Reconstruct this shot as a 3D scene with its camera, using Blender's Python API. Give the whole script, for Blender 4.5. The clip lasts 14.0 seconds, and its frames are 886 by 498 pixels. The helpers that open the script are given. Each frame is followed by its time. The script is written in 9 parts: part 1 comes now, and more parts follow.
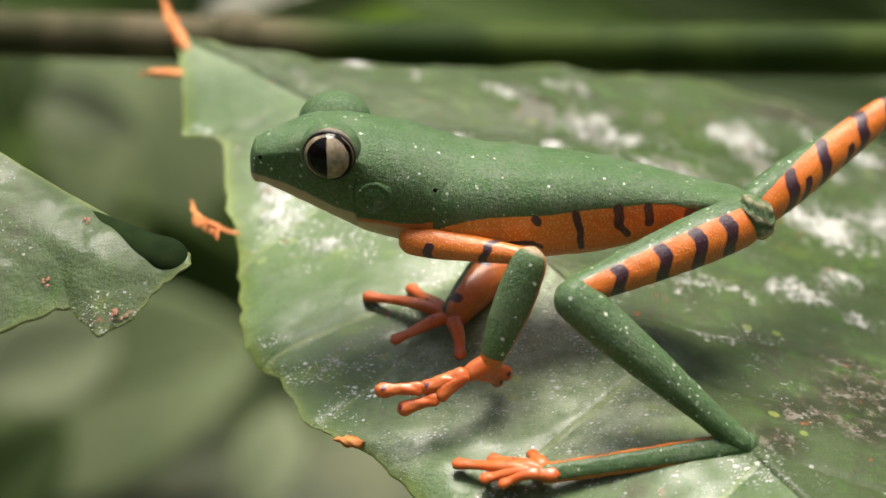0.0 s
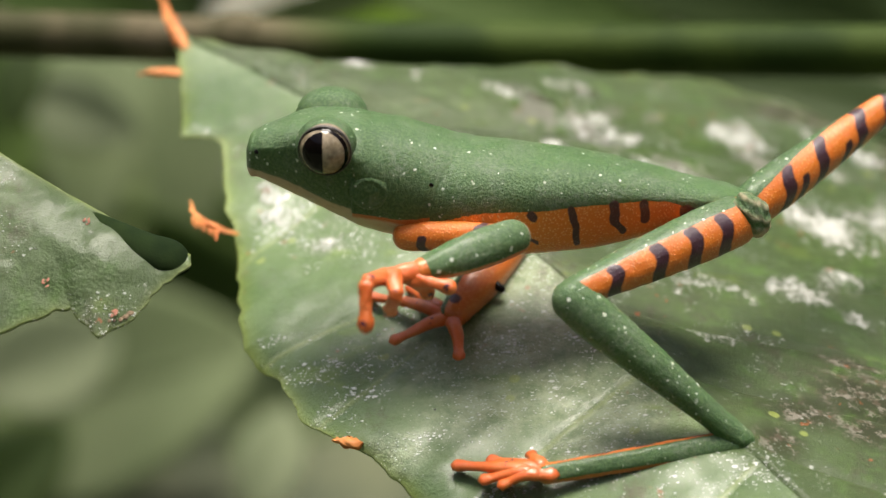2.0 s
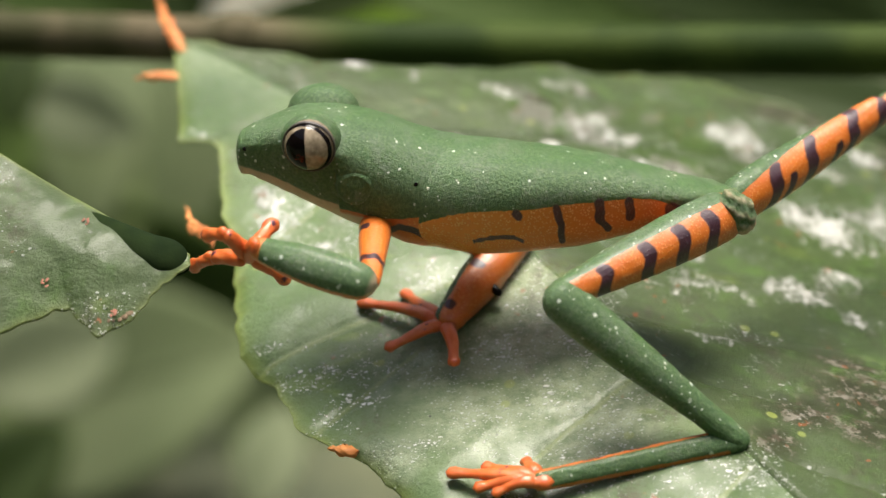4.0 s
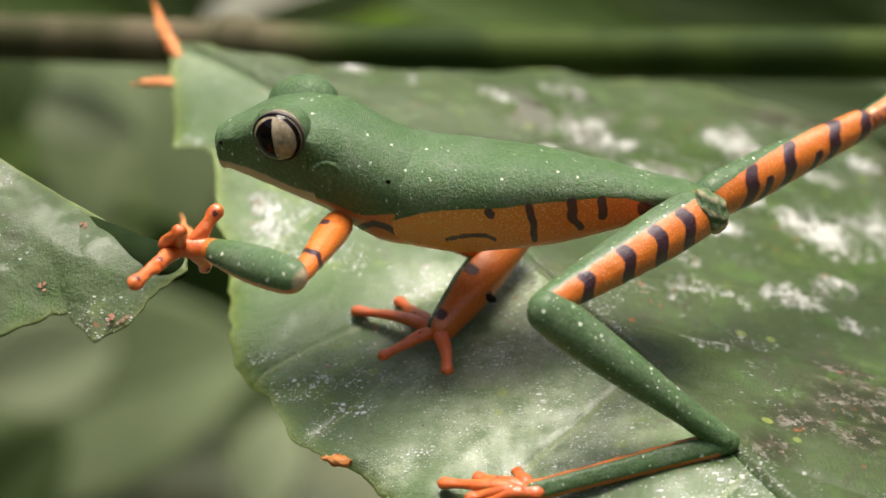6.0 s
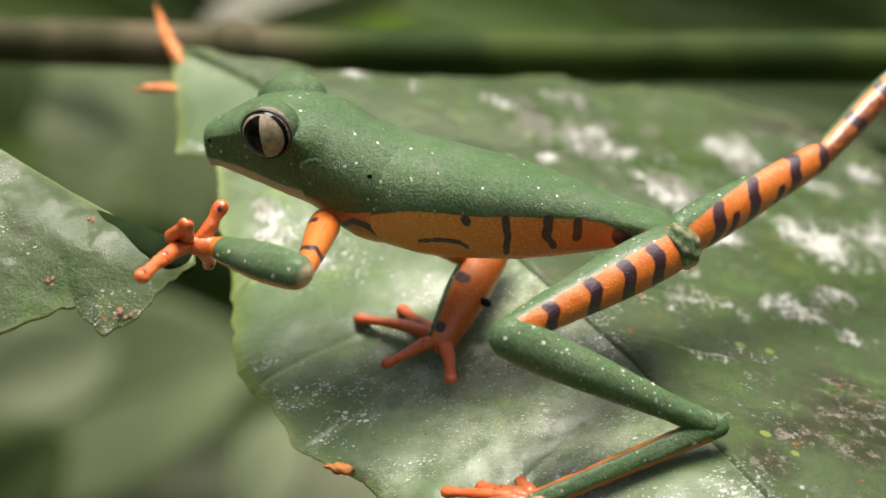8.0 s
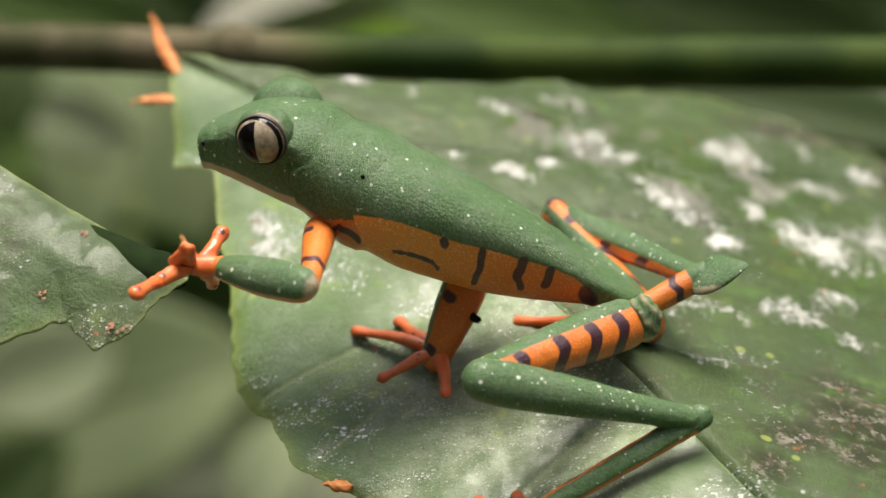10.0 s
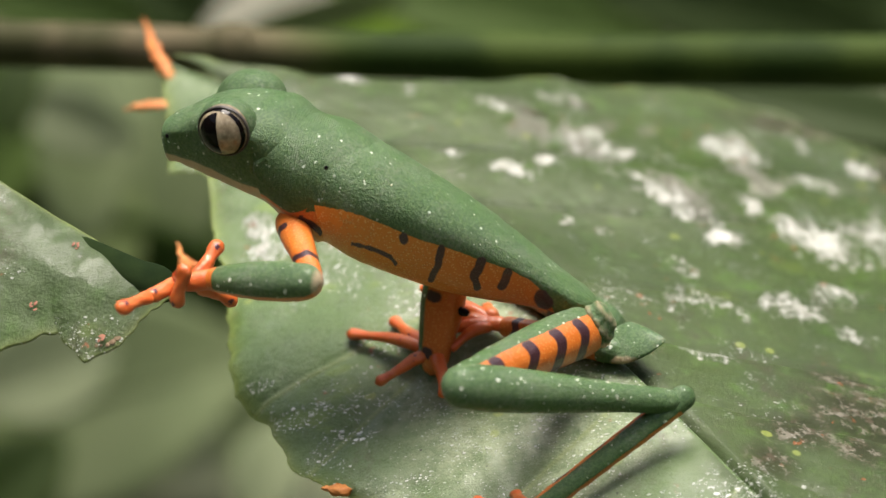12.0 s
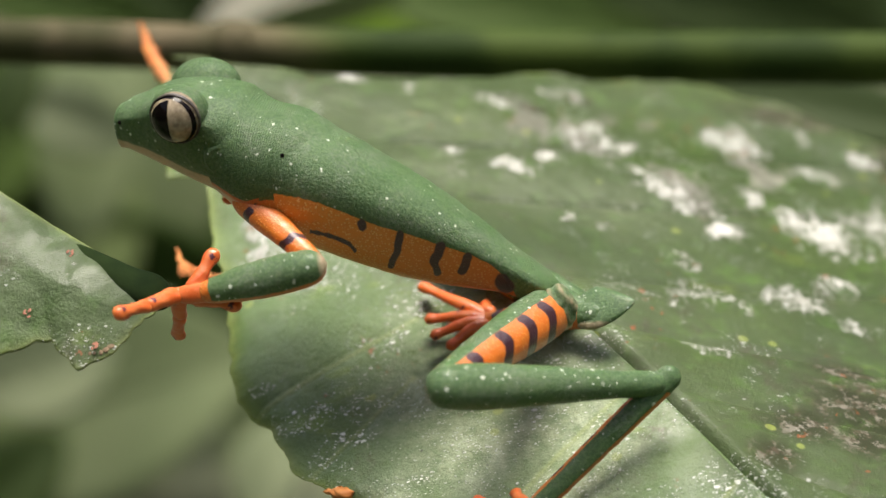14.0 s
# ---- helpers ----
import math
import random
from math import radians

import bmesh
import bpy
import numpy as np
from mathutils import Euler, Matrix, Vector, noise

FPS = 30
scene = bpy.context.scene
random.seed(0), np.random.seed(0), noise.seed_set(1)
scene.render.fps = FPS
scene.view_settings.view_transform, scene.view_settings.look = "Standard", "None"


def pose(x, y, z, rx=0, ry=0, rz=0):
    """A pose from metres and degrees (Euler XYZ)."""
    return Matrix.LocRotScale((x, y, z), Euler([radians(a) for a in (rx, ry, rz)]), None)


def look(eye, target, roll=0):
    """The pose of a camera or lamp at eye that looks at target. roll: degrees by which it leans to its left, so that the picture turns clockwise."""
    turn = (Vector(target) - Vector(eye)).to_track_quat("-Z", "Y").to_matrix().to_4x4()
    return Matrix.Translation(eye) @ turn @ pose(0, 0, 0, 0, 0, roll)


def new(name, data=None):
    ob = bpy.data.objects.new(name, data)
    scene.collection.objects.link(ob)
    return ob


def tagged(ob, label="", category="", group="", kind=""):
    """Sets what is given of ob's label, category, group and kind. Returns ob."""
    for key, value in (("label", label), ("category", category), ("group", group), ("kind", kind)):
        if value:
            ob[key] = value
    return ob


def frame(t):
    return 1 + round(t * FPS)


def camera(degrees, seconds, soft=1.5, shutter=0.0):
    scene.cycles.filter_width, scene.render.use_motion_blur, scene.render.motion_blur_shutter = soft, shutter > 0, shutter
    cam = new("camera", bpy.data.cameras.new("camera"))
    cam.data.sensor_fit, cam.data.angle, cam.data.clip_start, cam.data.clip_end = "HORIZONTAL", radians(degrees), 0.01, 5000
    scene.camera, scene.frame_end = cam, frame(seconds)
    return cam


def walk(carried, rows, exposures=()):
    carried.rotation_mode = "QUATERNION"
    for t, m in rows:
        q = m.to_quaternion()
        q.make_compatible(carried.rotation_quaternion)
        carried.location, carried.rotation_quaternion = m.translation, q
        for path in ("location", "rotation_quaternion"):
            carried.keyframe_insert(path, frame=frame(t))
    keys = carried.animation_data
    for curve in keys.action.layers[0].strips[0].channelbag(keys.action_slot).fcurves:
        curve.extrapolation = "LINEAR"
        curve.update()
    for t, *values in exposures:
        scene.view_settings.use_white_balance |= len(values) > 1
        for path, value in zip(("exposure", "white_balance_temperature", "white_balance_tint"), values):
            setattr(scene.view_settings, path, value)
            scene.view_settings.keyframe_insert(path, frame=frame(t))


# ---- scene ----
DEPTH = 0.21078          # eye to the plane of the frog
TILT = 20.0              # the camera looks down by this angle


def eye_turn(up, left):
    """The camera's pose: a fixed stand, turned by small angles."""
    return pose(0, -DEPTH * math.cos(radians(TILT)), DEPTH * math.sin(radians(TILT)), 90 - TILT, 0, 0) @ pose(0, 0, 0, up, left, 0)


cam = camera(24, 14.0, soft=1.5)
cam.data.dof.use_dof = True
cam.data.dof.focus_distance = DEPTH - 0.003
cam.data.dof.aperture_fstop = 18.0
walk(cam, [
    (0, eye_turn(0.000, 0.000)),
    (0.5, eye_turn(0.005, 0.000)),
    (1, eye_turn(0.010, 0.000)),
    (1.5, eye_turn(0.014, 0.000)),
    (1.75, eye_turn(0.015, 0.000)),
    (2, eye_turn(0.016, 0.000)),
    (2.25, eye_turn(0.000, 0.000)),
    (2.5, eye_turn(-0.016, 0.000)),
    (2.75, eye_turn(-0.016, 0.000)),
    (3, eye_turn(-0.016, 0.000)),
    (3.5, eye_turn(-0.007, -0.003)),
    (4, eye_turn(0.014, -0.011)),
    (4.5, eye_turn(0.042, -0.020)),
    (5, eye_turn(0.071, -0.028)),
    (5.5, eye_turn(0.093, -0.031)),
    (5.75, eye_turn(0.100, -0.031)),
    (6, eye_turn(0.109, -0.031)),
    (6.5, eye_turn(0.186, -0.047)),
    (7, eye_turn(0.217, -0.047)),
    (7.5, eye_turn(0.217, -0.047)),
    (8, eye_turn(0.217, -0.047)),
    (8.5, eye_turn(0.230, -0.048)),
    (9, eye_turn(0.262, -0.052)),
    (9.5, eye_turn(0.305, -0.057)),
    (10, eye_turn(0.350, -0.061)),
    (10.5, eye_turn(0.388, -0.062)),
    (10.75, eye_turn(0.408, -0.062)),
    (11, eye_turn(0.419, -0.062)),
    (11.25, eye_turn(0.388, -0.062)),
    (11.5, eye_turn(0.342, -0.062)),
    (11.75, eye_turn(0.311, -0.070)),
    (12, eye_turn(0.295, -0.078)),
    (12.25, eye_turn(0.295, -0.078)),
    (12.5, eye_turn(0.295, -0.078)),
    (12.75, eye_turn(0.266, -0.078)),
    (13, eye_turn(0.233, -0.078)),
    (13.5, eye_turn(0.223, -0.078)),
    (14, eye_turn(0.217, -0.078)),
], exposures=[(0.0, 1.66, 6620, 11), (14.0, 1.66, 6620, 11)])

# ---- light: bright forest shade, with sun that falls through a gap in the canopy ----
world = bpy.data.worlds.new("sky")
scene.world = world
world.use_nodes = True
nt = world.node_tree
sky = nt.nodes.new("ShaderNodeTexSky")
sky.sky_type = "NISHITA"
sky.sun_disc = False
sky.dust_density = 5.0
sky.air_density = 0.8
SUN_FROM = Vector((0.03, 0.10, 0.98)).normalized()
sky.sun_elevation = math.asin(SUN_FROM.z)
sky.sun_rotation = math.atan2(SUN_FROM.x, SUN_FROM.y)
nt.links.new(sky.outputs[0], nt.nodes["Background"].inputs[0])
nt.nodes["Background"].inputs[1].default_value = 0.064
sun = new("sun", bpy.data.lights.new("sun", "SUN"))
sun.data.energy, sun.data.angle, sun.data.color = 2.10, radians(30), (1.0, 0.95, 0.86)
sun.matrix_world = look(SUN_FROM, (0, 0, 0))


# ---- materials ----
class Nodes:
    """Short hand for a procedural material."""

    def __init__(self, name, rough=0.5, spec=0.5, carried=False):
        self.carried = carried          # the pattern lies in the piece's own rest place
        self.mat = bpy.data.materials.new(name)
        self.mat.use_nodes = True
        self.t = self.mat.node_tree
        self.b = self.t.nodes["Principled BSDF"]
        self.b.inputs["Roughness"].default_value = rough
        self.b.inputs["Specular IOR Level"].default_value = spec

    def node(self, kind, **inputs):
        n = self.t.nodes.new(kind)
        for k, v in inputs.items():
            self.put(n.inputs[k.replace("_", " ")], v)
        return n

    def put(self, socket, v):
        if isinstance(v, bpy.types.NodeSocket):
            self.t.links.new(v, socket)
        else:
            socket.default_value = v

    def coord(self):
        if self.carried:
            n = self.t.nodes.new("ShaderNodeAttribute")
            n.attribute_name = "rest"
            return n.outputs["Vector"]
        return self.node("ShaderNodeTexCoord").outputs["Object"]

    def noise(self, scale, detail=4.0, rough=0.55, vec=None, stretch=None):
        v = vec or self.coord()
        if stretch:
            m = self.t.nodes.new("ShaderNodeMapping")
            m.inputs["Scale"].default_value = stretch
            self.t.links.new(v, m.inputs["Vector"])
            v = m.outputs[0]
        return self.node("ShaderNodeTexNoise", Vector=v, Scale=scale, Detail=detail, Roughness=rough).outputs[0]

    def cells(self, scale, feature="F1"):
        n = self.node("ShaderNodeTexVoronoi", Vector=self.coord(), Scale=scale)
        n.feature = feature
        return n

    def math(self, op, a, b=0.0):
        n = self.t.nodes.new("ShaderNodeMath")
        n.operation = op
        self.put(n.inputs[0], a)
        self.put(n.inputs[1], b)
        return n.outputs[0]

    def step(self, v, lo, hi):
        n = self.t.nodes.new("ShaderNodeMapRange")
        n.interpolation_type = "SMOOTHSTEP"
        self.put(n.inputs["Value"], v)
        n.inputs["From Min"].default_value, n.inputs["From Max"].default_value = lo, hi
        return n.outputs[0]

    def attr(self, name):
        n = self.t.nodes.new("ShaderNodeAttribute")
        n.attribute_name = name
        return n.outputs["Fac"]

    def mix(self, f, a, b):
        n = self.t.nodes.new("ShaderNodeMix")
        n.data_type = "RGBA"
        self.put(n.inputs[0], f)
        for s, v in ((6, a), (7, b)):
            self.put(n.inputs[s], (*v, 1.0) if isinstance(v, tuple) else v)
        return n.outputs[2]

    def bump(self, h, strength, dist):
        n = self.node("ShaderNodeBump", Height=h, Strength=strength, Distance=dist)
        self.t.links.new(n.outputs[0], self.b.inputs["Normal"])
        self.t.links.new(n.outputs[0], self.b.inputs["Coat Normal"])
        return n

    def out(self, color, rough=None):
        self.put(self.b.inputs["Base Color"], color if isinstance(color, bpy.types.NodeSocket) else (*color, 1.0))
        if rough is not None:
            self.put(self.b.inputs["Roughness"], rough)
        return self.mat


def frog_skin():
    n = Nodes("frog_skin", 0.4, 0.7, True)
    big, small = n.noise(180, 3), n.noise(1500, 3)
    green = n.mix(big, (0.012, 0.060, 0.004), (0.034, 0.112, 0.010))
    green = n.mix(n.math("MULTIPLY", n.step(n.noise(3600, 3, 0.65), 0.44, 0.60), 0.45), green, (0.12, 0.21, 0.06))
    frost = n.math("MULTIPLY", n.step(n.noise(240, 5, 0.65), 0.44, 0.66), n.step(n.noise(2600, 4, 0.7), 0.40, 0.58))
    green = n.mix(n.math("MULTIPLY", frost, 0.5), green, (0.15, 0.19, 0.12))
    dots = None
    for scale, share in ((620, 0.34), (1250, 0.41)):
        warp = n.node("ShaderNodeTexNoise", Vector=n.coord(), Scale=2600.0, Detail=2.0).outputs["Color"]
        shift = n.node("ShaderNodeVectorMath")
        shift.operation = "MULTIPLY_ADD"
        n.put(shift.inputs[0], warp)
        shift.inputs[1].default_value = (0.0004, 0.0004, 0.0004)
        n.put(shift.inputs[2], n.coord())
        cell = n.node("ShaderNodeTexVoronoi", Vector=shift.outputs[0], Scale=float(scale))
        near = n.math("SUBTRACT", cell.outputs["Distance"], n.math("MULTIPLY", n.attr("spots"), 0.03))
        often = n.math("ADD", cell.outputs["Color"], n.math("MULTIPLY", n.attr("spots"), 0.22))
        layer = n.math("MULTIPLY", n.step(near, 0.125, 0.06), n.step(often, share, share + 0.02))
        dots = layer if dots is None else n.math("MAXIMUM", dots, layer)
    dots = n.math("MULTIPLY", dots, n.math("MAXIMUM", n.attr("spots"), n.step(n.noise(140, 2), 0.22, 0.36)))
    green = n.mix(dots, green, (0.62, 0.68, 0.55))
    orange = n.mix(n.noise(260, 3), (0.44, 0.070, 0.004), (0.58, 0.135, 0.006))
    grain = n.cells(3300)
    grains = n.math("MULTIPLY", n.math("MULTIPLY", n.step(grain.outputs["Distance"], 0.42, 0.2), n.attr("grain")), n.attr("warm"))
    orange = n.mix(n.math("MULTIPLY", n.attr("grain"), 0.72), orange, (0.82, 0.30, 0.018))
    orange = n.mix(n.math("MULTIPLY", grains, 0.75), orange, (0.92, 0.56, 0.16))
    edge = n.math("MULTIPLY", n.math("SUBTRACT", n.noise(1400, 2), 0.5), 0.35)
    skin = n.mix(n.step(n.math("ADD", n.attr("warm"), edge), 0.42, 0.58), green, orange)
    skin = n.mix(n.step(n.math("ADD", n.attr("pale"), edge), 0.3, 0.8), skin, (0.55, 0.40, 0.26))
    skin = n.mix(n.step(n.math("ADD", n.attr("dark"), edge), 0.30, 0.66), skin, (0.032, 0.004, 0.010))
    calm = n.math("SUBTRACT", 1.0, n.math("MULTIPLY", n.attr("warm"), 0.8))
    n.bump(n.math("ADD", n.math("MULTIPLY", n.noise(3600, 5, 0.7), calm), n.math("MULTIPLY", grains, 0.5)), 1.0, 0.00022)
    n.b.inputs["Subsurface Weight"].default_value = 0.12
    n.b.inputs["Subsurface Radius"].default_value = (0.0012, 0.0006, 0.0003)
    n.b.inputs["Subsurface Scale"].default_value = 1.0
    n.put(n.b.inputs["Coat Weight"], n.math("ADD", n.math("ADD", 0.04, n.math("MULTIPLY", n.attr("spots"), 0.14)), n.math("MULTIPLY", n.attr("warm"), 0.26)))
    n.b.inputs["Coat Roughness"].default_value = 0.24
    n.b.inputs["Sheen Weight"].default_value = 0.03
    n.b.inputs["Sheen Roughness"].default_value = 0.5
    film = n.node("ShaderNodeBump", Height=n.noise(1500, 4, 0.6), Strength=0.18, Distance=0.00012)
    n.put(n.b.inputs["Coat Normal"], film.outputs[0])
    return n.out(skin, n.math("SUBTRACT", n.math("ADD", n.math("MULTIPLY", small, 0.3), 0.34), n.math("MULTIPLY", n.attr("warm"), 0.07)))


def wet_orange():
    n = Nodes("frog_toe_skin", 0.3, 0.5)
    skin = n.mix(n.noise(300, 3), (0.50, 0.075, 0.010), (0.66, 0.16, 0.028))
    skin = n.mix(n.math("MULTIPLY", n.step(n.noise(700, 4), 0.45, 0.7), 0.25), skin, (0.60, 0.24, 0.09))
    skin = n.mix(n.step(n.noise(420, 4, 0.7), 0.66, 0.71), skin, (0.07, 0.012, 0.03))
    n.bump(n.math("ADD", n.noise(2200, 3), n.math("MULTIPLY", n.noise(700, 3), 1.2)), 0.5, 0.00015)
    n.b.inputs["Subsurface Weight"].default_value = 0.2
    n.b.inputs["Subsurface Radius"].default_value = (0.0014, 0.0005, 0.0002)
    n.b.inputs["Subsurface Scale"].default_value = 1.0
    n.b.inputs["Coat Weight"].default_value = 0.4
    n.b.inputs["Coat Roughness"].default_value = 0.13
    return n.out(skin, n.math("ADD", 0.30, n.math("MULTIPLY", n.noise(900, 3), 0.3)))


def leaf_skin(name, dark, light):
    """Old waxy leaf: veins, a dusty film with algae, lichen crusts, specks and scabs; some sheen, glints and shade are
    painted in.
    """
    n = Nodes(name, 0.38, 0.5)
    base = n.mix(n.step(n.noise(45, 4), 0.3, 0.7), dark, light)
    clean = n.math("SUBTRACT", 1.0, n.attr("dirt_shade"))
    film = n.math("MULTIPLY", n.math("MAXIMUM", n.step(n.noise(70, 5, 0.6, stretch=(1.0, 0.55, 1.0)), 0.46, 0.68), n.attr("dust_sheen")), n.step(n.noise(1100, 6, 0.75), 0.36, 0.62))
    base = n.mix(n.math("MULTIPLY", n.math("MULTIPLY", film, clean), 0.5), base, (0.25, 0.30, 0.19))
    # Pale film; on the near half it paints sheen into the colour.
    pale_film = n.math("MULTIPLY", n.attr("dust_sheen"), n.step(n.noise(500, 6, 0.7), 0.25, 0.65))
    base = n.mix(n.math("MULTIPLY", pale_film, 0.8), base, (0.36, 0.42, 0.27))
    moss = n.math("MULTIPLY", n.attr("aged"), n.step(n.noise(85, 4, 0.6), 0.50, 0.60))
    base = n.mix(n.math("MULTIPLY", moss, 0.5), base, (0.062, 0.145, 0.009))
    bleach = n.math("MULTIPLY", n.attr("aged"), n.step(n.noise(120, 7, 0.72, stretch=(1.0, 0.6, 1.0)), 0.52, 0.60))
    base = n.mix(n.math("MULTIPLY", bleach, 0.9), base, n.mix(n.noise(300, 4), (0.24, 0.27, 0.20), (0.52, 0.50, 0.44)))
    stain = n.math("MULTIPLY", n.step(n.noise(120, 5, 0.7, stretch=(1.0, 0.6, 1.0)), 0.52, 0.70), n.step(n.noise(900, 5, 0.7), 0.40, 0.6))
    base = n.mix(n.math("MULTIPLY", stain, 0.75), base, (0.075, 0.062, 0.038))
    sallow = n.math("MULTIPLY", n.step(n.noise(210, 3, 0.6, stretch=(0.5, 1.0, 1.0)), 0.60, 0.68), n.step(n.noise(50, 2), 0.45, 0.6))
    base = n.mix(n.math("MULTIPLY", sallow, 0.5), base, (0.17, 0.26, 0.035))
    base = n.mix(n.math("MULTIPLY", n.attr("vein"), 0.72), base, (0.22, 0.28, 0.09))
    base = n.mix(n.math("MULTIPLY", n.attr("rim"), 0.8), base, (0.26, 0.33, 0.08))
    # Dark dirt colour, which also paints shade over the leaf's far half.
    soil_shade = n.math("MULTIPLY", n.attr("dirt_shade"), n.step(n.noise(240, 6, 0.7), 0.22, 0.52))
    base = n.mix(n.math("MULTIPLY", soil_shade, 0.95), base, (0.036, 0.038, 0.024))
    heap = n.math("MULTIPLY", n.step(n.attr("dirt_shade"), 0.68, 0.95), n.step(n.noise(620, 7, 0.75), 0.50, 0.58))
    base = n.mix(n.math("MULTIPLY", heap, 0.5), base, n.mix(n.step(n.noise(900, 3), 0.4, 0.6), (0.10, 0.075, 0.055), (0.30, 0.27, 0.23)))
    cell = n.cells(360)
    spot = n.math("MULTIPLY", n.step(cell.outputs["Distance"], 0.26, 0.18), n.step(cell.outputs["Color"], 0.82, 0.84))
    base = n.mix(n.math("MULTIPLY", spot, 0.5), base, (0.30, 0.36, 0.08))
    rust = n.math("MULTIPLY", n.step(n.noise(600, 3), 0.66, 0.72), n.step(n.noise(60, 2), 0.48, 0.6))
    base = n.mix(n.math("MULTIPLY", rust, 0.8), base, (0.28, 0.08, 0.03))
    grit = n.cells(1500)
    black = n.math("MULTIPLY", n.step(grit.outputs["Distance"], 0.24, 0.16), n.step(grit.outputs["Color"], 0.93, 0.94))
    base = n.mix(black, base, (0.02, 0.02, 0.012))
    crust = n.math("ADD", n.math("MULTIPLY", n.attr("lichen"), 0.46), n.math("MULTIPLY", n.noise(260, 8, 0.78, stretch=(1.0, 0.6, 1.0)), 1.5))
    crust = n.math("ADD", crust, n.math("MULTIPLY", n.noise(1400, 4, 0.65, stretch=(1.0, 0.6, 1.0)), 0.9))
    crust = n.math("MULTIPLY", n.step(crust, 1.42, 1.72), 0.9)
    mask = n.math("MAXIMUM", n.step(n.noise(75, 5, 0.65), 0.48, 0.62), n.math("MAXIMUM", n.step(n.attr("specks"), 0.15, 0.6), n.math("MULTIPLY", n.attr("dust_sheen"), 0.8)))
    # White specks; on the near half they also paint glints of light.
    fine = None
    for scale, share, size in ((1100.0, 0.74, 0.32), (2100.0, 0.62, 0.36), (4200.0, 0.56, 0.38)):
        warp = n.node("ShaderNodeTexNoise", Vector=n.coord(), Scale=3500.0, Detail=2.0).outputs["Color"]
        shift = n.node("ShaderNodeVectorMath")
        shift.operation = "MULTIPLY_ADD"
        n.put(shift.inputs[0], warp)
        shift.inputs[1].default_value = (0.0004, 0.0003, 0.0003)
        n.put(shift.inputs[2], n.coord())
        slant = n.node("ShaderNodeMapping", Vector=shift.outputs[0], Scale=(0.7, 1.25, 1.0), Rotation=(0.0, 0.0, 0.5))
        bit = n.node("ShaderNodeTexVoronoi", Vector=slant.outputs[0], Scale=scale)
        keep = n.step(n.math("ADD", bit.outputs["Color"], n.math("MULTIPLY", mask, 0.46)), share + 0.38, share + 0.40)
        layer = n.math("MULTIPLY", n.step(bit.outputs["Distance"], size, size * 0.5), keep)
        fine = layer if fine is None else n.math("MAXIMUM", fine, layer)
    fine = n.math("MULTIPLY", n.math("MULTIPLY", fine, n.math("SUBTRACT", 1.0, n.math("MULTIPLY", n.attr("dirt_shade"), 0.85))), n.math("ADD", n.math("MULTIPLY", mask, 0.8), 0.2))
    white = n.math("MAXIMUM", crust, fine)
    base = n.mix(crust, base, n.mix(n.noise(700, 3), (0.40, 0.38, 0.33), (0.68, 0.70, 0.66)))
    base = n.mix(fine, base, (0.78, 0.80, 0.76))
    n.bump(n.math("ADD", n.math("ADD", n.math("MULTIPLY", n.noise(420, 9, 0.75), 1.2), n.math("MULTIPLY", n.noise(2600, 3, 0.6), 0.35)), n.math("MULTIPLY", white, 0.5)), 0.9, 0.00035)
    bare = n.math("MULTIPLY", n.math("SUBTRACT", 1.0, n.math("MULTIPLY", n.attr("dirt_shade"), 0.95)), n.math("SUBTRACT", 1.0, n.math("MULTIPLY", n.attr("aged"), 0.6)))
    n.put(n.b.inputs["Specular IOR Level"], n.math("MULTIPLY", bare, 0.5))
    wax = n.node("ShaderNodeBump", Height=n.math("ADD", n.noise(330, 5, 0.6), n.math("MULTIPLY", n.noise(1900, 3, 0.6), 0.3)), Strength=0.55, Distance=0.0002)
    n.put(n.b.inputs["Coat Normal"], wax.outputs[0])
    n.put(n.b.inputs["Coat Weight"], n.math("MULTIPLY", bare, n.math("ADD", 0.14, n.math("MULTIPLY", n.step(n.noise(150, 6, 0.7), 0.40, 0.62), 0.28))))
    n.b.inputs["Coat Roughness"].default_value = 0.20
    rough = n.math("ADD", n.math("MULTIPLY", n.noise(160, 4), 0.35), 0.20)
    return n.out(base, n.math("MAXIMUM", n.math("MAXIMUM", rough, n.math("MULTIPLY", white, 0.6)), n.math("MULTIPLY", soil_shade, 0.75)))


def plain(name, a, b, scale, rough=0.6, bump=0.3, dist=0.0003, spec=0.5):
    n = Nodes(name, rough, spec)
    n.bump(n.noise(scale * 4, 4), bump, dist)
    return n.out(n.mix(n.step(n.noise(scale, 5), 0.3, 0.7), a, b))


SKIN, TOE = frog_skin(), wet_orange()
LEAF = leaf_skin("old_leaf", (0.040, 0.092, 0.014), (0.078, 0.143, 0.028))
EYE_WHITE = plain("silver_iris", (0.17, 0.135, 0.085), (0.33, 0.27, 0.18), 1500, 0.10, 0.05, 0.00005)
PUPIL = plain("pupil_black", (0.003, 0.002, 0.002), (0.006, 0.004, 0.004), 400, 0.08, 0.0, spec=0.15)
LID = plain("eyelid_rim", (0.030, 0.028, 0.022), (0.075, 0.06, 0.052), 800, 0.4)
DRY = plain("dry_orange_tip", (0.45, 0.12, 0.02), (0.62, 0.25, 0.06), 400, 0.6)


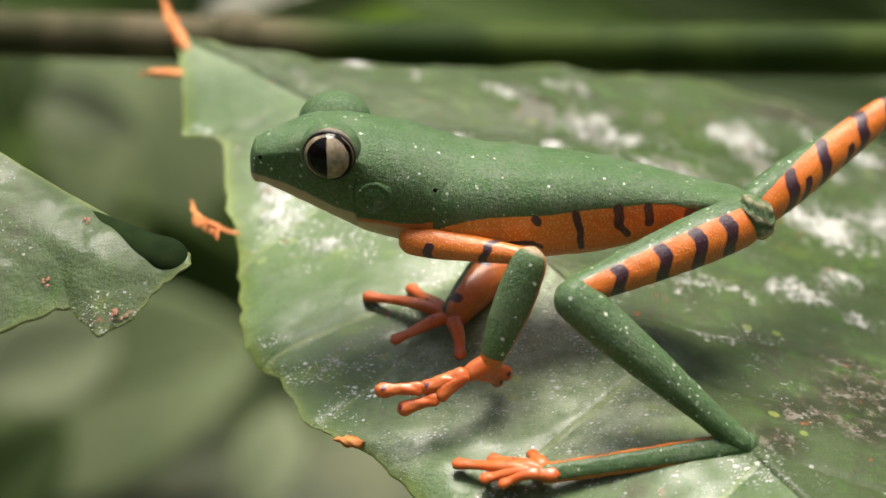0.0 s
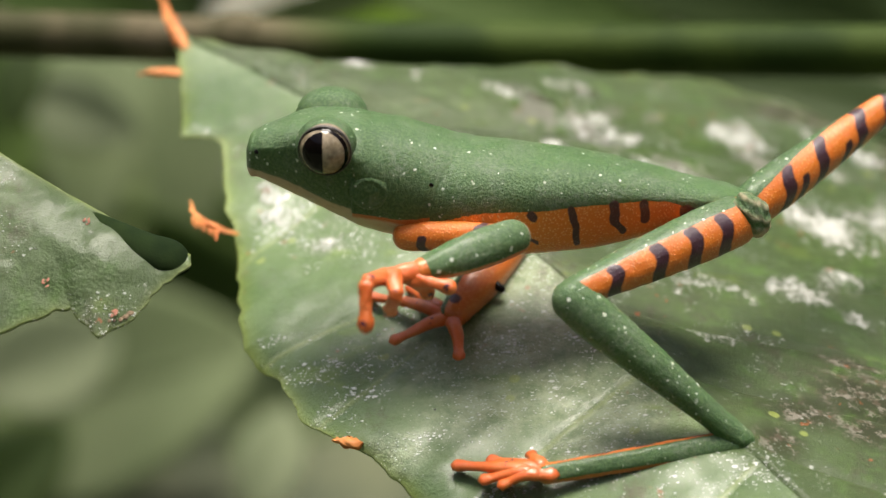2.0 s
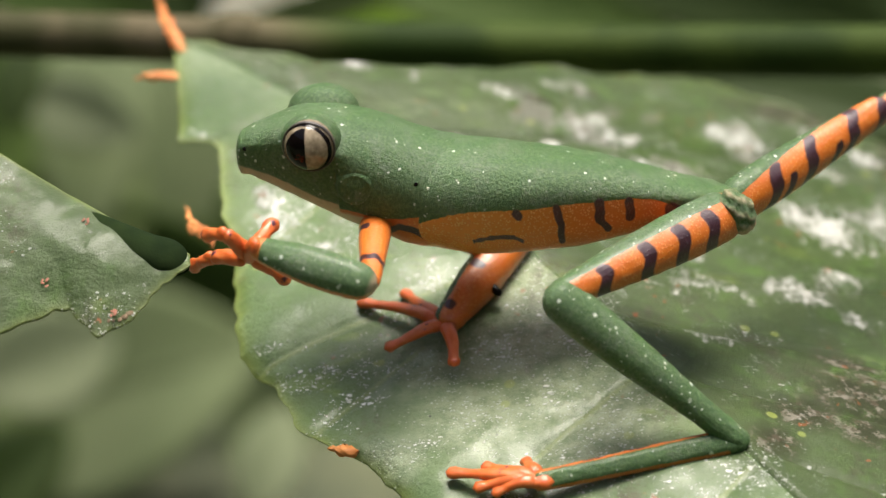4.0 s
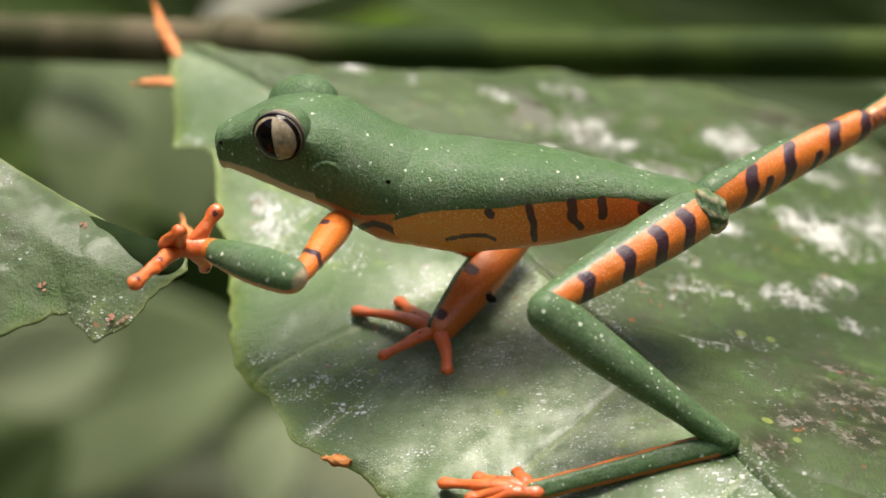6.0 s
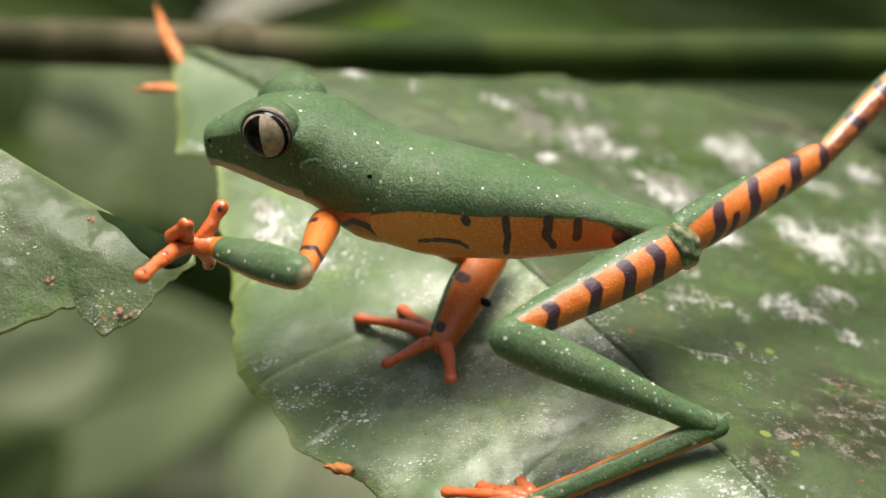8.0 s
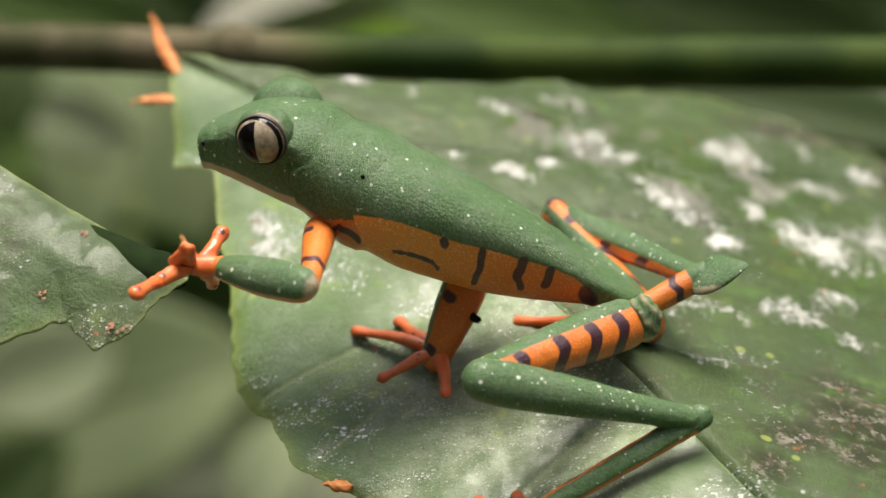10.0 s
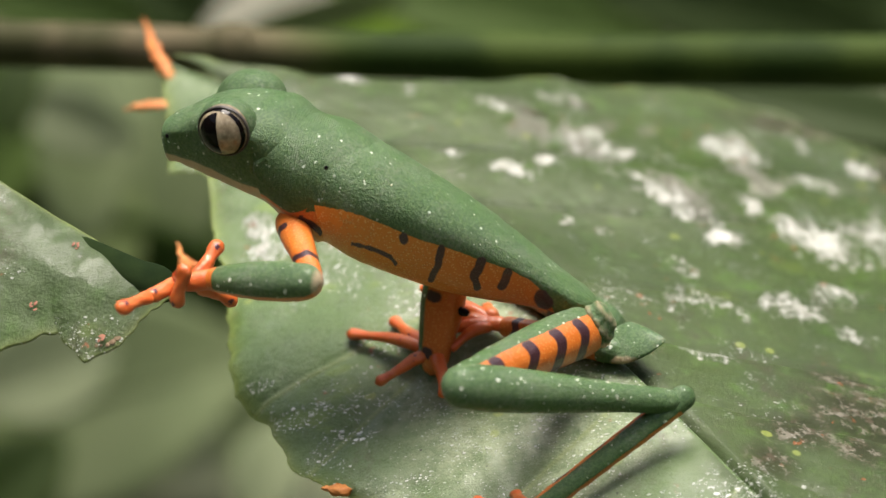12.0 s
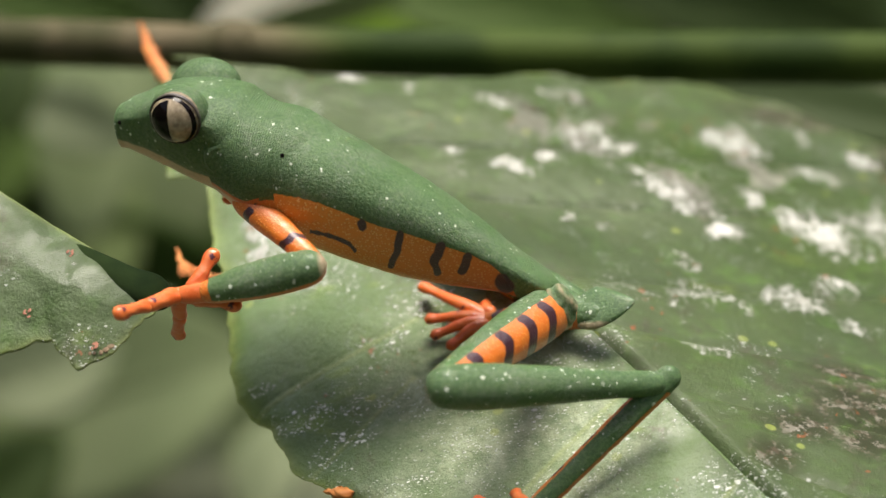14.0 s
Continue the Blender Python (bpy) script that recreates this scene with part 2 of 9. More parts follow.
def bark():
    n = Nodes("green_stem_bark", 0.7, 0.12)
    green = n.mix(n.step(n.noise(60, 4), 0.35, 0.65), (0.014, 0.030, 0.003), (0.038, 0.062, 0.009))
    brown = n.mix(n.step(n.noise(60, 4), 0.35, 0.65), (0.040, 0.042, 0.016), (0.13, 0.105, 0.062))
    along = n.node("ShaderNodeSeparateXYZ", Vector=n.coord()).outputs["X"]
    n.bump(n.noise(180, 4), 0.4, 0.0004)
    return n.out(n.mix(n.step(n.math("ADD", along, n.math("MULTIPLY", n.noise(40, 2), 0.02)), 0.0, -0.02), green, brown))


BARK = bark()
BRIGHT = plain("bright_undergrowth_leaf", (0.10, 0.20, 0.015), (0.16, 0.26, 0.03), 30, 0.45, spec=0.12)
# Shaded copy of the undergrowth green: its dark tone paints shade.
SHADE = plain("shaded_undergrowth_leaf", (0.018, 0.034, 0.007), (0.034, 0.052, 0.014), 8, 0.6, spec=0.12)
MUD = plain("leaf_litter", (0.02, 0.03, 0.012), (0.09, 0.10, 0.05), 12, 0.8)


# ---- mesh helpers, in millimetres ----
def mm(x, y, z, rx=0, ry=0, rz=0):
    return pose(x / 1000, y / 1000, z / 1000, rx, ry, rz)


def part(name, verts, faces, material, parent=None, label="", attrs=None, kind="", rest=(0, 0, 0)):
    """One smooth mesh object under a thing, from points in millimetres."""
    me = bpy.data.meshes.new(name)
    me.from_pydata([tuple(v) for v in np.asarray(verts, float) / 1000], [], faces)
    me.materials.append(material)
    me.polygons.foreach_set("use_smooth", [True] * len(me.polygons))
    for key, values in (attrs or {}).items():
        a = me.attributes.new(key, "FLOAT", "POINT")
        a.data.foreach_set("value", np.asarray(values, dtype=np.float32))
    if material.name == "frog_skin":
        a = me.attributes.new("rest", "FLOAT_VECTOR", "POINT")
        a.data.foreach_set("vector", ((np.asarray(verts, float) + np.array(rest)) / 1000).astype(np.float32).ravel())
    me.update()
    ob = new(name, me)
    ob.parent = parent
    return tagged(ob, label, kind=kind)


def grid_faces(rows, cols, wrap=False):
    f = []
    for i in range(rows - 1):
        for j in range(cols if wrap else cols - 1):
            k = (j + 1) % cols
            f.append((i * cols + j, i * cols + k, (i + 1) * cols + k, (i + 1) * cols + j))
    return f


def smooth(xs, ys, x):
    """Smooth curve through a few stations."""
    xs, ys, x = np.asarray(xs, float), np.asarray(ys, float), np.asarray(x, float)
    m = np.gradient(ys, xs)
    i = np.clip(np.searchsorted(xs, x, side="right") - 1, 0, len(xs) - 2)
    h = xs[i + 1] - xs[i]
    s = np.clip((x - xs[i]) / h, 0, 1)
    return ((1 + 2 * s) * (1 - s) ** 2 * ys[i] + s * (1 - s) ** 2 * h * m[i]
            + s * s * (3 - 2 * s) * ys[i + 1] + s * s * (s - 1) * h * m[i + 1])


def closed(rows, cols):
    """Faces of a tube of rings with its two ends shut."""
    f = grid_faces(rows, cols, True)
    f.append(tuple(range(cols))[::-1])
    f.append(tuple(range((rows - 1) * cols, rows * cols)))
    return f


def tube(path, radii, sides=14, flat=1.0, rows=None):
    """A round tube along a few stations (local x, y, z), ends rounded off."""
    path, radii = np.asarray(path, float), np.asarray(radii, float)
    d = np.r_[0, np.cumsum(np.linalg.norm(np.diff(path, axis=0), axis=1))]
    rows = rows or max(12, int(d[-1] / 0.35))
    s = np.linspace(0, d[-1], rows)
    p = np.stack([smooth(d, path[:, k], s) for k in range(3)], 1)
    r = smooth(d, radii, s)
    for end, r0 in ((s, radii[0]), (d[-1] - s, radii[-1])):
        e = np.clip(end / r0, 0, 1)
        r = r * np.sqrt(np.clip(1 - (1 - e) ** 2, 0.02, 1))
    t = np.gradient(p, axis=0)
    t /= np.linalg.norm(t, axis=1)[:, None]
    up = np.array([0, 0, 1.0])
    side = np.cross(up, t)
    side /= np.linalg.norm(side, axis=1)[:, None] + 1e-9
    nor = np.cross(t, side)
    a = np.linspace(0, 2 * math.pi, sides, endpoint=False)
    v = p[:, None] + r[:, None, None] * (np.cos(a)[None, :, None] * side[:, None] + flat * np.sin(a)[None, :, None] * nor[:, None])
    return v.reshape(-1, 3), closed(rows, sides)


def ball(r, rows=24, cols=36, scale=(1, 1, 1)):
    v = []
    for i in range(rows + 1):
        a = math.pi * min(max(i / rows, 0.004), 0.996)
        v += [(r * scale[0] * math.sin(a) * math.cos(2 * math.pi * j / cols), r * scale[1] * math.sin(a) * math.sin(2 * math.pi * j / cols), r * scale[2] * math.cos(a)) for j in range(cols)]
    return np.array(v), closed(rows + 1, cols)


def limb(a, b, facing):
    """Pose of a limb that starts at a and points to b, with its z axis turned to facing (millimetres)."""
    a, b = Vector(a), Vector(b)
    x = (b - a).normalized()
    z = (Vector(facing) - x * x.dot(Vector(facing))).normalized()
    m = Matrix((x, z.cross(x), z)).transposed().to_4x4()
    m.translation = a / 1000
    return m


# ---- the big leaf: two halves of a blade on a midrib ----
MIDRIB = [(-33.0, 44.0), (-24.6, 37.5), (-18.0, 31.4), (-5.5, 19.7), (6.0, 5.8), (20.1, -15.2), (32.5, -36.0), (39.7, -47.7)]
EDGE_NEAR = [(-33.0, 44.0), (-32.0, 36.3), (-30.7, 24.6), (-27.0, 24.0), (-25.9, 22.8), (-24.7, 13.7), (-22.9, 5.0), (-22.0, -4.2), (-21.1, -10.3), (-17.3, -14.9), (-15.6, -18.4), (-13.7, -22.8), (-10.4, -24.9), (-7.0, -26.8), (-4.4, -30.1), (-2.3, -33.3), (-1.3, -38.1), (0.8, -43.8)]
EDGE_FAR = [(-33.0, 44.0), (-27.1, 42.3), (-15.9, 42.2), (-1.7, 46.5), (17.0, 54.5), (32.4, 60.0), (45.0, 58.5), (54.0, 54.5), (62.0, 48.5), (71.1, 38.2), (77.9, 25.0)]
VEINS_NEAR = [(20.5, -19.7, 8.9, -30.1), (-1.4, -12.6, -10.6, -21.4), (9.0, 0.2, -8.6, -8.3), (30.1, -33.5, 21.8, -42.6), (-5.5, 19.5, -19.1, 5.5)]
VEINS_FAR = [(16.3, -10.0, 47.1, -11.1), (10.7, -2.0, 50.3, 5.7), (29.8, -31.2, 42.5, -35.1), (1.0, 12.3, 54.1, 25.2), (-9.6, 23.5, 57.4, 42.5), (23.7, -20.9, 44.9, -22.6)]
LICHEN = [(46.7, 19.8, 6.2, 7.5), (53.3, 23.3, 4.5, 7.4), (42.6, 21.8, 2.9, 3.6), (38.2, 25.2, 1.9, 2.7), (33.6, 16.1, 3.0, 2.6), (8.9, 22.8, 3.5, 2.9), (13.1, 26.9, 1.8, 2.4), (1.7, 25.2, 1.8, 2.3), (55.5, 42.5, 2.8, 3.4), (47.8, 46.0, 1.8, 3.4), (-10.7, 41.6, 3.1, 2.3), (23.7, 34.8, 1.8, 2.5)]
# The first three entries paint sparkle on the near half as white crust.
MOTTLE = [(-17.8, 8.8, 3.4, 2.8), (-12.8, 3.6, 3.6, 2.2), (-19.5, 13.5, 2.2, 2.6), (38.3, 42.5, 5.2, 6.6), (23.1, 27.1, 3.4, 3.3), (27.0, 24.2, 4.8, 3.9), (31.3, 20.1, 3.5, 2.6), (19.1, 35.4, 4.9, 5.2), (47.0, 36.3, 4.7, 4.2), (39.4, 1.6, 4.6, 3.7), (45.0, 7.5, 4.4, 2.6), (7.0, 41.0, 2.9, 2.6), (16.6, 47.2, 3.8, 3.1), (-2.3, 40.6, 2.8, 2.3), (32.6, -1.7, 2.6, 2.7), (19.2, 11.4, 1.5, 1.8), (15.3, 12.7, 1.5, 1.8), (28.3, -0.6, 3.9, 3.7), (27.2, 6.3, 3.3, 2.6), (28.3, -11.9, 3.7, 1.6), (46.5, -2.2, 3.4, 2.4)]
# Places where the white specks paint glints on the wax.
GLINT_SPECKS = [(-16.5, 11.0, 3.0, 3.0), (-15.0, 6.5, 2.6, 2.0), (-17.7, 7.7, 2.9, 1.9), (-13.1, 4.6, 2.9, 1.9), (-9.2, 1.4, 2.5, 1.2), (-13.2, -15.4, 4.4, 2.0), (-8.3, -19.0, 3.5, 1.5), (-0.8, -26.6, 2.1, 1.5), (-7.3, -14.9, 2.4, 1.2), (6.2, -13.6, 1.9, 1.2), (-4.9, -15.1, 2.4, 0.7), (-18.2, -10.3, 1.8, 0.9), (15.3, -28.0, 1.1, 0.8), (6.3, -34.0, 3.2, 1.1), (21.3, -36.1, 1.1, 0.8), (12.0, -29.3, 1.5, 1.0)]
# Dirt patches, enlarged so that they paint in shade as well.
DIRT_SHADE = [(45.0, -19.0, 15.0, 11.0), (46.0, 52.0, 16.0, 6.0), (61.0, 44.0, 11.0, 9.0), (50.0, 53.0, 9.0, 5.0), (12.0, 41.2, 3.3, 2.8), (36.4, -23.7, 8.4, 6.1), (32.6, -29.6, 5.1, 5.0), (42.1, -17.4, 6.3, 5.2), (42.5, -25.1, 6.1, 6.2), (18.1, 46.8, 3.8, 2.7), (43.1, -12.1, 8.6, 3.5)]
# Pale patches that paint in sheen where the frog shades the leaf.
PALE_SHEEN = [(17.5, -25.0, 6.0, 6.0), (9.5, -5.5, 5.0, 4.5), (4.3, -23.0, 7.4, 5.5), (6.8, -15.2, 6.9, 5.5), (12.3, -21.6, 6.3, 5.5), (12.7, -12.6, 5.1, 4.6), (-0.2, -16.1, 5.1, 4.6), (14.1, -30.3, 5.1, 3.7), (-4.7, -27.5, 4.0, 2.7), (8.5, -15.5, 4.6, 3.7)]
# Paler areas, laid on at half strength.
PALE_AREAS = [(-24.0, 39.0, 8.0, 4.5), (-14.0, 34.0, 9.0, 5.5), (-4.0, 31.0, 9.0, 7.0), (5.0, 33.0, 8.0, 7.0), (10.0, 17.0, 8.0, 6.0), (0.0, 18.0, 6.0, 5.0), (20.0, 18.0, 9.0, 7.0)]
AGED = [(33.5, 32.2, 18.9, 13.1), (46.2, 15.4, 13.1, 10.1), (15.1, 37.3, 13.1, 6.4)]


def resample(points, n):
    p = np.asarray(points, float)
    d = np.r_[0, np.cumsum(np.linalg.norm(np.diff(p, axis=0), axis=1))]
    s = np.linspace(0, d[-1], n)
    return np.stack([np.interp(s, d, p[:, 0]), np.interp(s, d, p[:, 1])], 1)


def wobble(u, v, scale, seed=0.0):
    """Smooth noise over arrays of leaf coordinates."""
    return np.array([noise.noise((a * scale, b * scale, seed)) for a, b in zip(u.ravel(), v.ravel())]).reshape(u.shape)


def line_gap(u, v, x0, y0, x1, y1):
    """Distance to a vein, and how far along it a point lies."""
    dx, dy = x1 - x0, y1 - y0
    k = ((u - x0) * dx + (v - y0) * dy) / (dx * dx + dy * dy)
    length = math.hypot(dx, dy)
    past = (np.clip(-k, 0, None) + np.clip(k - 1.9, 0, None)) * length
    return np.hypot(((u - x0) * dy - (v - y0) * dx) / length, past), k


def half_blade(name, edge, veins, rise, parent, rows, cols, under, groove, pale, shade_base):
    mid, out = resample(MIDRIB, rows), resample(edge, rows)
    away = (out - mid) / (np.linalg.norm(out - mid, axis=1)[:, None] + 1e-6)
    out = out + away * (wobble(out[:, 0], out[:, 1], 0.35, 3.0) * 0.7 + wobble(out[:, 0], out[:, 1], 1.3, 7.0) * 0.16)[:, None]
    s = np.linspace(-under, 1, cols)[None, :, None]
    p = mid[:, None] * (1 - s) + out[:, None] * s
    u, v = p[..., 0], p[..., 1]
    reach = np.linalg.norm(out - mid, axis=1)[:, None] + 1e-6
    d = np.clip(s[..., 0], 0, 1) * reach
    gap = np.full(u.shape, 99.0)
    for vein in veins:
        gap = np.minimum(gap, line_gap(u, v, *vein)[0])
    h = rise * d + (0.35 * np.clip(gap / 6, 0, 1) - groove * np.exp(-(gap / 0.5) ** 2)) * np.clip(d / 4, 0, 1)
    h += 0.7 * wobble(u, v, 0.06, 1.0) * np.clip(d / 8, 0, 1) + 0.10 * wobble(u, v, 0.35, 2.0) * np.clip(d / 2, 0, 1)
    edge_d = (1 - s[..., 0]) * reach
    h -= 1.4 * np.exp(-edge_d / 1.5) * (0.6 + wobble(u, v, 0.12, 5.0))
    h -= np.where(s[..., 0] < 0, -1.2 * s[..., 0] * reach, 0)
    lichen = np.zeros(u.shape)
    for x, y, a, b in LICHEN:
        lichen = np.maximum(lichen, np.exp(-(((u - x) / a) ** 2 + ((v - y) / b) ** 2)))
    for x, y, a, b in MOTTLE:
        lichen = np.maximum(lichen, 0.72 * np.exp(-(((u - x) / a) ** 2 + ((v - y) / b) ** 2) ** 2))
    specks = np.zeros(u.shape)
    for x, y, a, b in GLINT_SPECKS:
        specks = np.maximum(specks, np.exp(-(((u - x) / a) ** 2 + ((v - y) / b) ** 2)))
    # The base value paints an even shade; the patches add dirt to it.
    dirt_shade = np.full(u.shape, shade_base)
    for x, y, a, b in DIRT_SHADE:
        dirt_shade = np.maximum(dirt_shade, np.exp(-(((u - x) / a) ** 2 + ((v - y) / b) ** 2)))
    dust_sheen = np.zeros(u.shape)
    for x, y, a, b in PALE_SHEEN:
        dust_sheen = np.maximum(dust_sheen, np.exp(-(((u - x) / a) ** 2 + ((v - y) / b) ** 2)))
    for x, y, a, b in PALE_AREAS:
        dust_sheen = np.maximum(dust_sheen, 0.5 * np.exp(-(((u - x) / a) ** 2 + ((v - y) / b) ** 2)))
    aged = np.zeros(u.shape)
    for x, y, a, b in AGED:
        aged = np.maximum(aged, np.exp(-(((u - x) / a) ** 2 + ((v - y) / b) ** 2) ** 2))
    h += pale * 0.3 * np.exp(-(gap / 0.22) ** 2) * np.clip(d / 2, 0, 1)
    attrs = dict(specks=specks.ravel(), aged=aged.ravel(), dust_sheen=dust_sheen.ravel(), dirt_shade=dirt_shade.ravel(), vein=pale * np.exp(-(gap / 0.22) ** 2).ravel(), rim=np.exp(-edge_d / 0.65).ravel(), lichen=lichen.ravel())
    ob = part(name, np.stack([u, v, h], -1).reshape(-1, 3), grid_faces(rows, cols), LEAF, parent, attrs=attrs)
    skin = ob.modifiers.new("thickness", "SOLIDIFY")
    skin.thickness, skin.offset = 0.00035, -1
    return ob


big_leaf = tagged(new("leaf"), "large old green leaf with lichen crusts and torn edge", "leaf")
near_half = half_blade("near_blade", EDGE_NEAR, VEINS_NEAR, -0.13, big_leaf, 300, 240, 0.0, 0.25, 1.0, 0.0)
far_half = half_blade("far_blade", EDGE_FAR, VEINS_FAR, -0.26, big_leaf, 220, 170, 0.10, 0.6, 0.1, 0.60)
rib = np.array(MIDRIB)
part("midrib", *tube(np.c_[rib, np.full(len(rib), -0.20)], [0.40, 0.38, 0.34, 0.28, 0.24, 0.22, 0.22, 0.22], 12), LEAF, near_half)


HORNS = [(-32.5, 41.9, -0.2), (-32.6, 36.6, -0.7), (-23.4, 6.9, -2.8), (-11.0, -24.9, -4.1)]


def dry_tip(base, offsets, radii):
    path = [tuple(a + o for a, o in zip(base, off)) for off in offsets]
    v, f = tube(path, radii, 16, 0.6)
    v = v + np.stack([wobble(v[:, 0] + 3 * v[:, 2], v[:, 1], 1.1, q) for q in (1.0, 4.0, 9.0)], 1) * 0.55
    part("dry_tip", v, f, DRY, near_half, "dry orange leaf tip")


dry_tip(HORNS[0], [(0.8, -0.9, -0.3), (-0.4, 1.6, 0.2), (-1.9, 5.2, 0.5), (-3.2, 9.6, 0.4), (-3.9, 12.4, 0.2)], [0.7, 0.8, 0.6, 0.35, 0.1])
dry_tip(HORNS[1], [(0.6, 0.2, -0.3), (-1.0, -0.3, 0.1), (-2.8, -0.9, 0.4), (-4.6, -1.2, 0.3)], [0.65, 0.7, 0.5, 0.1])
dry_tip(HORNS[2], [(0.6, 0.0, -0.3), (-1.6, 0.2, 0.2), (-3.8, 1.4, 0.7), (-5.3, 4.6, 0.9)], [0.25, 0.5, 0.35, 0.08])
dry_tip(HORNS[3], [(0.2, -0.1, -0.5), (1.2, -0.9, -0.4), (2.4, -1.1, -0.4), (3.4, -0.8, -0.6)], [0.25, 0.6, 0.55, 0.15])
for k in range(40):
    a = random.uniform(0.1, 0.95)
    x0, y0, z0 = (HORNS[2][q] + (-0.8, 0.1, 0.2)[q] + (-3.8, 2.6, 0.6)[q] * a for q in range(3))
    part("dry_hair", *tube([(x0, y0, z0), (x0 - 0.3, y0 - 0.5 + random.uniform(-.3, .3), z0 + 0.1), (x0 - 0.5, y0 - random.uniform(1.0, 2.6), z0 + random.uniform(-.3, .3))], [0.10, 0.08, 0.04], 5, 1.0, 6), DRY, near_half)

# ---- the leaf that the frog reaches for ----
LEFT_TOP = [(-26.6, 24.7), (-17.8, 20.4), (-10.2, 15.3), (-5.9, 12.4), (-1.0, 9.2), (3.8, 6.1), (7.3, 4.7), (10.0, 3.2)]
LEFT_LOW = [(-21.7, -8.6), (-14.1, -8.6), (-7.9, -5.8), (-4.3, -3.8), (-1.3, -2.8), (1.7, -6.0), (4.8, -4.0), (7.1, -0.5), (10.1, 2.1)]
ROLL = [(-3.0, 9.8, -0.3), (-0.4, 7.8, 0.1), (2.6, 5.7, 0.3), (5.6, 3.9, 0.3), (8.2, 2.8, 0.1), (9.9, 1.8, -0.4)]
SCABS = (2.5, -2.9)
SCAB = plain("brown_scab", (0.10, 0.06, 0.03), (0.26, 0.19, 0.11), 700, 0.8)


RED_SPOTS = [(-0.1, 6.5), (-3.8, -0.3), (3.2, -3.7)]
RED = plain("red_scab", (0.22, 0.07, 0.04), (0.36, 0.17, 0.11), 900, 0.8)


def reached_height(x, y):
    return 0.5 * noise.noise((x * 0.12, y * 0.12, 4.0)) + 1.15


def reached_leaf():
    rows, cols = 120, 70
    top, low = resample(LEFT_TOP, rows), resample(LEFT_LOW, rows)
    wide = np.linalg.norm(low - top, axis=1)[:, None]
    nick = np.stack([wobble(low[:, 0], low[:, 1], 0.9, 3.0), wobble(low[:, 0], low[:, 1], 0.9, 7.0)], 1) * 0.4
    s = np.linspace(0, 1, cols)[None, :, None]
    p = top[:, None] * (1 - s) + low[:, None] * s + nick[:, None] * s ** 8
    u, v = p[..., 0], p[..., 1]
    d = s[..., 0] * wide
    h = 0.5 * wobble(u, v, 0.12, 4.0) + 0.15 * wobble(u, v, 0.5, 2.0) + 1.2 * np.sin(s[..., 0] * math.pi) * np.clip(wide / 14, 0, 1)
    curl = np.clip((u - 12) / 8, 0, 1)
    h -= 2.4 * curl * np.exp(-d / 1.1)
    edge_d = np.minimum(d, wide - d)
    attrs = dict(vein=0 * u.ravel(), rim=np.exp(-edge_d / 0.35).ravel(), dust_sheen=0.05 + 0 * u.ravel(), dirt_shade=0.5 + 0 * u.ravel(), specks=(0.8 * np.exp(-((u - 10.5) / 2.8) ** 2 - ((v + 7) / 3.5) ** 2)).ravel())
    whole = tagged(new("leaf"), "pointed green leaf tip with brown scab and specks", "leaf")
    ob = part("blade", np.stack([u, v, h], -1).reshape(-1, 3), grid_faces(rows, cols)[::-1], LEAF, whole, attrs=attrs)
    ob.data.flip_normals()
    skin = ob.modifiers.new("thickness", "SOLIDIFY")
    skin.thickness, skin.offset = 0.00035, -1
    # the margin rolled under along the upper side of the tip, in near-black green
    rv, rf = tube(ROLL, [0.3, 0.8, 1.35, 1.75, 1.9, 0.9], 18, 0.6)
    part("rolled_margin", rv, rf, plain("dark_leaf_roll", (0.006, 0.014, 0.004), (0.014, 0.026, 0.007), 200, 0.95, spec=0.1), whole, "dark rolled leaf margin")
    for x, y in RED_SPOTS:
        for k in range(4):
            bit = part("scab", *ball(random.uniform(0.14, 0.34), 8, 12, (1.0, 0.55, 0.12)), RED, whole, "small red scab")
            bit.matrix_basis = mm(x + random.uniform(-.6, .6), y + random.uniform(-.5, .5), reached_height(x, y), 0, 0, random.uniform(0, 180))
    for k in range(34):
        a, r = random.uniform(0, 6.3), random.uniform(0, 1) ** 0.5
        w = random.uniform(0.15, 0.5)
        bit = part("scab", *ball(w, 8, 12, (1.0, 0.8, 0.3)), SCAB, whole, "crumbly brown scab")
        bit.matrix_basis = mm(SCABS[0] + 2.2 * r * math.cos(a), SCABS[1] + 1.5 * r * math.sin(a), 0.35, 0, 0, random.uniform(0, 180))
    return whole


left_leaf = reached_leaf()

# ---- the frog ----
frog = tagged(new("tree_frog"), "green tree frog with orange flanks striped dark purple", "frog")
S20, C20 = math.sin(radians(TILT)), math.cos(radians(TILT))


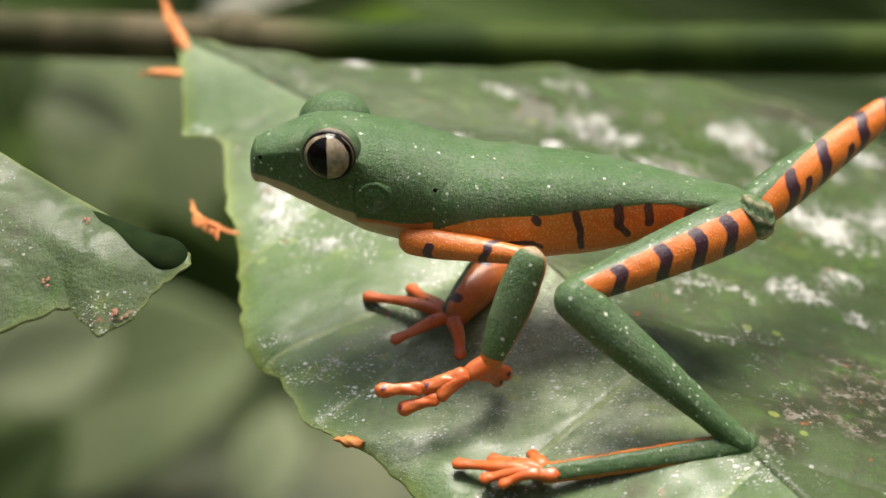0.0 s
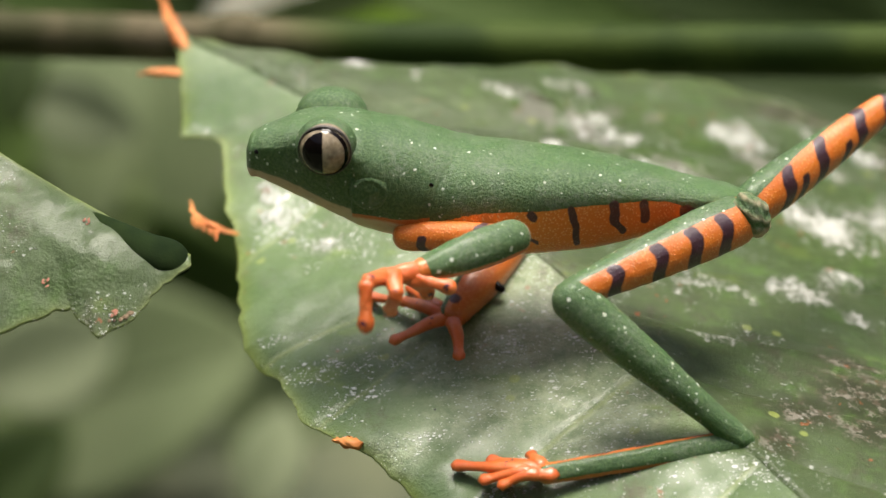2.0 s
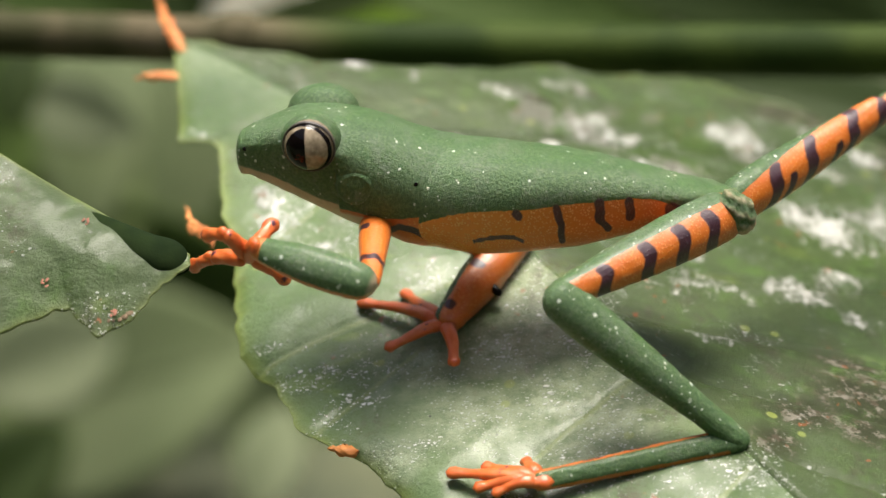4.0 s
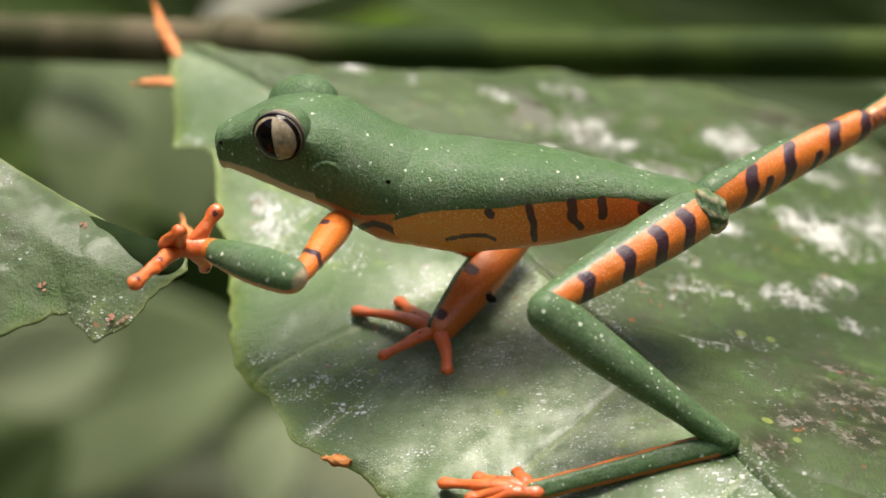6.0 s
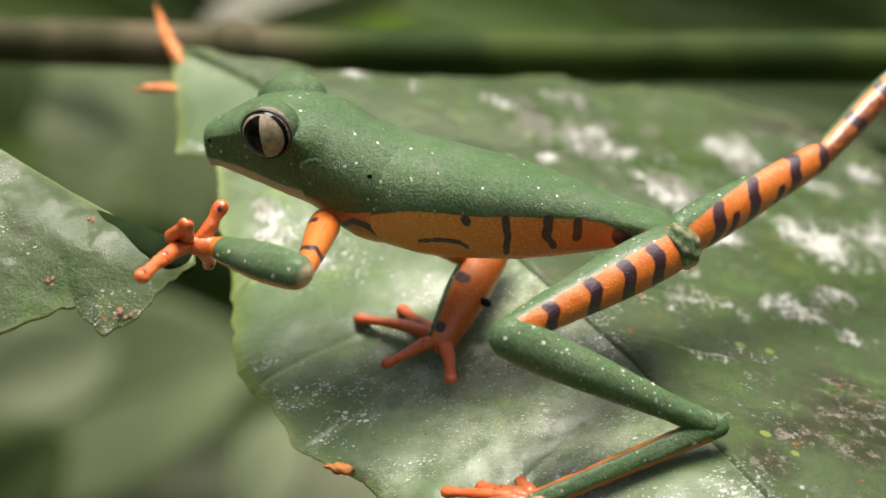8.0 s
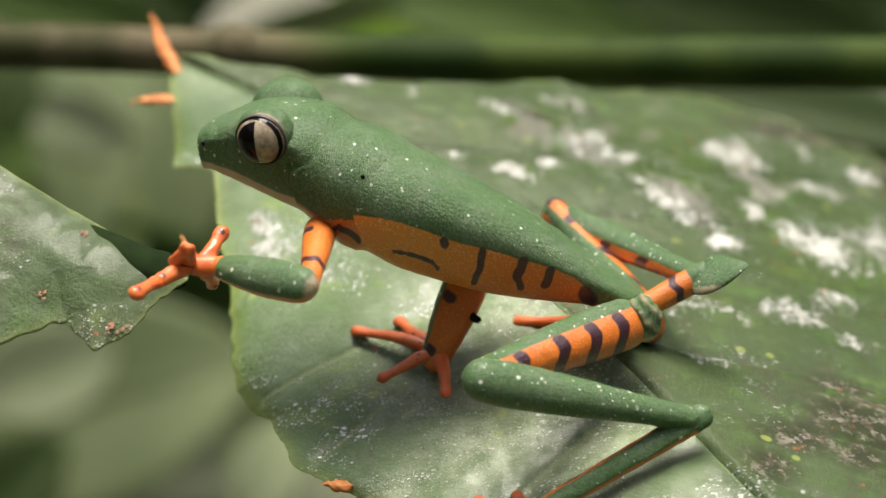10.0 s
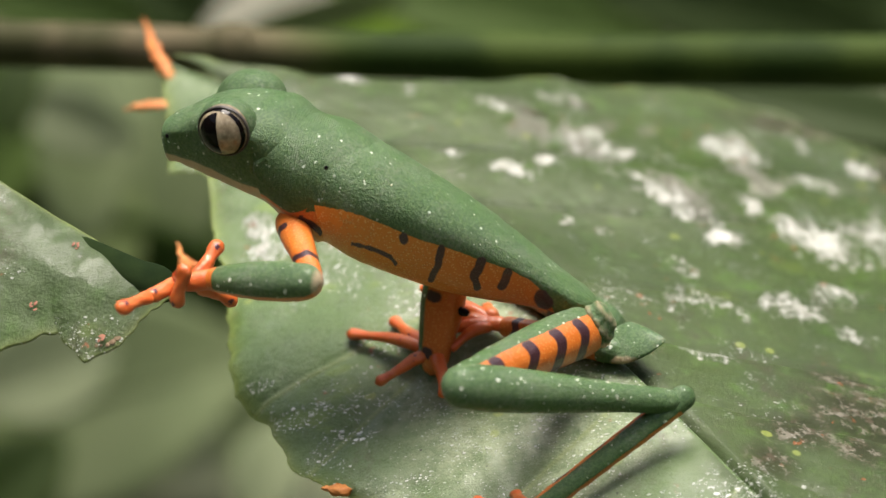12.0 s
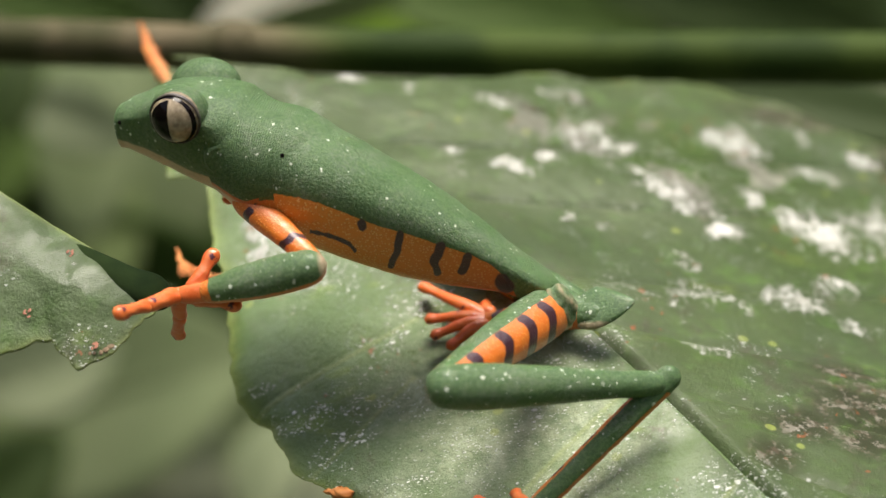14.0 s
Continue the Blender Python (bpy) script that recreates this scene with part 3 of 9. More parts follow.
def body_loft(stations, sides=72, rows=120, power=2.15, ridge=0.0):
    """Rings along x: each station is x, top and bottom as seen from the camera's height, half width.
    power: how square the section is; ridge: how far its widest line lies above the middle (both may vary along x)."""
    st = np.asarray(stations, float)
    x = st[0, 0] + (st[-1, 0] - st[0, 0]) * (0.5 - 0.5 * np.cos(np.linspace(0, math.pi, rows)))
    top, low, wid = (smooth(st[:, 0], st[:, k], x) for k in (1, 2, 3))
    power, ridge = (np.interp(x, *q) if isinstance(q, tuple) else np.full(rows, q) for q in (power, ridge))
    big = (top - low) / 2
    hgt = np.sqrt(np.maximum(big ** 2 - (wid * S20) ** 2, 0.09 * big ** 2)) / C20
    zc = (top + low) / 2 / C20
    a = np.linspace(0, 2 * math.pi, sides, endpoint=False)
    c, s = np.cos(a)[None], np.sin(a)[None]
    k = (np.abs(c) ** power[:, None] + np.abs(s) ** power[:, None]) ** (-1 / power[:, None])
    y = wid[:, None] * k * c * (1 + ridge[:, None] * np.clip(k * s, -1, 0.5))
    z = zc[:, None] + hgt[:, None] * k * s
    xx = np.repeat(x[:, None], sides, 1)
    seen = z * C20 - np.abs(y) * S20
    return np.stack([xx, y, z], -1), seen, closed(rows, sides)


def stroke(u, v, x0, y0, x1, y1, w):
    """Soft-edged bar between two points: 1 inside, 0 outside."""
    dx, dy = x1 - x0, y1 - y0
    k = np.clip(((u - x0) * dx + (v - y0) * dy) / (dx * dx + dy * dy + 1e-9), 0, 1)
    return np.clip(1.5 - np.hypot(u - x0 - k * dx, v - y0 - k * dy) / w, 0, 1)


def trunk():
    # millimetres from the middle of the trunk
    v, seen, faces = body_loft([(-17.0, 0.6, -1.4, 1.8), (-15.6, 3.0, -3.4, 4.0), (-13.6, 4.6, -4.6, 5.4), (-11.4, 5.3, -5.3, 6.2), (-9.2, 5.55, -5.75, 6.7), (-7.2, 5.5, -6.0, 6.8), (-1.9, 4.85, -5.75, 6.3),
                                (3.8, 4.05, -5.1, 5.3), (9.5, 2.8, -3.7, 4.2), (13.7, 1.75, -2.6, 3.4), (17.2, 1.05, -2.4, 2.6), (19.4, 0.2, -1.8, 1.2)], 112, 190, ([-10, 0, 12], [2.3, 2.7, 2.9]), ([-10, 4], [0.04, 0.12]))
    x = v[..., 0]
    bound = smooth([-20, -15.8, -12.0, -8.6, -1.9, 3.8, 12.4, 16], [-5.2, -4.3, -3.0, -2.3, -1.9, -1.2, -1.4, -3.5], x)
    warm = np.clip(0.5 + (bound - seen) / 0.3, 0, 1)
    dark = np.zeros(x.shape)
    for bar in ((0.7, -1.8, 1.2, -3.2, .32), (1.2, -3.2, 1.4, -4.9, .28), (5.0, -1.2, 5.1, -2.8, .42), (5.1, -2.8, 6.0, -3.7, .3), (8.0, -1.1, 8.2, -2.5, .38), (-7.4, -5.0, -5.2, -4.6, .16), (-5.2, -4.6, -3.4, -4.6, .17),
                (-3.4, -4.6, -2.6, -5.0, .15), (-3.3, -2.3, -3.0, -2.6, .35), (12.3, -1.8, 13.2, -2.2, .6)):
        dark = np.maximum(dark, stroke(x + 0.04 * np.sin(seen * 4), seen, *bar[:4], bar[4] * 1.2))
    pale = np.clip((-v[..., 2] - 4.6) / 1.6, 0, 1) * np.clip((-13 - x) / 3, 0, 1)
    rough = wobble(x, v[..., 2] + v[..., 1], 0.8, 1.0) * 0.07
    v[..., 2] += rough
    # faint folds of skin that run along the flank
    v[..., 1] *= 1 - 0.006 * np.exp(-((seen - 1.3 - 0.10 * x) / 0.35) ** 2) * np.clip((x + 8) / 4, 0, 1)
    attrs = dict(warm=warm.ravel(), dark=dark.ravel(), pale=pale.ravel(), grain=np.clip(0.75 - x / 22, 0.15, 1).ravel())
    part("trunk", v.reshape(-1, 3), faces, SKIN, frog, attrs=attrs, rest=(17.7, 0, -3.04))
    fv, ff = ball(1.7, 48, 72, (1.05, 1.0, 1.45))
    across = fv[:, 0] * 0.8 + fv[:, 2] * 0.55
    ridge = np.sin(across * 5.2 + 1.6 * wobble(fv[:, 0], fv[:, 2] - fv[:, 1], 0.9, 2.0))
    low = np.clip((-fv[:, 2] - 1.3) / 0.5, 0, 1)
    zero = np.zeros(len(fv))
    size = 1 + 0.045 * ridge * (1 - low) + 0.07 * wobble(fv[:, 0] * 2.2, fv[:, 2], 1.2, 6.0)
    fold = part("vent_fold", fv * size[:, None], ff, SKIN, frog, "wrinkled yellow-green skin fold", dict(warm=zero, dark=zero, pale=np.clip(0.38 + 0.10 * ridge, 0, 0.5) * (1 - low) + 0.8 * low, grain=zero))
    fold.matrix_basis = mm(18.7, -4.4, -0.6, 0, -32, 0)
    mark = part("skin_spot", *ball(0.24, 8, 12, (1, 0.5, 1)), PUPIL, frog, "small dark skin spot")
    mark.location = (-0.0131, -0.0067, 0.0030)


trunk()
head = new("head")
head.parent = frog


def head_parts():
    # millimetres from the middle of the neck
    v, seen, faces = body_loft([(-14.05, 1.7, -0.5, 0.6), (-13.8, 2.6, -0.95, 1.5), (-12.9, 3.5, -1.25, 2.4), (-10.9, 4.35, -2.1, 3.3), (-8.3, 5.3, -3.3, 4.5), (-5.1, 5.65, -4.8, 5.5), (-1.7, 5.35, -6.3, 6.15),
                                (0.4, 4.70, -6.6, 6.05), (2.0, 3.1, -5.9, 5.0), (3.6, 1.3, -4.6, 3.6), (4.6, 0.0, -3.2, 2.0)], 128, 170, ([-13, -9, -3, 1], [2.6, 3.0, 2.4, 2.15]), ([-13, -8, -2, 1], [0.26, 0.30, 0.12, 0.0]))
    x = v[..., 0]
    lip = smooth([-14, -10, -5.1, -1, 2, 4, 6], [-0.25, -1.6, -3.9, -5.1, -5.9, -6.0, -5.9], x)
    below = lip - seen
    pale = np.clip(0.5 + below / 0.35, 0, 1)
    v[..., 1] *= 1 - 0.035 * np.exp(-((below - 0.1) / 0.2) ** 2)
    # jaw muscle, swelling behind the eye and the hollow in front of it
    for cx, cz, r, amt in ((0.9, -0.3, 2.4, 0.04), (-9.3, 1.0, 1.5, -0.07), (-2.6, -3.4, 1.2, -0.05), (-2.9, 0.6, 0.9, 0.05)):
        v[..., 1] *= 1 + amt * np.exp(-((x - cx) ** 2 + (seen - cz) ** 2) / r ** 2)
    for crease in ((-3.1, -1.2, -3.2, -2.8, 0.2), (-3.2, -2.8, -2.4, -4.3, 0.2)):
        v[..., 1] *= 1 - 0.045 * stroke(x, seen, *crease)
    v[..., 2] += wobble(x, v[..., 2] + v[..., 1], 0.9, 2.0) * 0.06
    zero = np.zeros(x.size)
    warm = np.clip(0.75 - np.abs(below - 0.35) / 0.5, 0, 1) * np.clip((x + 14.5) / 2, 0, 1)
    part("skull", v.reshape(-1, 3), faces, SKIN, head, "green head with pale pinkish throat", dict(warm=(warm * 0.62).ravel(), dark=zero, pale=(pale * 0.75).ravel(), grain=zero))
    for side in (-1, 1):
        cx, cy, cz = -5.7, side * 4.55, 3.55
        n0 = 25 * 36
        lid = part("eyelid", *ball(3.0, 24, 36, (1.02, 0.86, 0.97) if side < 0 else (1.24, 0.95, 0.97)), SKIN, head, "bulging green eyelid", dict(warm=[0] * n0, dark=[0] * n0, pale=[0] * n0, grain=[0] * n0))
        lid.matrix_basis = mm(cx, cy + side * 0.22, cz + (0.35 if side > 0 else 0))
        eye = part("eyeball", *ball(2.62, 32, 48, (1, 1, 1)), EYE_WHITE, head, "silvery beige eye")
        eye.matrix_basis = mm(cx, cy + side * (0.8 if side > 0 else 1.0), cz - (0.4 if side > 0 else 0), -8 * side, 0, 6 * side)
        ring = []
        for j in range(64):
            a = 2 * math.pi * j / 64
            for k in range(10):
                b = 2 * math.pi * k / 10
                rr = 2.58 + 0.11 * math.cos(b)
                ring.append((rr * math.cos(a), side * (0.62 + 0.26 * math.sin(b)), rr * math.sin(a)))
        f = [(j * 10 + k, ((j + 1) % 64) * 10 + k, ((j + 1) % 64) * 10 + (k + 1) % 10, j * 10 + (k + 1) % 10) for j in range(64) for k in range(10)]
        part("eye_rim", ring, f if side > 0 else [q[::-1] for q in f], LID, eye, "greyish lilac eye rim")

        def patch(test, lift):
            """A cap of the eyeball's front where test(x, z) holds, just proud of it."""
            pv, pf, idx = [], [], {}
            g = np.linspace(-2.55, 2.55, 103)
            for i, gx in enumerate(g):
                for k, gz in enumerate(g):
                    q = 1 - (gx * gx + gz * gz) / 2.62 ** 2
                    if q > 0.02 and test(gx, gz):
                        idx[i, k] = len(pv)
                        pv.append((gx, side * (2.62 * math.sqrt(q) + lift), gz))
            for i, k in idx:
                if (i + 1, k) in idx and (i, k + 1) in idx and (i + 1, k + 1) in idx:
                    q = (idx[i, k], idx[i + 1, k], idx[i + 1, k + 1], idx[i, k + 1])
                    pf.append(q if side < 0 else q[::-1])
            return pv, pf

        part("pupil", *patch(lambda a, b: abs(b - 0.15) < 2.15 and -2.1 * (1 - ((b - 0.15) / 2.15) ** 2) ** 0.55 < a < 0.12 * (1 - ((b - 0.15) / 2.15) ** 2), 0.03), PUPIL, eye, "upright black pupil")
        part("iris_edge", *patch(lambda a, b: (2.34 - 0.16 * max(a, 0.0) / 2.3) ** 2 < (a + 0.10) ** 2 + b * b < 2.54 ** 2, 0.02), PUPIL, eye, "dark ring round the iris")
        nose = part("nostril", *ball(0.3, 8, 12, (1, 0.6, 0.8)), PUPIL, head)
        nose.matrix_basis = mm(-12.75, side * 2.62, 2.15)


head_parts()


def ear_disc(side):
    """A shallow round disc with a raised rim."""
    profile = ((0.0, 0.13), (0.5, 0.14), (0.95, 0.11), (1.12, 0.05), (1.28, 0.10), (1.45, 0.09), (1.62, -0.02), (1.9, -0.30))
    v = [(r * math.cos(a) * 1.08, r * math.sin(a), h + 0.03 * math.sin(3 * a)) for r, h in profile for a in np.linspace(0, 2 * math.pi, 41)[:-1]]
    n0 = len(v)
    f = [(r * 40 + k, r * 40 + (k + 1) % 40, (r + 1) * 40 + (k + 1) % 40, (r + 1) * 40 + k) for r in range(len(profile) - 1) for k in range(40)]
    zero = [0.0] * n0
    disc = part("ear_disc", v, [q[::-1] for q in f], SKIN, head, "round green ear disc behind the eye", dict(warm=zero, dark=zero, pale=zero, grain=zero))
    disc.matrix_basis = mm(-1.45, side * 6.20, -0.95, -96 * side, 0, 6 * side)


for side in (-1, 1):
    ear_disc(side)


NECK_AT = [-2.0 + 0.21 * k for k in range(63)]     # places along the neck, millimetres behind the head's joint
NECK_SHAPE = np.array([(-3.5, 5.50, -5.6, 5.9), (-1.0, 5.22, -6.45, 6.15), (1.0, 5.00, -6.95, 6.35), (4.2, 4.15, -7.9, 6.6), (7.0, 3.35, -8.3, 6.7), (10.0, 2.78, -8.65, 6.75), (13.0, 2.4, -8.7, 6.75)])


def neck_part(at):
    """One ring of the neck; the rings overlap, and share its bend between them. Millimetres from the ring's middle."""
    xs = at + np.array([-1.5, -1.3, -0.9, -0.5, 0, 0.5, 0.9, 1.3, 1.5])
    top, low, wid = (smooth(NECK_SHAPE[:, 0], NECK_SHAPE[:, k], xs) for k in (1, 2, 3))
    mid = (top + low) / 2
    tight = 1 - np.array([0.20, 0.045, 0.012, 0.003, 0, 0.003, 0.012, 0.045, 0.20])
    v, seen, faces = body_loft(np.stack([xs, mid + (top - mid) * tight, mid + (low - mid) * tight, wid * tight], 1), 160, 22, 2.25, 0.03)
    x = v[..., 0].copy()
    below = smooth([-6, -1, 2, 4, 7, 10, 15], [-4.6, -5.2, -5.6, -5.45, -5.3, -5.3, -5.3], x) - seen
    warm = np.clip(0.5 + below / 0.3, 0, 1)
    pale = np.clip(0.5 + (below - 0.2) / 0.5, 0, 1) * np.clip((3.4 - x) / 2.5, 0, 1) * 0.75
    dark = np.zeros(x.shape)
    for bar in ((1.2, -6.9, 2.9, -6.25, .28), (2.9, -6.25, 4.2, -6.6, .30), (4.2, -6.6, 5.6, -7.3, .30)):
        dark = np.maximum(dark, stroke(x, seen, *bar))
    # a short crease of skin over the shoulder
    v[..., 1] *= 1 - 0.016 * np.exp(-((x - 4.1 - 0.06 * seen) / 0.20) ** 2) * np.clip((seen + 3) / 1.5, 0, 1) * np.clip((3.0 - seen) / 1.5, 0, 1)
    v[..., 2] += wobble(x, v[..., 2] + v[..., 1], 0.8, 1.0) * 0.07
    middle = float(smooth(xs, mid, at))
    v -= np.array([at, 0, middle / C20])
    zero = np.zeros(x.size)
    ob = part("neck", v.reshape(-1, 3), faces, SKIN, frog, "", dict(warm=warm.ravel(), dark=dark.ravel(), pale=pale.ravel(), grain=(0.9 * np.clip((x - 3) / 4, 0, 1)).ravel()), rest=(at, 0, middle / C20))
    return ob, (at, 0.0, middle / C20)


NECK_SINK = 0.0036     # how far the nape drops as the neck bends, metres for each radian
neck = [neck_part(at) for at in NECK_AT]


def skin_limb(name, length, path, radii, colour, label="", flat=0.85, sides=40, bare=-9.0):
    """A limb along +x in its own space; colour(s, angle) gives warm and dark, with angle 0 facing +z and 90 towards +y."""
    path = np.asarray(path, float) * (length, 1, 1)
    rows = int(length * 4)
    v, faces = tube(path, radii, sides, flat, rows)
    s = np.clip(v[:, 0] / length, -0.1, 1.1)
    cy = smooth(path[:, 0], path[:, 1], v[:, 0])
    cz = smooth(path[:, 0], path[:, 2], v[:, 0])
    ang = np.degrees(np.arctan2(v[:, 1] - cy, v[:, 2] - cz))
    warm, dark = colour(s, ang)
    v = v + np.stack([0 * s, wobble(v[:, 0], ang / 30, 0.9, 3.0) * 0.06, wobble(v[:, 0], ang / 30, 0.9, 8.0) * 0.06], 1)
    return part(name, v, faces, SKIN, frog, label, dict(warm=warm, dark=dark, pale=0.62 * np.clip((bare - s) / 0.04, 0, 1), grain=0.25 + 0 * s, spots=1 + 0 * s))


def soft(v, at, w):
    return np.clip(0.5 + (v - at) / w, 0, 1)


def bars(s, ang, places, width, lean=0.0):
    d = np.zeros(s.shape)
    for p in places:
        d = np.maximum(d, np.clip(1.5 - np.abs(s - p - lean * np.sin(np.radians(ang)) + 0.012 * np.sin(np.radians(ang * 4))) / width, 0, 1))
    return d


def thigh_colour(s, a):
    green = soft(a, -82, 14) * soft(-a, 22, 14) * soft(s, 0.02, 0.02)
    green = np.maximum(green, soft(s, 0.93, 0.03))
    warm = 1 - green
    return warm, bars(s, a, (0.17, 0.34, 0.53, 0.76), 0.034, 0.02) * warm * soft(170 - np.abs(a), 0, 20)


def far_thigh_colour(s, a):
    warm = (1 - soft(a, 34 + 75 * s, 16)) * soft(a, -138, 16)
    return warm, np.maximum(bars(s, a, (0.16, 0.42, 0.74, 0.97), 0.04, 0.05), bars(s, a, (0.27, 0.62), 0.03, 0.05) * soft(-a, 0, 30)) * warm


def shank_colour(s, a):
    warm = soft(np.abs(a), 118, 10) * soft(-s, -0.92, 0.04)
    return warm, bars(s, a, (0.3, 0.6, 0.85), 0.02) * warm * soft(a, 0, 20)


def far_shank_colour(s, a):
    warm = 1 - soft(a, -34, 14)
    return warm, np.maximum(bars(s, a, (0.2, 0.45, 0.7), 0.035, 0.03), soft(-a, 62, 30) * 0.5) * warm


def tarsus_colour(s, a):
    warm = soft(np.abs(a), 60, 10) * soft(s, 0.07, 0.04)
    return warm, np.maximum(bars(s, a, (0.22, 0.5, 0.72), 0.05) * soft(-a, 70, 10), 0) * warm


def far_tarsus_colour(s, a):
    return soft(s, 0.17, 0.04), bars(s, a, (0.3, 0.6, 0.85), 0.03)


def arm_colour(s, a):
    return np.ones(s.shape), np.maximum(bars(s, a, (0.68,), 0.035, 0.03), bars(s, a, (0.2,), 0.04) * soft(-a, 20, 20))


def forearm_colour(s, a):
    green = soft(78 - np.abs(a + 6), 0, 9) * soft(s, -0.09, 0.02) * soft(-s, -0.93, 0.04)
    return 1 - green, np.zeros(s.shape)


def far_forearm_colour(s, a):
    warm = soft(a, -52, 14)
    return warm, (bars(s, a, (0.35, 0.85), 0.05) * soft(-a, 5, 30)) * warm


near_thigh = skin_limb("thigh", 21.8, [(-.05, 0, 0), (.15, 0, 0), (.5, 0, 0), (.85, 0, 0), (1.03, 0, 0)], [2.4, 2.65, 2.35, 1.7, 1.35], thigh_colour, "striped orange and green thigh")
near_shank = skin_limb("shank", 23.0, [(-.05, 0, 0), (.1, 0, 0), (.4, 0, 0), (.75, 0, 0), (1.03, 0, 0)], [1.85, 2.2, 2.0, 1.42, 1.2], shank_colour, "white-speckled green shank")
near_tarsus = skin_limb("tarsus", 20.5, [(-.04, 0, 0), (.1, 0, 0), (.5, 0, 0), (.85, 0, 0), (1.02, 0, 0)], [1.2, 1.25, 1.15, 1.05, 1.0], tarsus_colour, flat=0.7)
near_arm = skin_limb("upper_arm", 12.8, [(-.1, 0, 0), (.1, 0, 0), (.5, 0, 0), (.85, 0, 0), (1.0, 0, 0)], [1.4, 1.6, 1.35, 1.0, 0.85], arm_colour, "orange upper arm with dark ring")
near_forearm = skin_limb("forearm", 11.9, [(-.06, 0, 0), (.1, 0, 0), (.45, 0, 0), (.8, 0, 0), (1.05, 0, 0)], [1.5, 1.8, 1.95, 1.5, 0.95], forearm_colour, "speckled green forearm edged orange", bare=0.02)
far_arm = skin_limb("upper_arm", 12.8, [(-.1, 0, 0), (.5, 0, 0), (1.0, 0, 0)], [1.8, 1.5, 1.3], arm_colour)
far_forearm = skin_limb("forearm", 11.9, [(-.42, 0, 0), (.1, 0, 0), (.45, 0, 0), (.8, 0, 0), (1.05, 0, 0)], [2.2, 2.35, 2.3, 1.75, 1.35], far_forearm_colour, "orange inner forearm")
far_thigh = skin_limb("thigh", 21.8, [(-.12, 0, 0), (.15, 0, 0), (.5, 0, 0), (.85, 0, 0), (1.06, 0, 0)], [2.2, 2.5, 2.2, 1.8, 1.6], far_thigh_colour, "striped orange thigh")
far_shank = skin_limb("shank", 23.0, [(-.10, 0, 0), (.1, 0, 0), (.4, 0, 0), (.75, 0, 0), (1.03, 0, 0)], [1.5, 1.7, 1.85, 1.4, 1.3], far_shank_colour, "orange and green shank")
far_tarsus = skin_limb("tarsus", 13.5, [(-.04, 0, 0), (.1, 0, 0), (.5, 0, 0), (.85, 0, 0), (1.02, 0, 0)], [1.3, 1.4, 1.3, 1.2, 1.0], far_tarsus_colour)


def heel_flap():
    v, f = tube([(21.6, 0, 0), (23.6, 0.6, 0.2), (25.6, 1.8, 0.4), (27.6, 3.4, 0.5)], [1.5, 2.5, 1.9, 0.25], 20, 0.3)
    n0 = len(v)
    rim = np.clip((np.abs(v[:, 1] - (v[:, 0] - 21.6) * 0.5) - 2.0) / 0.5, 0, 1) * 0.55
    part("heel_flap", v, f, SKIN, far_shank, "pointed green flap of skin at the heel", dict(warm=[0] * n0, dark=[0] * n0, pale=rim, grain=[0] * n0, spots=[1] * n0))


heel_flap()
nub = part("wart", *tube([(0, 0, 0), (0.5, 0.8, 0.1), (0.4, 1.5, 0)], [0.3, 0.45, 0.3], 10), PUPIL, far_forearm, "small dark wart")
nub.matrix_basis = mm(4.9, 1.5, 0.9)


def foot(palm, toes, label):
    """A palm at the origin with toes; each toe is an angle, a length and a droop."""
    n = part("foot", *tube([(-1.4, 0, 0.1), (0.3, 0, 0.1), (1.6, 0, 0), (palm, 0, -0.1)], [0.95, 1.0, 1.0, 0.7], 20, 0.65), TOE, frog, label)
    for ang, length, droop, bend in toes:
        c, s = math.cos(radians(ang)), math.sin(radians(ang))
        c2, s2 = math.cos(radians(ang + bend)), math.sin(radians(ang + bend))
        r0 = 0.3
        mid = ((r0 + length * 0.5) * c, (r0 + length * 0.5) * s)
        end = (mid[0] + length * 0.5 * c2, mid[1] + length * 0.5 * s2)
        k = lambda f: (mid[0] + (end[0] - mid[0]) * f, mid[1] + (end[1] - mid[1]) * f)
        part("toe", *tube([(r0 * c, r0 * s, 0), (mid[0] * .55 + .45 * r0 * c, mid[1] * .55 + .45 * r0 * s, 0.35), (*mid, 0.25 - droop * .4), (*k(.6), -0.15 - droop * .75), (*k(.85), -0.25 - droop), (*end, -0.3 - droop)],
                          [0.86, 0.80, 0.68, 0.56, 0.72, 0.66], 14, 0.75), TOE, n)
    return n


near_hand = foot(3.2, [], "orange forefoot with disc-tipped toes")


def toe_bone(name, length, radii):
    """One bone of a jointed toe, along +x."""
    n = len(radii) - 1
    path = [(-0.25 + (length + 0.5) * k / n, 0.0, 0.12 * math.sin(math.pi * k / n)) for k in range(n + 1)]
    v, f = tube(path, radii, 18, 0.78, 30)
    v = v + np.stack([wobble(v[:, 0] + 2 * v[:, 1], v[:, 2], 0.9, q) for q in (1.0, 4.0, 9.0)], 1) * 0.10
    return part(name, v, f, TOE, near_hand)


first_toe, first_tip = toe_bone("toe", 4.3, [0.98, 0.90, 0.78, 0.76]), toe_bone("toe_tip", 4.5, [0.76, 0.68, 0.60, 0.62, 0.78, 0.70])
second_toe, second_tip = toe_bone("toe", 3.7, [0.98, 0.88, 0.78, 0.76]), toe_bone("toe_tip", 4.0, [0.76, 0.68, 0.60, 0.64, 0.78, 0.70])
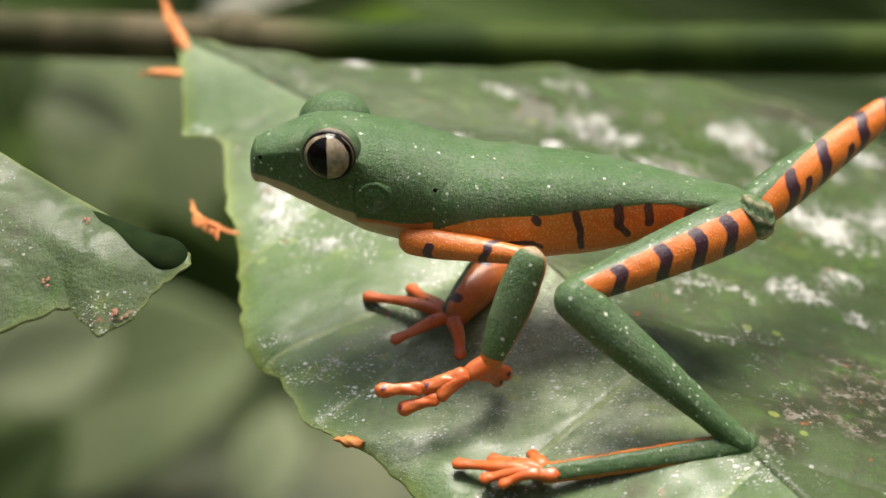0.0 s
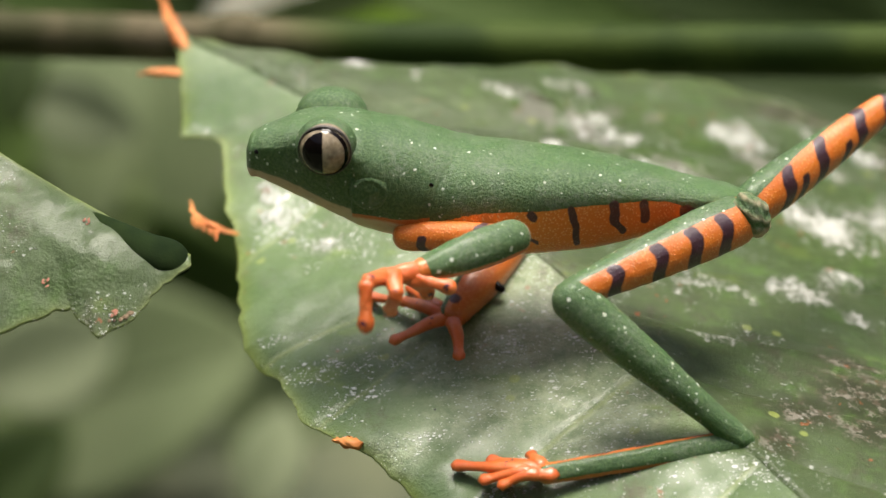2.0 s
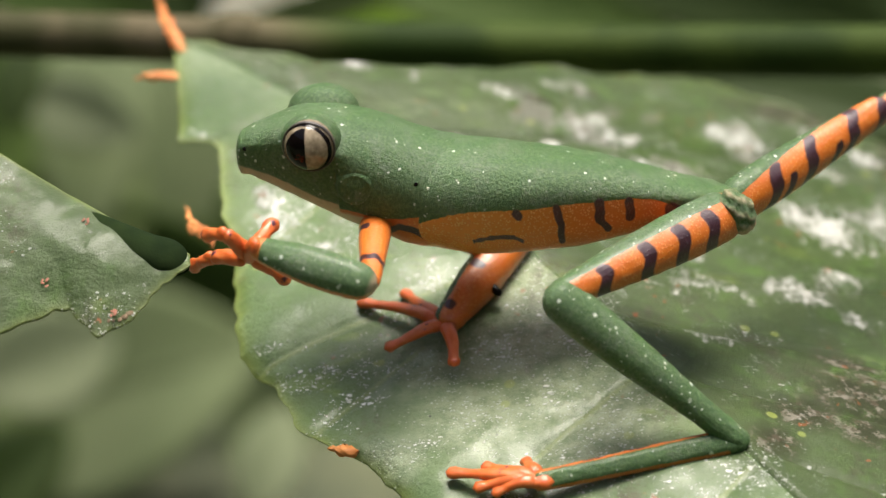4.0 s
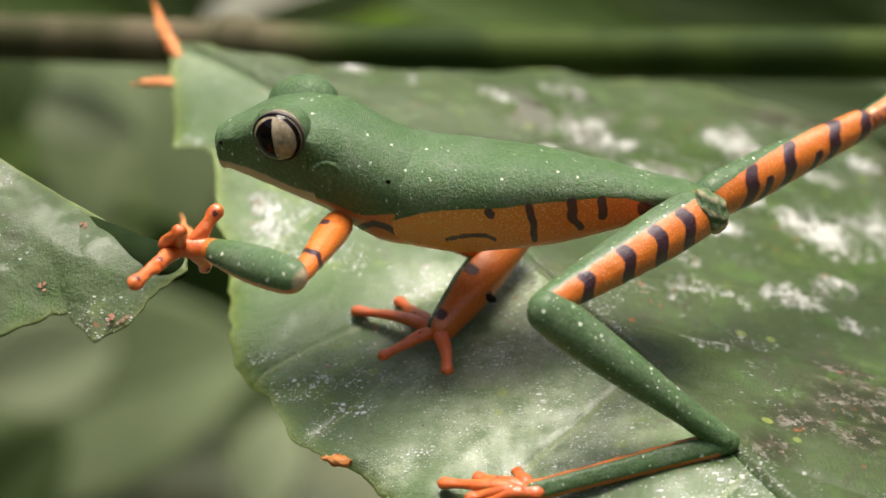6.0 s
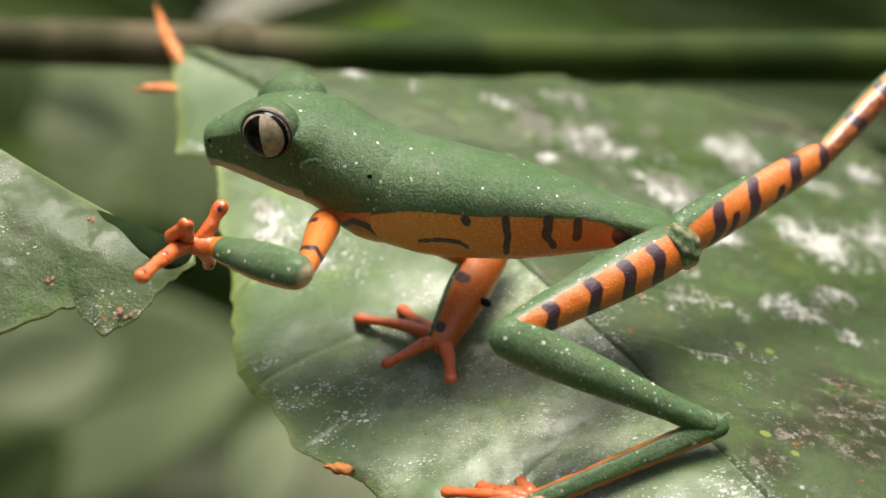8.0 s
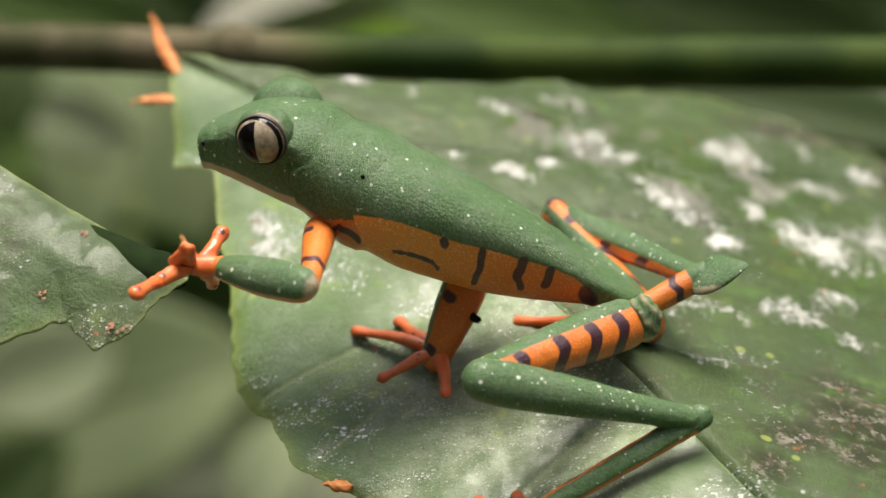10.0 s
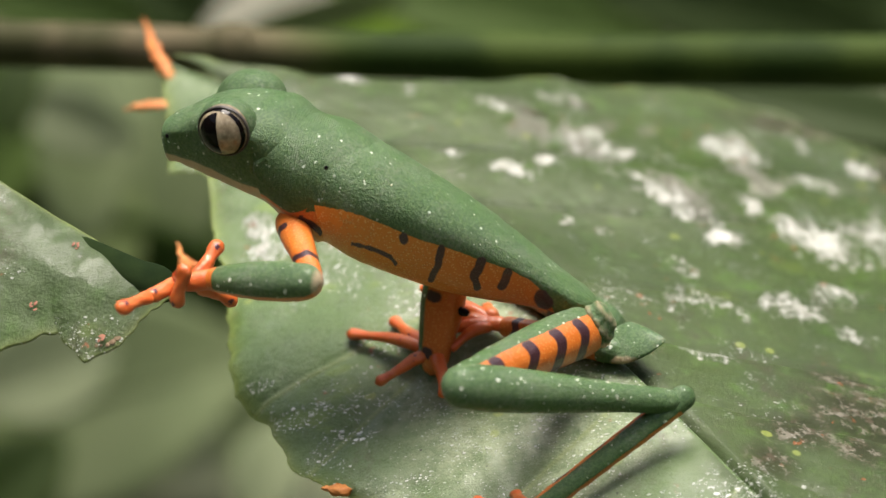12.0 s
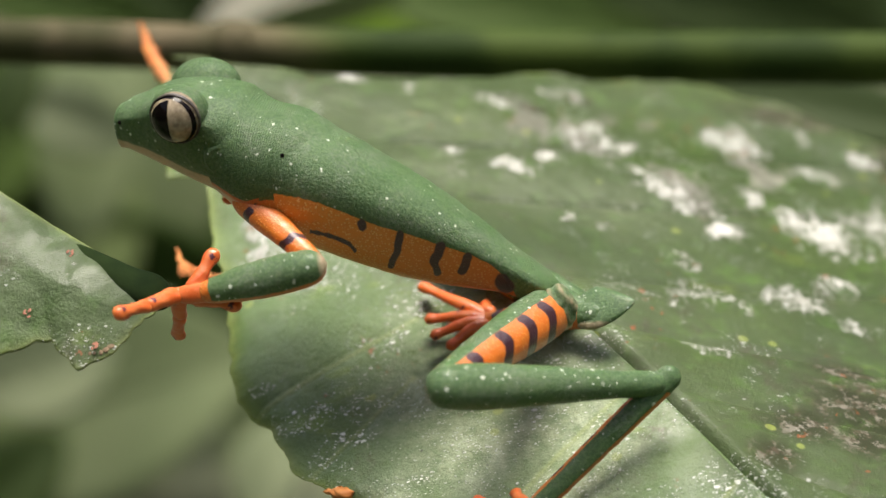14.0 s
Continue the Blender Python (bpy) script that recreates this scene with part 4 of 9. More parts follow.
thumb, last_toe = toe_bone("toe", 4.6, [1.05, 0.90, 0.74, 0.66, 0.80, 0.76]), toe_bone("toe", 4.6, [1.0, 0.85, 0.68, 0.60, 0.74, 0.70])
far_hand = foot(2.2, [(0, 11.0, 0.3, 4), (-19, 8.2, 0.3, -8), (60, 6.7, 0.3, -8), (136, 6.2, 0.3, -10)], "orange forefoot planted on the leaf")
near_foot = foot(2.4, [(1, 9.6, 0.2, -4), (-10, 6.6, 0.2, -8), (-46, 3.9, 0.2, -8), (11, 6.4, 0.2, 6), (22, 4.6, 0.2, 8)], "orange hind foot planted on the leaf")
far_foot = foot(2.4, [(-20, 10.6, 0.2, -4), (24, 6.6, 0.2, 6), (-50, 3.4, 0.2, -10), (4, 7.4, 0.2, 4), (46, 5.5, 0.2, 8)], "orange hind foot")

# ---- stem and foliage behind ----


NODE = [(-34.8, 97.0, -2.5), (-29.5, 96.9, -2.8), (-25.0, 96.8, -3.0)]


def stem():
    v, f = tube([(-105, 97.7, -0.8), (-64, 97.3, -2.0), (-29, 96.9, -3.1), (10, 96.6, -4.0), (64, 96.5, -4.5), (116, 96.4, -4.7)], [3.4, 3.4, 3.4, 3.6, 3.9, 4.0], 24, 1.0, 160)
    whole = tagged(new("stem"), "horizontal green-brown plant stem behind the leaf", "stem")
    part("shaft", v, f, BARK, whole)
    part("node", *tube(NODE, [3.2, 4.0, 3.5], 24, 1.0, 24), BARK, whole, "swollen joint of the stem")
    return whole


stem()


def foliage_leaf(length, width, m, mat):
    """A pointed blade with a fold and a droop, in metres from its base along +x."""
    rows, cols = 24, 11
    v = []
    for i in range(rows):
        t = i / (rows - 1)
        w = width * (math.sin(math.pi * min(t * 0.93 + 0.05, 1)) ** 0.75)
        for j in range(cols):
            s = 2 * j / (cols - 1) - 1
            v.append((length * t, w * s, 0.16 * w * abs(s) - 0.22 * length * t * t))
    whole = new("background_leaf")
    whole.matrix_basis = m
    ob = part("blade", v, grid_faces(rows, cols), mat, whole)
    skin = ob.modifiers.new("thickness", "SOLIDIFY")
    skin.thickness = 0.0006
    rib_path = [(length * t, 0, 0.5 - 0.22 * length * t * t) for t in (-0.15, 0.1, 0.3, 0.5, 0.75, 0.98)]
    part("midrib", *tube(rib_path, [width * 0.04] * 5 + [width * 0.015], 8, 1.0, 20), mat, whole)
    return tagged(whole, "out-of-focus green leaf in the undergrowth", "leaf", "undergrowth leaves")


# More copies of that green, deep to sunlit; their tones paint the light.
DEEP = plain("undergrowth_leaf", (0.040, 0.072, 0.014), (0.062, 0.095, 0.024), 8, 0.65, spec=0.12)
# Cream leaf added for a bright blurred patch; the brightness is painted.
CREAM = plain("cream_patch_leaf", (0.50, 0.48, 0.36), (0.62, 0.60, 0.48), 8, 0.7)
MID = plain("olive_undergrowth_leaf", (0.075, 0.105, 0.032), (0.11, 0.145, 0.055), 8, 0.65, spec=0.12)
PALE = plain("lit_undergrowth_leaf", (0.085, 0.115, 0.050), (0.125, 0.155, 0.075), 8, 0.65, spec=0.12)
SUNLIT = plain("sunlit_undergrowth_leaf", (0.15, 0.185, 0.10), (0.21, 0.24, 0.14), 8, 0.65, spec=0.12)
ground = []
for i in range(61):
    for j in range(61):
        ground.append(((i - 30) ** 3 / 27 * 60, (j - 30) ** 3 / 27 * 60, -380 + 25 * noise.noise((i * .5, j * .5, 0))))
tagged(part("ground", ground, [q[::-1] for q in grid_faces(61, 61)], MUD), "dark forest floor with leaf litter", "ground", kind="structure")


def backdrop():
    """Far undergrowth, closed round the place like a bowl."""
    v, rows, cols = [], 30, 64
    for i in range(rows):
        e = radians(-40 + 72 * i / (rows - 1))
        for j in range(cols):
            a = 2 * math.pi * j / cols
            r = 2200 + 120 * noise.noise((math.cos(a) * 3, math.sin(a) * 3, e * 4))
            v.append((r * math.cos(e) * math.cos(a), r * math.cos(e) * math.sin(a), r * math.sin(e)))
    n = Nodes("far_undergrowth", 0.8, 0.2)
    c = n.mix(n.step(n.noise(4.5, 2), 0.35, 0.65), (0.07, 0.10, 0.03), (0.20, 0.245, 0.105))
    mat = n.out(n.mix(n.step(n.noise(9.0, 3), 0.55, 0.75), c, (0.26, 0.31, 0.18)))
    tagged(part("backdrop", v, [q[::-1] for q in grid_faces(rows, cols, True)], mat), "blurred green undergrowth in the distance", "undergrowth", kind="structure")


backdrop()
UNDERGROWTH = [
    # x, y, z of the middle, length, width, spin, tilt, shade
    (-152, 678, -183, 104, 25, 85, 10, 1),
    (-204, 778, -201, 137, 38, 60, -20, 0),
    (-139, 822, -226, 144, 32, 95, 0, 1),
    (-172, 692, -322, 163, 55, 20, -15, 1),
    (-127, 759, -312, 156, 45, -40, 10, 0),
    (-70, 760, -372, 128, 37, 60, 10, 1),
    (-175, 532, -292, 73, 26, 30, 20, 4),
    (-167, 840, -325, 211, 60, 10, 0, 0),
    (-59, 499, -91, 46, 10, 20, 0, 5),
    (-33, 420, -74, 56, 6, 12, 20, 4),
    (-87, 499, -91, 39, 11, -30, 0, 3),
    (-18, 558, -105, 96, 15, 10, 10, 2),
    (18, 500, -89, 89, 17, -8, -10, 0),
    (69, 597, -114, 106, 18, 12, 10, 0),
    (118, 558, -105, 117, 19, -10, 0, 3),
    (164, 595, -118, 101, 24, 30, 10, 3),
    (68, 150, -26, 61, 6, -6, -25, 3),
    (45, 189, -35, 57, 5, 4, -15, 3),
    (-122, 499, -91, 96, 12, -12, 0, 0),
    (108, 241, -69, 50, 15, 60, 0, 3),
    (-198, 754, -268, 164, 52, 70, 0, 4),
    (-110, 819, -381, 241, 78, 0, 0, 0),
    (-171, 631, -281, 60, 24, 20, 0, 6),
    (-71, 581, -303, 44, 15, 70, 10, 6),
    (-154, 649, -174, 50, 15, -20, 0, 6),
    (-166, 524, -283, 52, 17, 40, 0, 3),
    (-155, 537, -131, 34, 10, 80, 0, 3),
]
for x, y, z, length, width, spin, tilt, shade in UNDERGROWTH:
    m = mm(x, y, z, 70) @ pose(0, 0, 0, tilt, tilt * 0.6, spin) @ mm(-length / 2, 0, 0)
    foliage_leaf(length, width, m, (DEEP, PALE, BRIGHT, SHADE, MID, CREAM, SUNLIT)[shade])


# ---- motion ----


def motions():
    body = [
        (0, mm(12.34, 1.78, 4.89, 0, 0.00, 0)),
        (0.5, mm(12.28, 1.79, 4.92, 0, 0.03, 0)),
        (1, mm(12.20, 1.81, 4.97, 0, 0.06, 0)),
        (1.5, mm(12.09, 1.87, 5.15, 0, 0.31, 0)),
        (1.75, mm(12.01, 1.91, 5.26, 0, 0.46, 0)),
        (2, mm(11.92, 1.93, 5.30, 0, 0.53, 0)),
        (2.25, mm(11.76, 1.91, 5.25, 0, 0.41, 0)),
        (2.5, mm(11.59, 1.89, 5.20, 0, 0.30, 0)),
        (2.75, mm(11.48, 1.91, 5.24, 0, 0.19, 0)),
        (3, mm(11.37, 1.93, 5.30, 0, 0.06, 0)),
        (3.5, mm(11.00, 1.95, 5.35, 0, 0.03, 0)),
        (4, mm(10.49, 1.99, 5.45, 0, 0.09, 0)),
        (4.5, mm(9.88, 2.03, 5.56, 0, 0.19, 0)),
        (5, mm(9.23, 2.07, 5.69, 0, 0.32, 0)),
        (5.5, mm(8.56, 2.10, 5.78, 0, 0.42, 0)),
        (5.75, mm(8.21, 2.13, 5.85, 0, 0.43, 0)),
        (6, mm(7.84, 2.15, 5.92, 0, 0.43, 0)),
        (6.5, mm(7.09, 2.02, 5.55, 0, 1.75, 0)),
        (7, mm(6.46, 1.96, 5.39, 0, 3.03, 0)),
        (7.5, mm(6.40, 2.00, 5.48, 0, 6.03, 0)),
        (8, mm(5.57, 1.91, 5.24, 0, 8.13, 0)),
        (8.5, mm(4.97, 1.74, 4.78, 0, 11.37, 0)),
        (9, mm(4.45, 1.52, 4.17, 0, 15.32, 0)),
        (9.5, mm(3.93, 1.29, 3.55, 0, 19.31, 0)),
        (10, mm(3.35, 1.07, 2.93, 0, 22.77, 0)),
        (10.5, mm(2.65, 0.88, 2.43, 0, 25.29, 0)),
        (10.75, mm(2.13, 0.82, 2.27, 0, 25.68, 0)),
        (11, mm(1.55, 0.81, 2.20, 0, 25.64, 0)),
        (11.25, mm(1.07, 0.85, 2.33, 0, 25.76, 0)),
        (11.5, mm(0.57, 0.93, 2.53, 0, 25.91, 0)),
        (11.75, mm(-0.04, 1.01, 2.76, 0, 26.19, 0)),
        (12, mm(-0.64, 1.10, 2.99, 0, 26.40, 0)),
        (12.25, mm(-1.07, 1.15, 3.15, 0, 26.45, 0)),
        (12.5, mm(-1.49, 1.21, 3.33, 0, 26.45, 0)),
        (12.75, mm(-2.06, 1.27, 3.49, 0, 26.50, 0)),
        (13, mm(-2.64, 1.33, 3.64, 0, 26.31, 0)),
        (13.5, mm(-3.59, 1.43, 3.92, 0, 25.21, 0)),
        (14, mm(-4.71, 1.47, 4.03, 0, 25.12, 0)),
    ]
    at = dict(body)
    walk(frog, body)

    def on_frog(ob, rows):
        walk(ob, [(t, at[t].inverted() @ m) for t, m in rows])

    leaf_rows = [
        (0, mm(-0.00, 14.66, -5.34, 17.57, -0.00, 0.00)),
        (0.5, mm(0.00, 14.75, -5.32, 17.54, 0.10, 0.03)),
        (1, mm(-0.01, 14.71, -5.39, 17.64, -0.03, -0.02)),
        (1.5, mm(-0.02, 14.72, -5.38, 17.65, -0.05, -0.05)),
        (1.75, mm(-0.06, 14.69, -5.32, 17.72, -0.11, -0.06)),
        (2, mm(-0.12, 14.63, -5.26, 17.85, -0.23, -0.08)),
        (2.25, mm(-0.20, 14.59, -5.31, 18.05, -0.54, -0.15)),
        (2.5, mm(-0.27, 14.55, -5.36, 18.22, -0.78, -0.23)),
        (2.75, mm(-0.29, 14.49, -5.39, 18.26, -0.79, -0.25)),
        (3, mm(-0.32, 14.43, -5.43, 18.30, -0.81, -0.28)),
        (3.5, mm(-0.42, 14.34, -5.47, 18.49, -1.00, -0.41)),
        (4, mm(-0.58, 14.25, -5.55, 18.81, -1.39, -0.62)),
        (4.5, mm(-0.75, 14.18, -5.66, 19.14, -1.84, -0.86)),
        (5, mm(-0.93, 14.12, -5.75, 19.42, -2.21, -1.05)),
        (5.5, mm(-1.07, 14.10, -5.81, 19.53, -2.37, -1.12)),
        (5.75, mm(-1.13, 14.09, -5.82, 19.52, -2.21, -1.11)),
        (6, mm(-1.18, 14.07, -5.89, 19.51, -2.04, -1.11)),
        (6.5, mm(-1.25, 14.12, -6.29, 19.88, -2.09, -1.36)),
        (7, mm(-1.24, 14.12, -6.48, 20.13, -2.11, -1.37)),
        (7.5, mm(-0.79, 14.28, -6.31, 19.38, -1.30, -0.88)),
        (8, mm(-0.81, 14.21, -6.47, 19.54, -1.46, -0.95)),
        (8.5, mm(-0.86, 14.17, -6.55, 19.83, -1.82, -1.09)),
        (9, mm(-0.94, 14.10, -6.66, 20.24, -2.37, -1.28)),
        (9.5, mm(-1.05, 14.02, -6.80, 20.73, -3.04, -1.50)),
        (10, mm(-1.17, 13.93, -6.96, 21.23, -3.77, -1.74)),
        (10.5, mm(-1.31, 13.84, -7.13, 21.71, -4.46, -1.95)),
        (10.75, mm(-1.43, 13.77, -7.25, 21.96, -4.81, -2.05)),
        (11, mm(-1.55, 13.70, -7.36, 22.17, -5.16, -2.13)),
        (11.25, mm(-1.62, 13.66, -7.38, 22.31, -5.53, -2.17)),
        (11.5, mm(-1.66, 13.67, -7.30, 22.38, -5.75, -2.18)),
        (11.75, mm(-1.66, 13.71, -7.18, 22.15, -5.75, -2.09)),
        (12, mm(-1.67, 13.75, -7.09, 21.91, -5.75, -2.00)),
        (12.25, mm(-1.67, 13.72, -7.11, 22.02, -5.95, -2.05)),
        (12.5, mm(-1.68, 13.67, -7.17, 22.18, -6.26, -2.12)),
        (12.75, mm(-1.76, 13.67, -7.20, 22.26, -6.49, -2.17)),
        (13, mm(-1.82, 13.66, -7.21, 22.33, -6.71, -2.21)),
        (13.5, mm(-1.72, 13.61, -7.16, 22.51, -7.29, -2.30)),
        (14, mm(-1.89, 13.51, -7.20, 22.61, -7.78, -2.39)),
    ]
    on = dict(leaf_rows)
    walk(big_leaf, leaf_rows)
    walk(far_half, [(t, on[t].inverted() @ m) for t, m in [
        (0, mm(0.00, 14.66, -5.34, 17.57, -0.00, 0.00)),
        (0.5, mm(-0.00, 14.67, -5.32, 17.57, 0.00, -0.00)),
        (1, mm(-0.00, 14.65, -5.37, 17.57, -0.02, -0.00)),
        (1.5, mm(-0.00, 14.66, -5.36, 17.57, -0.02, -0.00)),
        (1.75, mm(-0.01, 14.63, -5.30, 17.63, 0.01, 0.00)),
        (2, mm(-0.01, 14.60, -5.25, 17.68, 0.03, 0.02)),
        (2.25, mm(-0.03, 14.61, -5.28, 17.64, -0.01, 0.06)),
        (2.5, mm(-0.05, 14.61, -5.31, 17.59, -0.05, 0.10)),
        (2.75, mm(-0.05, 14.60, -5.33, 17.63, -0.04, 0.10)),
        (3, mm(-0.04, 14.58, -5.36, 17.68, -0.04, 0.10)),
        (3.5, mm(-0.08, 14.61, -5.37, 17.67, -0.04, 0.07)),
        (4, mm(-0.17, 14.67, -5.40, 17.66, -0.06, -0.01)),
        (4.5, mm(-0.28, 14.75, -5.43, 17.64, -0.08, -0.11)),
        (5, mm(-0.38, 14.82, -5.45, 17.63, -0.08, -0.20)),
        (5.5, mm(-0.43, 14.84, -5.46, 17.62, -0.06, -0.24)),
        (5.75, mm(-0.44, 14.79, -5.46, 17.65, 0.02, -0.18)),
        (6, mm(-0.45, 14.73, -5.48, 17.70, 0.14, -0.13)),
        (6.5, mm(-0.62, 14.75, -5.69, 17.78, 0.37, -0.44)),
        (7, mm(-0.63, 14.64, -5.85, 18.00, 0.48, -0.42)),
        (7.5, mm(-0.28, 14.39, -5.81, 17.92, 0.64, -0.01)),
        (8, mm(-0.46, 14.47, -5.97, 18.07, 0.55, -0.27)),
        (8.5, mm(-0.45, 14.48, -5.99, 18.10, 0.52, -0.29)),
        (9, mm(-0.44, 14.47, -6.02, 18.12, 0.44, -0.29)),
        (9.5, mm(-0.42, 14.46, -6.05, 18.13, 0.34, -0.27)),
        (10, mm(-0.40, 14.45, -6.09, 18.14, 0.24, -0.25)),
        (10.5, mm(-0.40, 14.43, -6.13, 18.18, 0.15, -0.22)),
        (10.75, mm(-0.42, 14.37, -6.20, 18.26, 0.13, -0.17)),
        (11, mm(-0.44, 14.31, -6.28, 18.34, 0.09, -0.11)),
        (11.25, mm(-0.46, 14.33, -6.28, 18.32, -0.02, -0.12)),
        (11.5, mm(-0.47, 14.38, -6.26, 18.28, -0.15, -0.12)),
        (11.75, mm(-0.46, 14.44, -6.22, 18.25, -0.27, -0.10)),
        (12, mm(-0.45, 14.49, -6.21, 18.23, -0.39, -0.07)),
        (12.25, mm(-0.44, 14.50, -6.24, 18.28, -0.49, -0.08)),
        (12.5, mm(-0.44, 14.51, -6.27, 18.33, -0.60, -0.10)),
        (12.75, mm(-0.46, 14.53, -6.30, 18.34, -0.71, -0.11)),
        (13, mm(-0.48, 14.55, -6.31, 18.34, -0.81, -0.10)),
        (13.5, mm(-0.34, 14.59, -6.24, 18.22, -0.96, 0.03)),
        (14, mm(-0.26, 14.51, -6.31, 18.33, -1.20, 0.12)),
    ]])
    walk(left_leaf, [
        (0, mm(-35.00, -6.80, -1.14, 39.04, -0.00, 0.00)),
        (0.5, mm(-35.00, -6.80, -1.13, 39.04, -0.00, 0.00)),
        (1, mm(-35.00, -6.81, -1.19, 39.02, 0.05, -0.00)),
        (1.5, mm(-35.00, -6.81, -1.17, 39.02, 0.05, -0.00)),
        (1.75, mm(-35.00, -6.81, -1.17, 39.02, 0.05, -0.00)),
        (2, mm(-35.00, -6.81, -1.17, 39.02, 0.05, -0.00)),
        (2.25, mm(-35.00, -6.81, -1.18, 39.03, 0.03, -0.00)),
        (2.5, mm(-35.00, -6.82, -1.20, 39.03, 0.00, -0.00)),
        (2.75, mm(-35.00, -6.82, -1.20, 39.03, 0.00, -0.00)),
        (3, mm(-35.00, -6.82, -1.20, 39.03, 0.00, -0.00)),
        (3.5, mm(-35.01, -6.82, -1.19, 39.03, 0.01, -0.00)),
        (4, mm(-35.03, -6.80, -1.18, 39.02, 0.04, -0.00)),
        (4.5, mm(-35.06, -6.79, -1.16, 39.01, 0.07, -0.00)),
        (5, mm(-35.10, -6.77, -1.15, 39.00, 0.12, -0.01)),
        (5.5, mm(-35.15, -6.76, -1.15, 38.99, 0.18, -0.01)),
        (5.75, mm(-35.20, -6.77, -1.19, 38.98, 0.22, -0.01)),
        (6, mm(-35.24, -6.78, -1.26, 38.96, 0.27, -0.01)),
        (6.5, mm(-35.18, -6.81, -1.39, 38.88, 0.54, -0.02)),
        (7, mm(-35.10, -6.73, -1.13, 38.92, 0.44, -0.01)),
        (7.5, mm(-34.56, -6.60, -0.56, 39.03, 0.12, -0.00)),
        (8, mm(-34.38, -6.55, -0.32, 39.08, -0.02, 0.00)),
        (8.5, mm(-34.44, -6.56, -0.40, 39.06, 0.05, -0.00)),
        (9, mm(-34.61, -6.61, -0.61, 39.00, 0.25, -0.01)),
        (9.5, mm(-34.84, -6.67, -0.91, 38.91, 0.51, -0.01)),
        (10, mm(-35.11, -6.74, -1.25, 38.81, 0.81, -0.02)),
        (10.5, mm(-35.39, -6.80, -1.59, 38.72, 1.10, -0.03)),
        (10.75, mm(-35.59, -6.84, -1.78, 38.66, 1.27, -0.04)),
        (11, mm(-35.75, -6.88, -1.97, 38.62, 1.39, -0.04)),
        (11.25, mm(-35.80, -6.93, -2.11, 38.61, 1.38, -0.05)),
        (11.5, mm(-35.84, -6.97, -2.23, 38.60, 1.38, -0.05)),
        (11.75, mm(-35.90, -7.02, -2.40, 38.59, 1.42, -0.05)),
        (12, mm(-35.96, -7.06, -2.56, 38.56, 1.48, -0.06)),
        (12.25, mm(-36.05, -7.09, -2.68, 38.53, 1.56, -0.07)),
        (12.5, mm(-36.14, -7.12, -2.80, 38.51, 1.63, -0.07)),
        (12.75, mm(-36.19, -7.16, -2.95, 38.50, 1.65, -0.08)),
        (13, mm(-36.23, -7.21, -3.09, 38.48, 1.68, -0.08)),
        (13.5, mm(-36.32, -7.26, -3.28, 38.44, 1.78, -0.09)),
        (14, mm(-36.59, -7.32, -3.55, 38.39, 1.92, -0.10)),
    ])
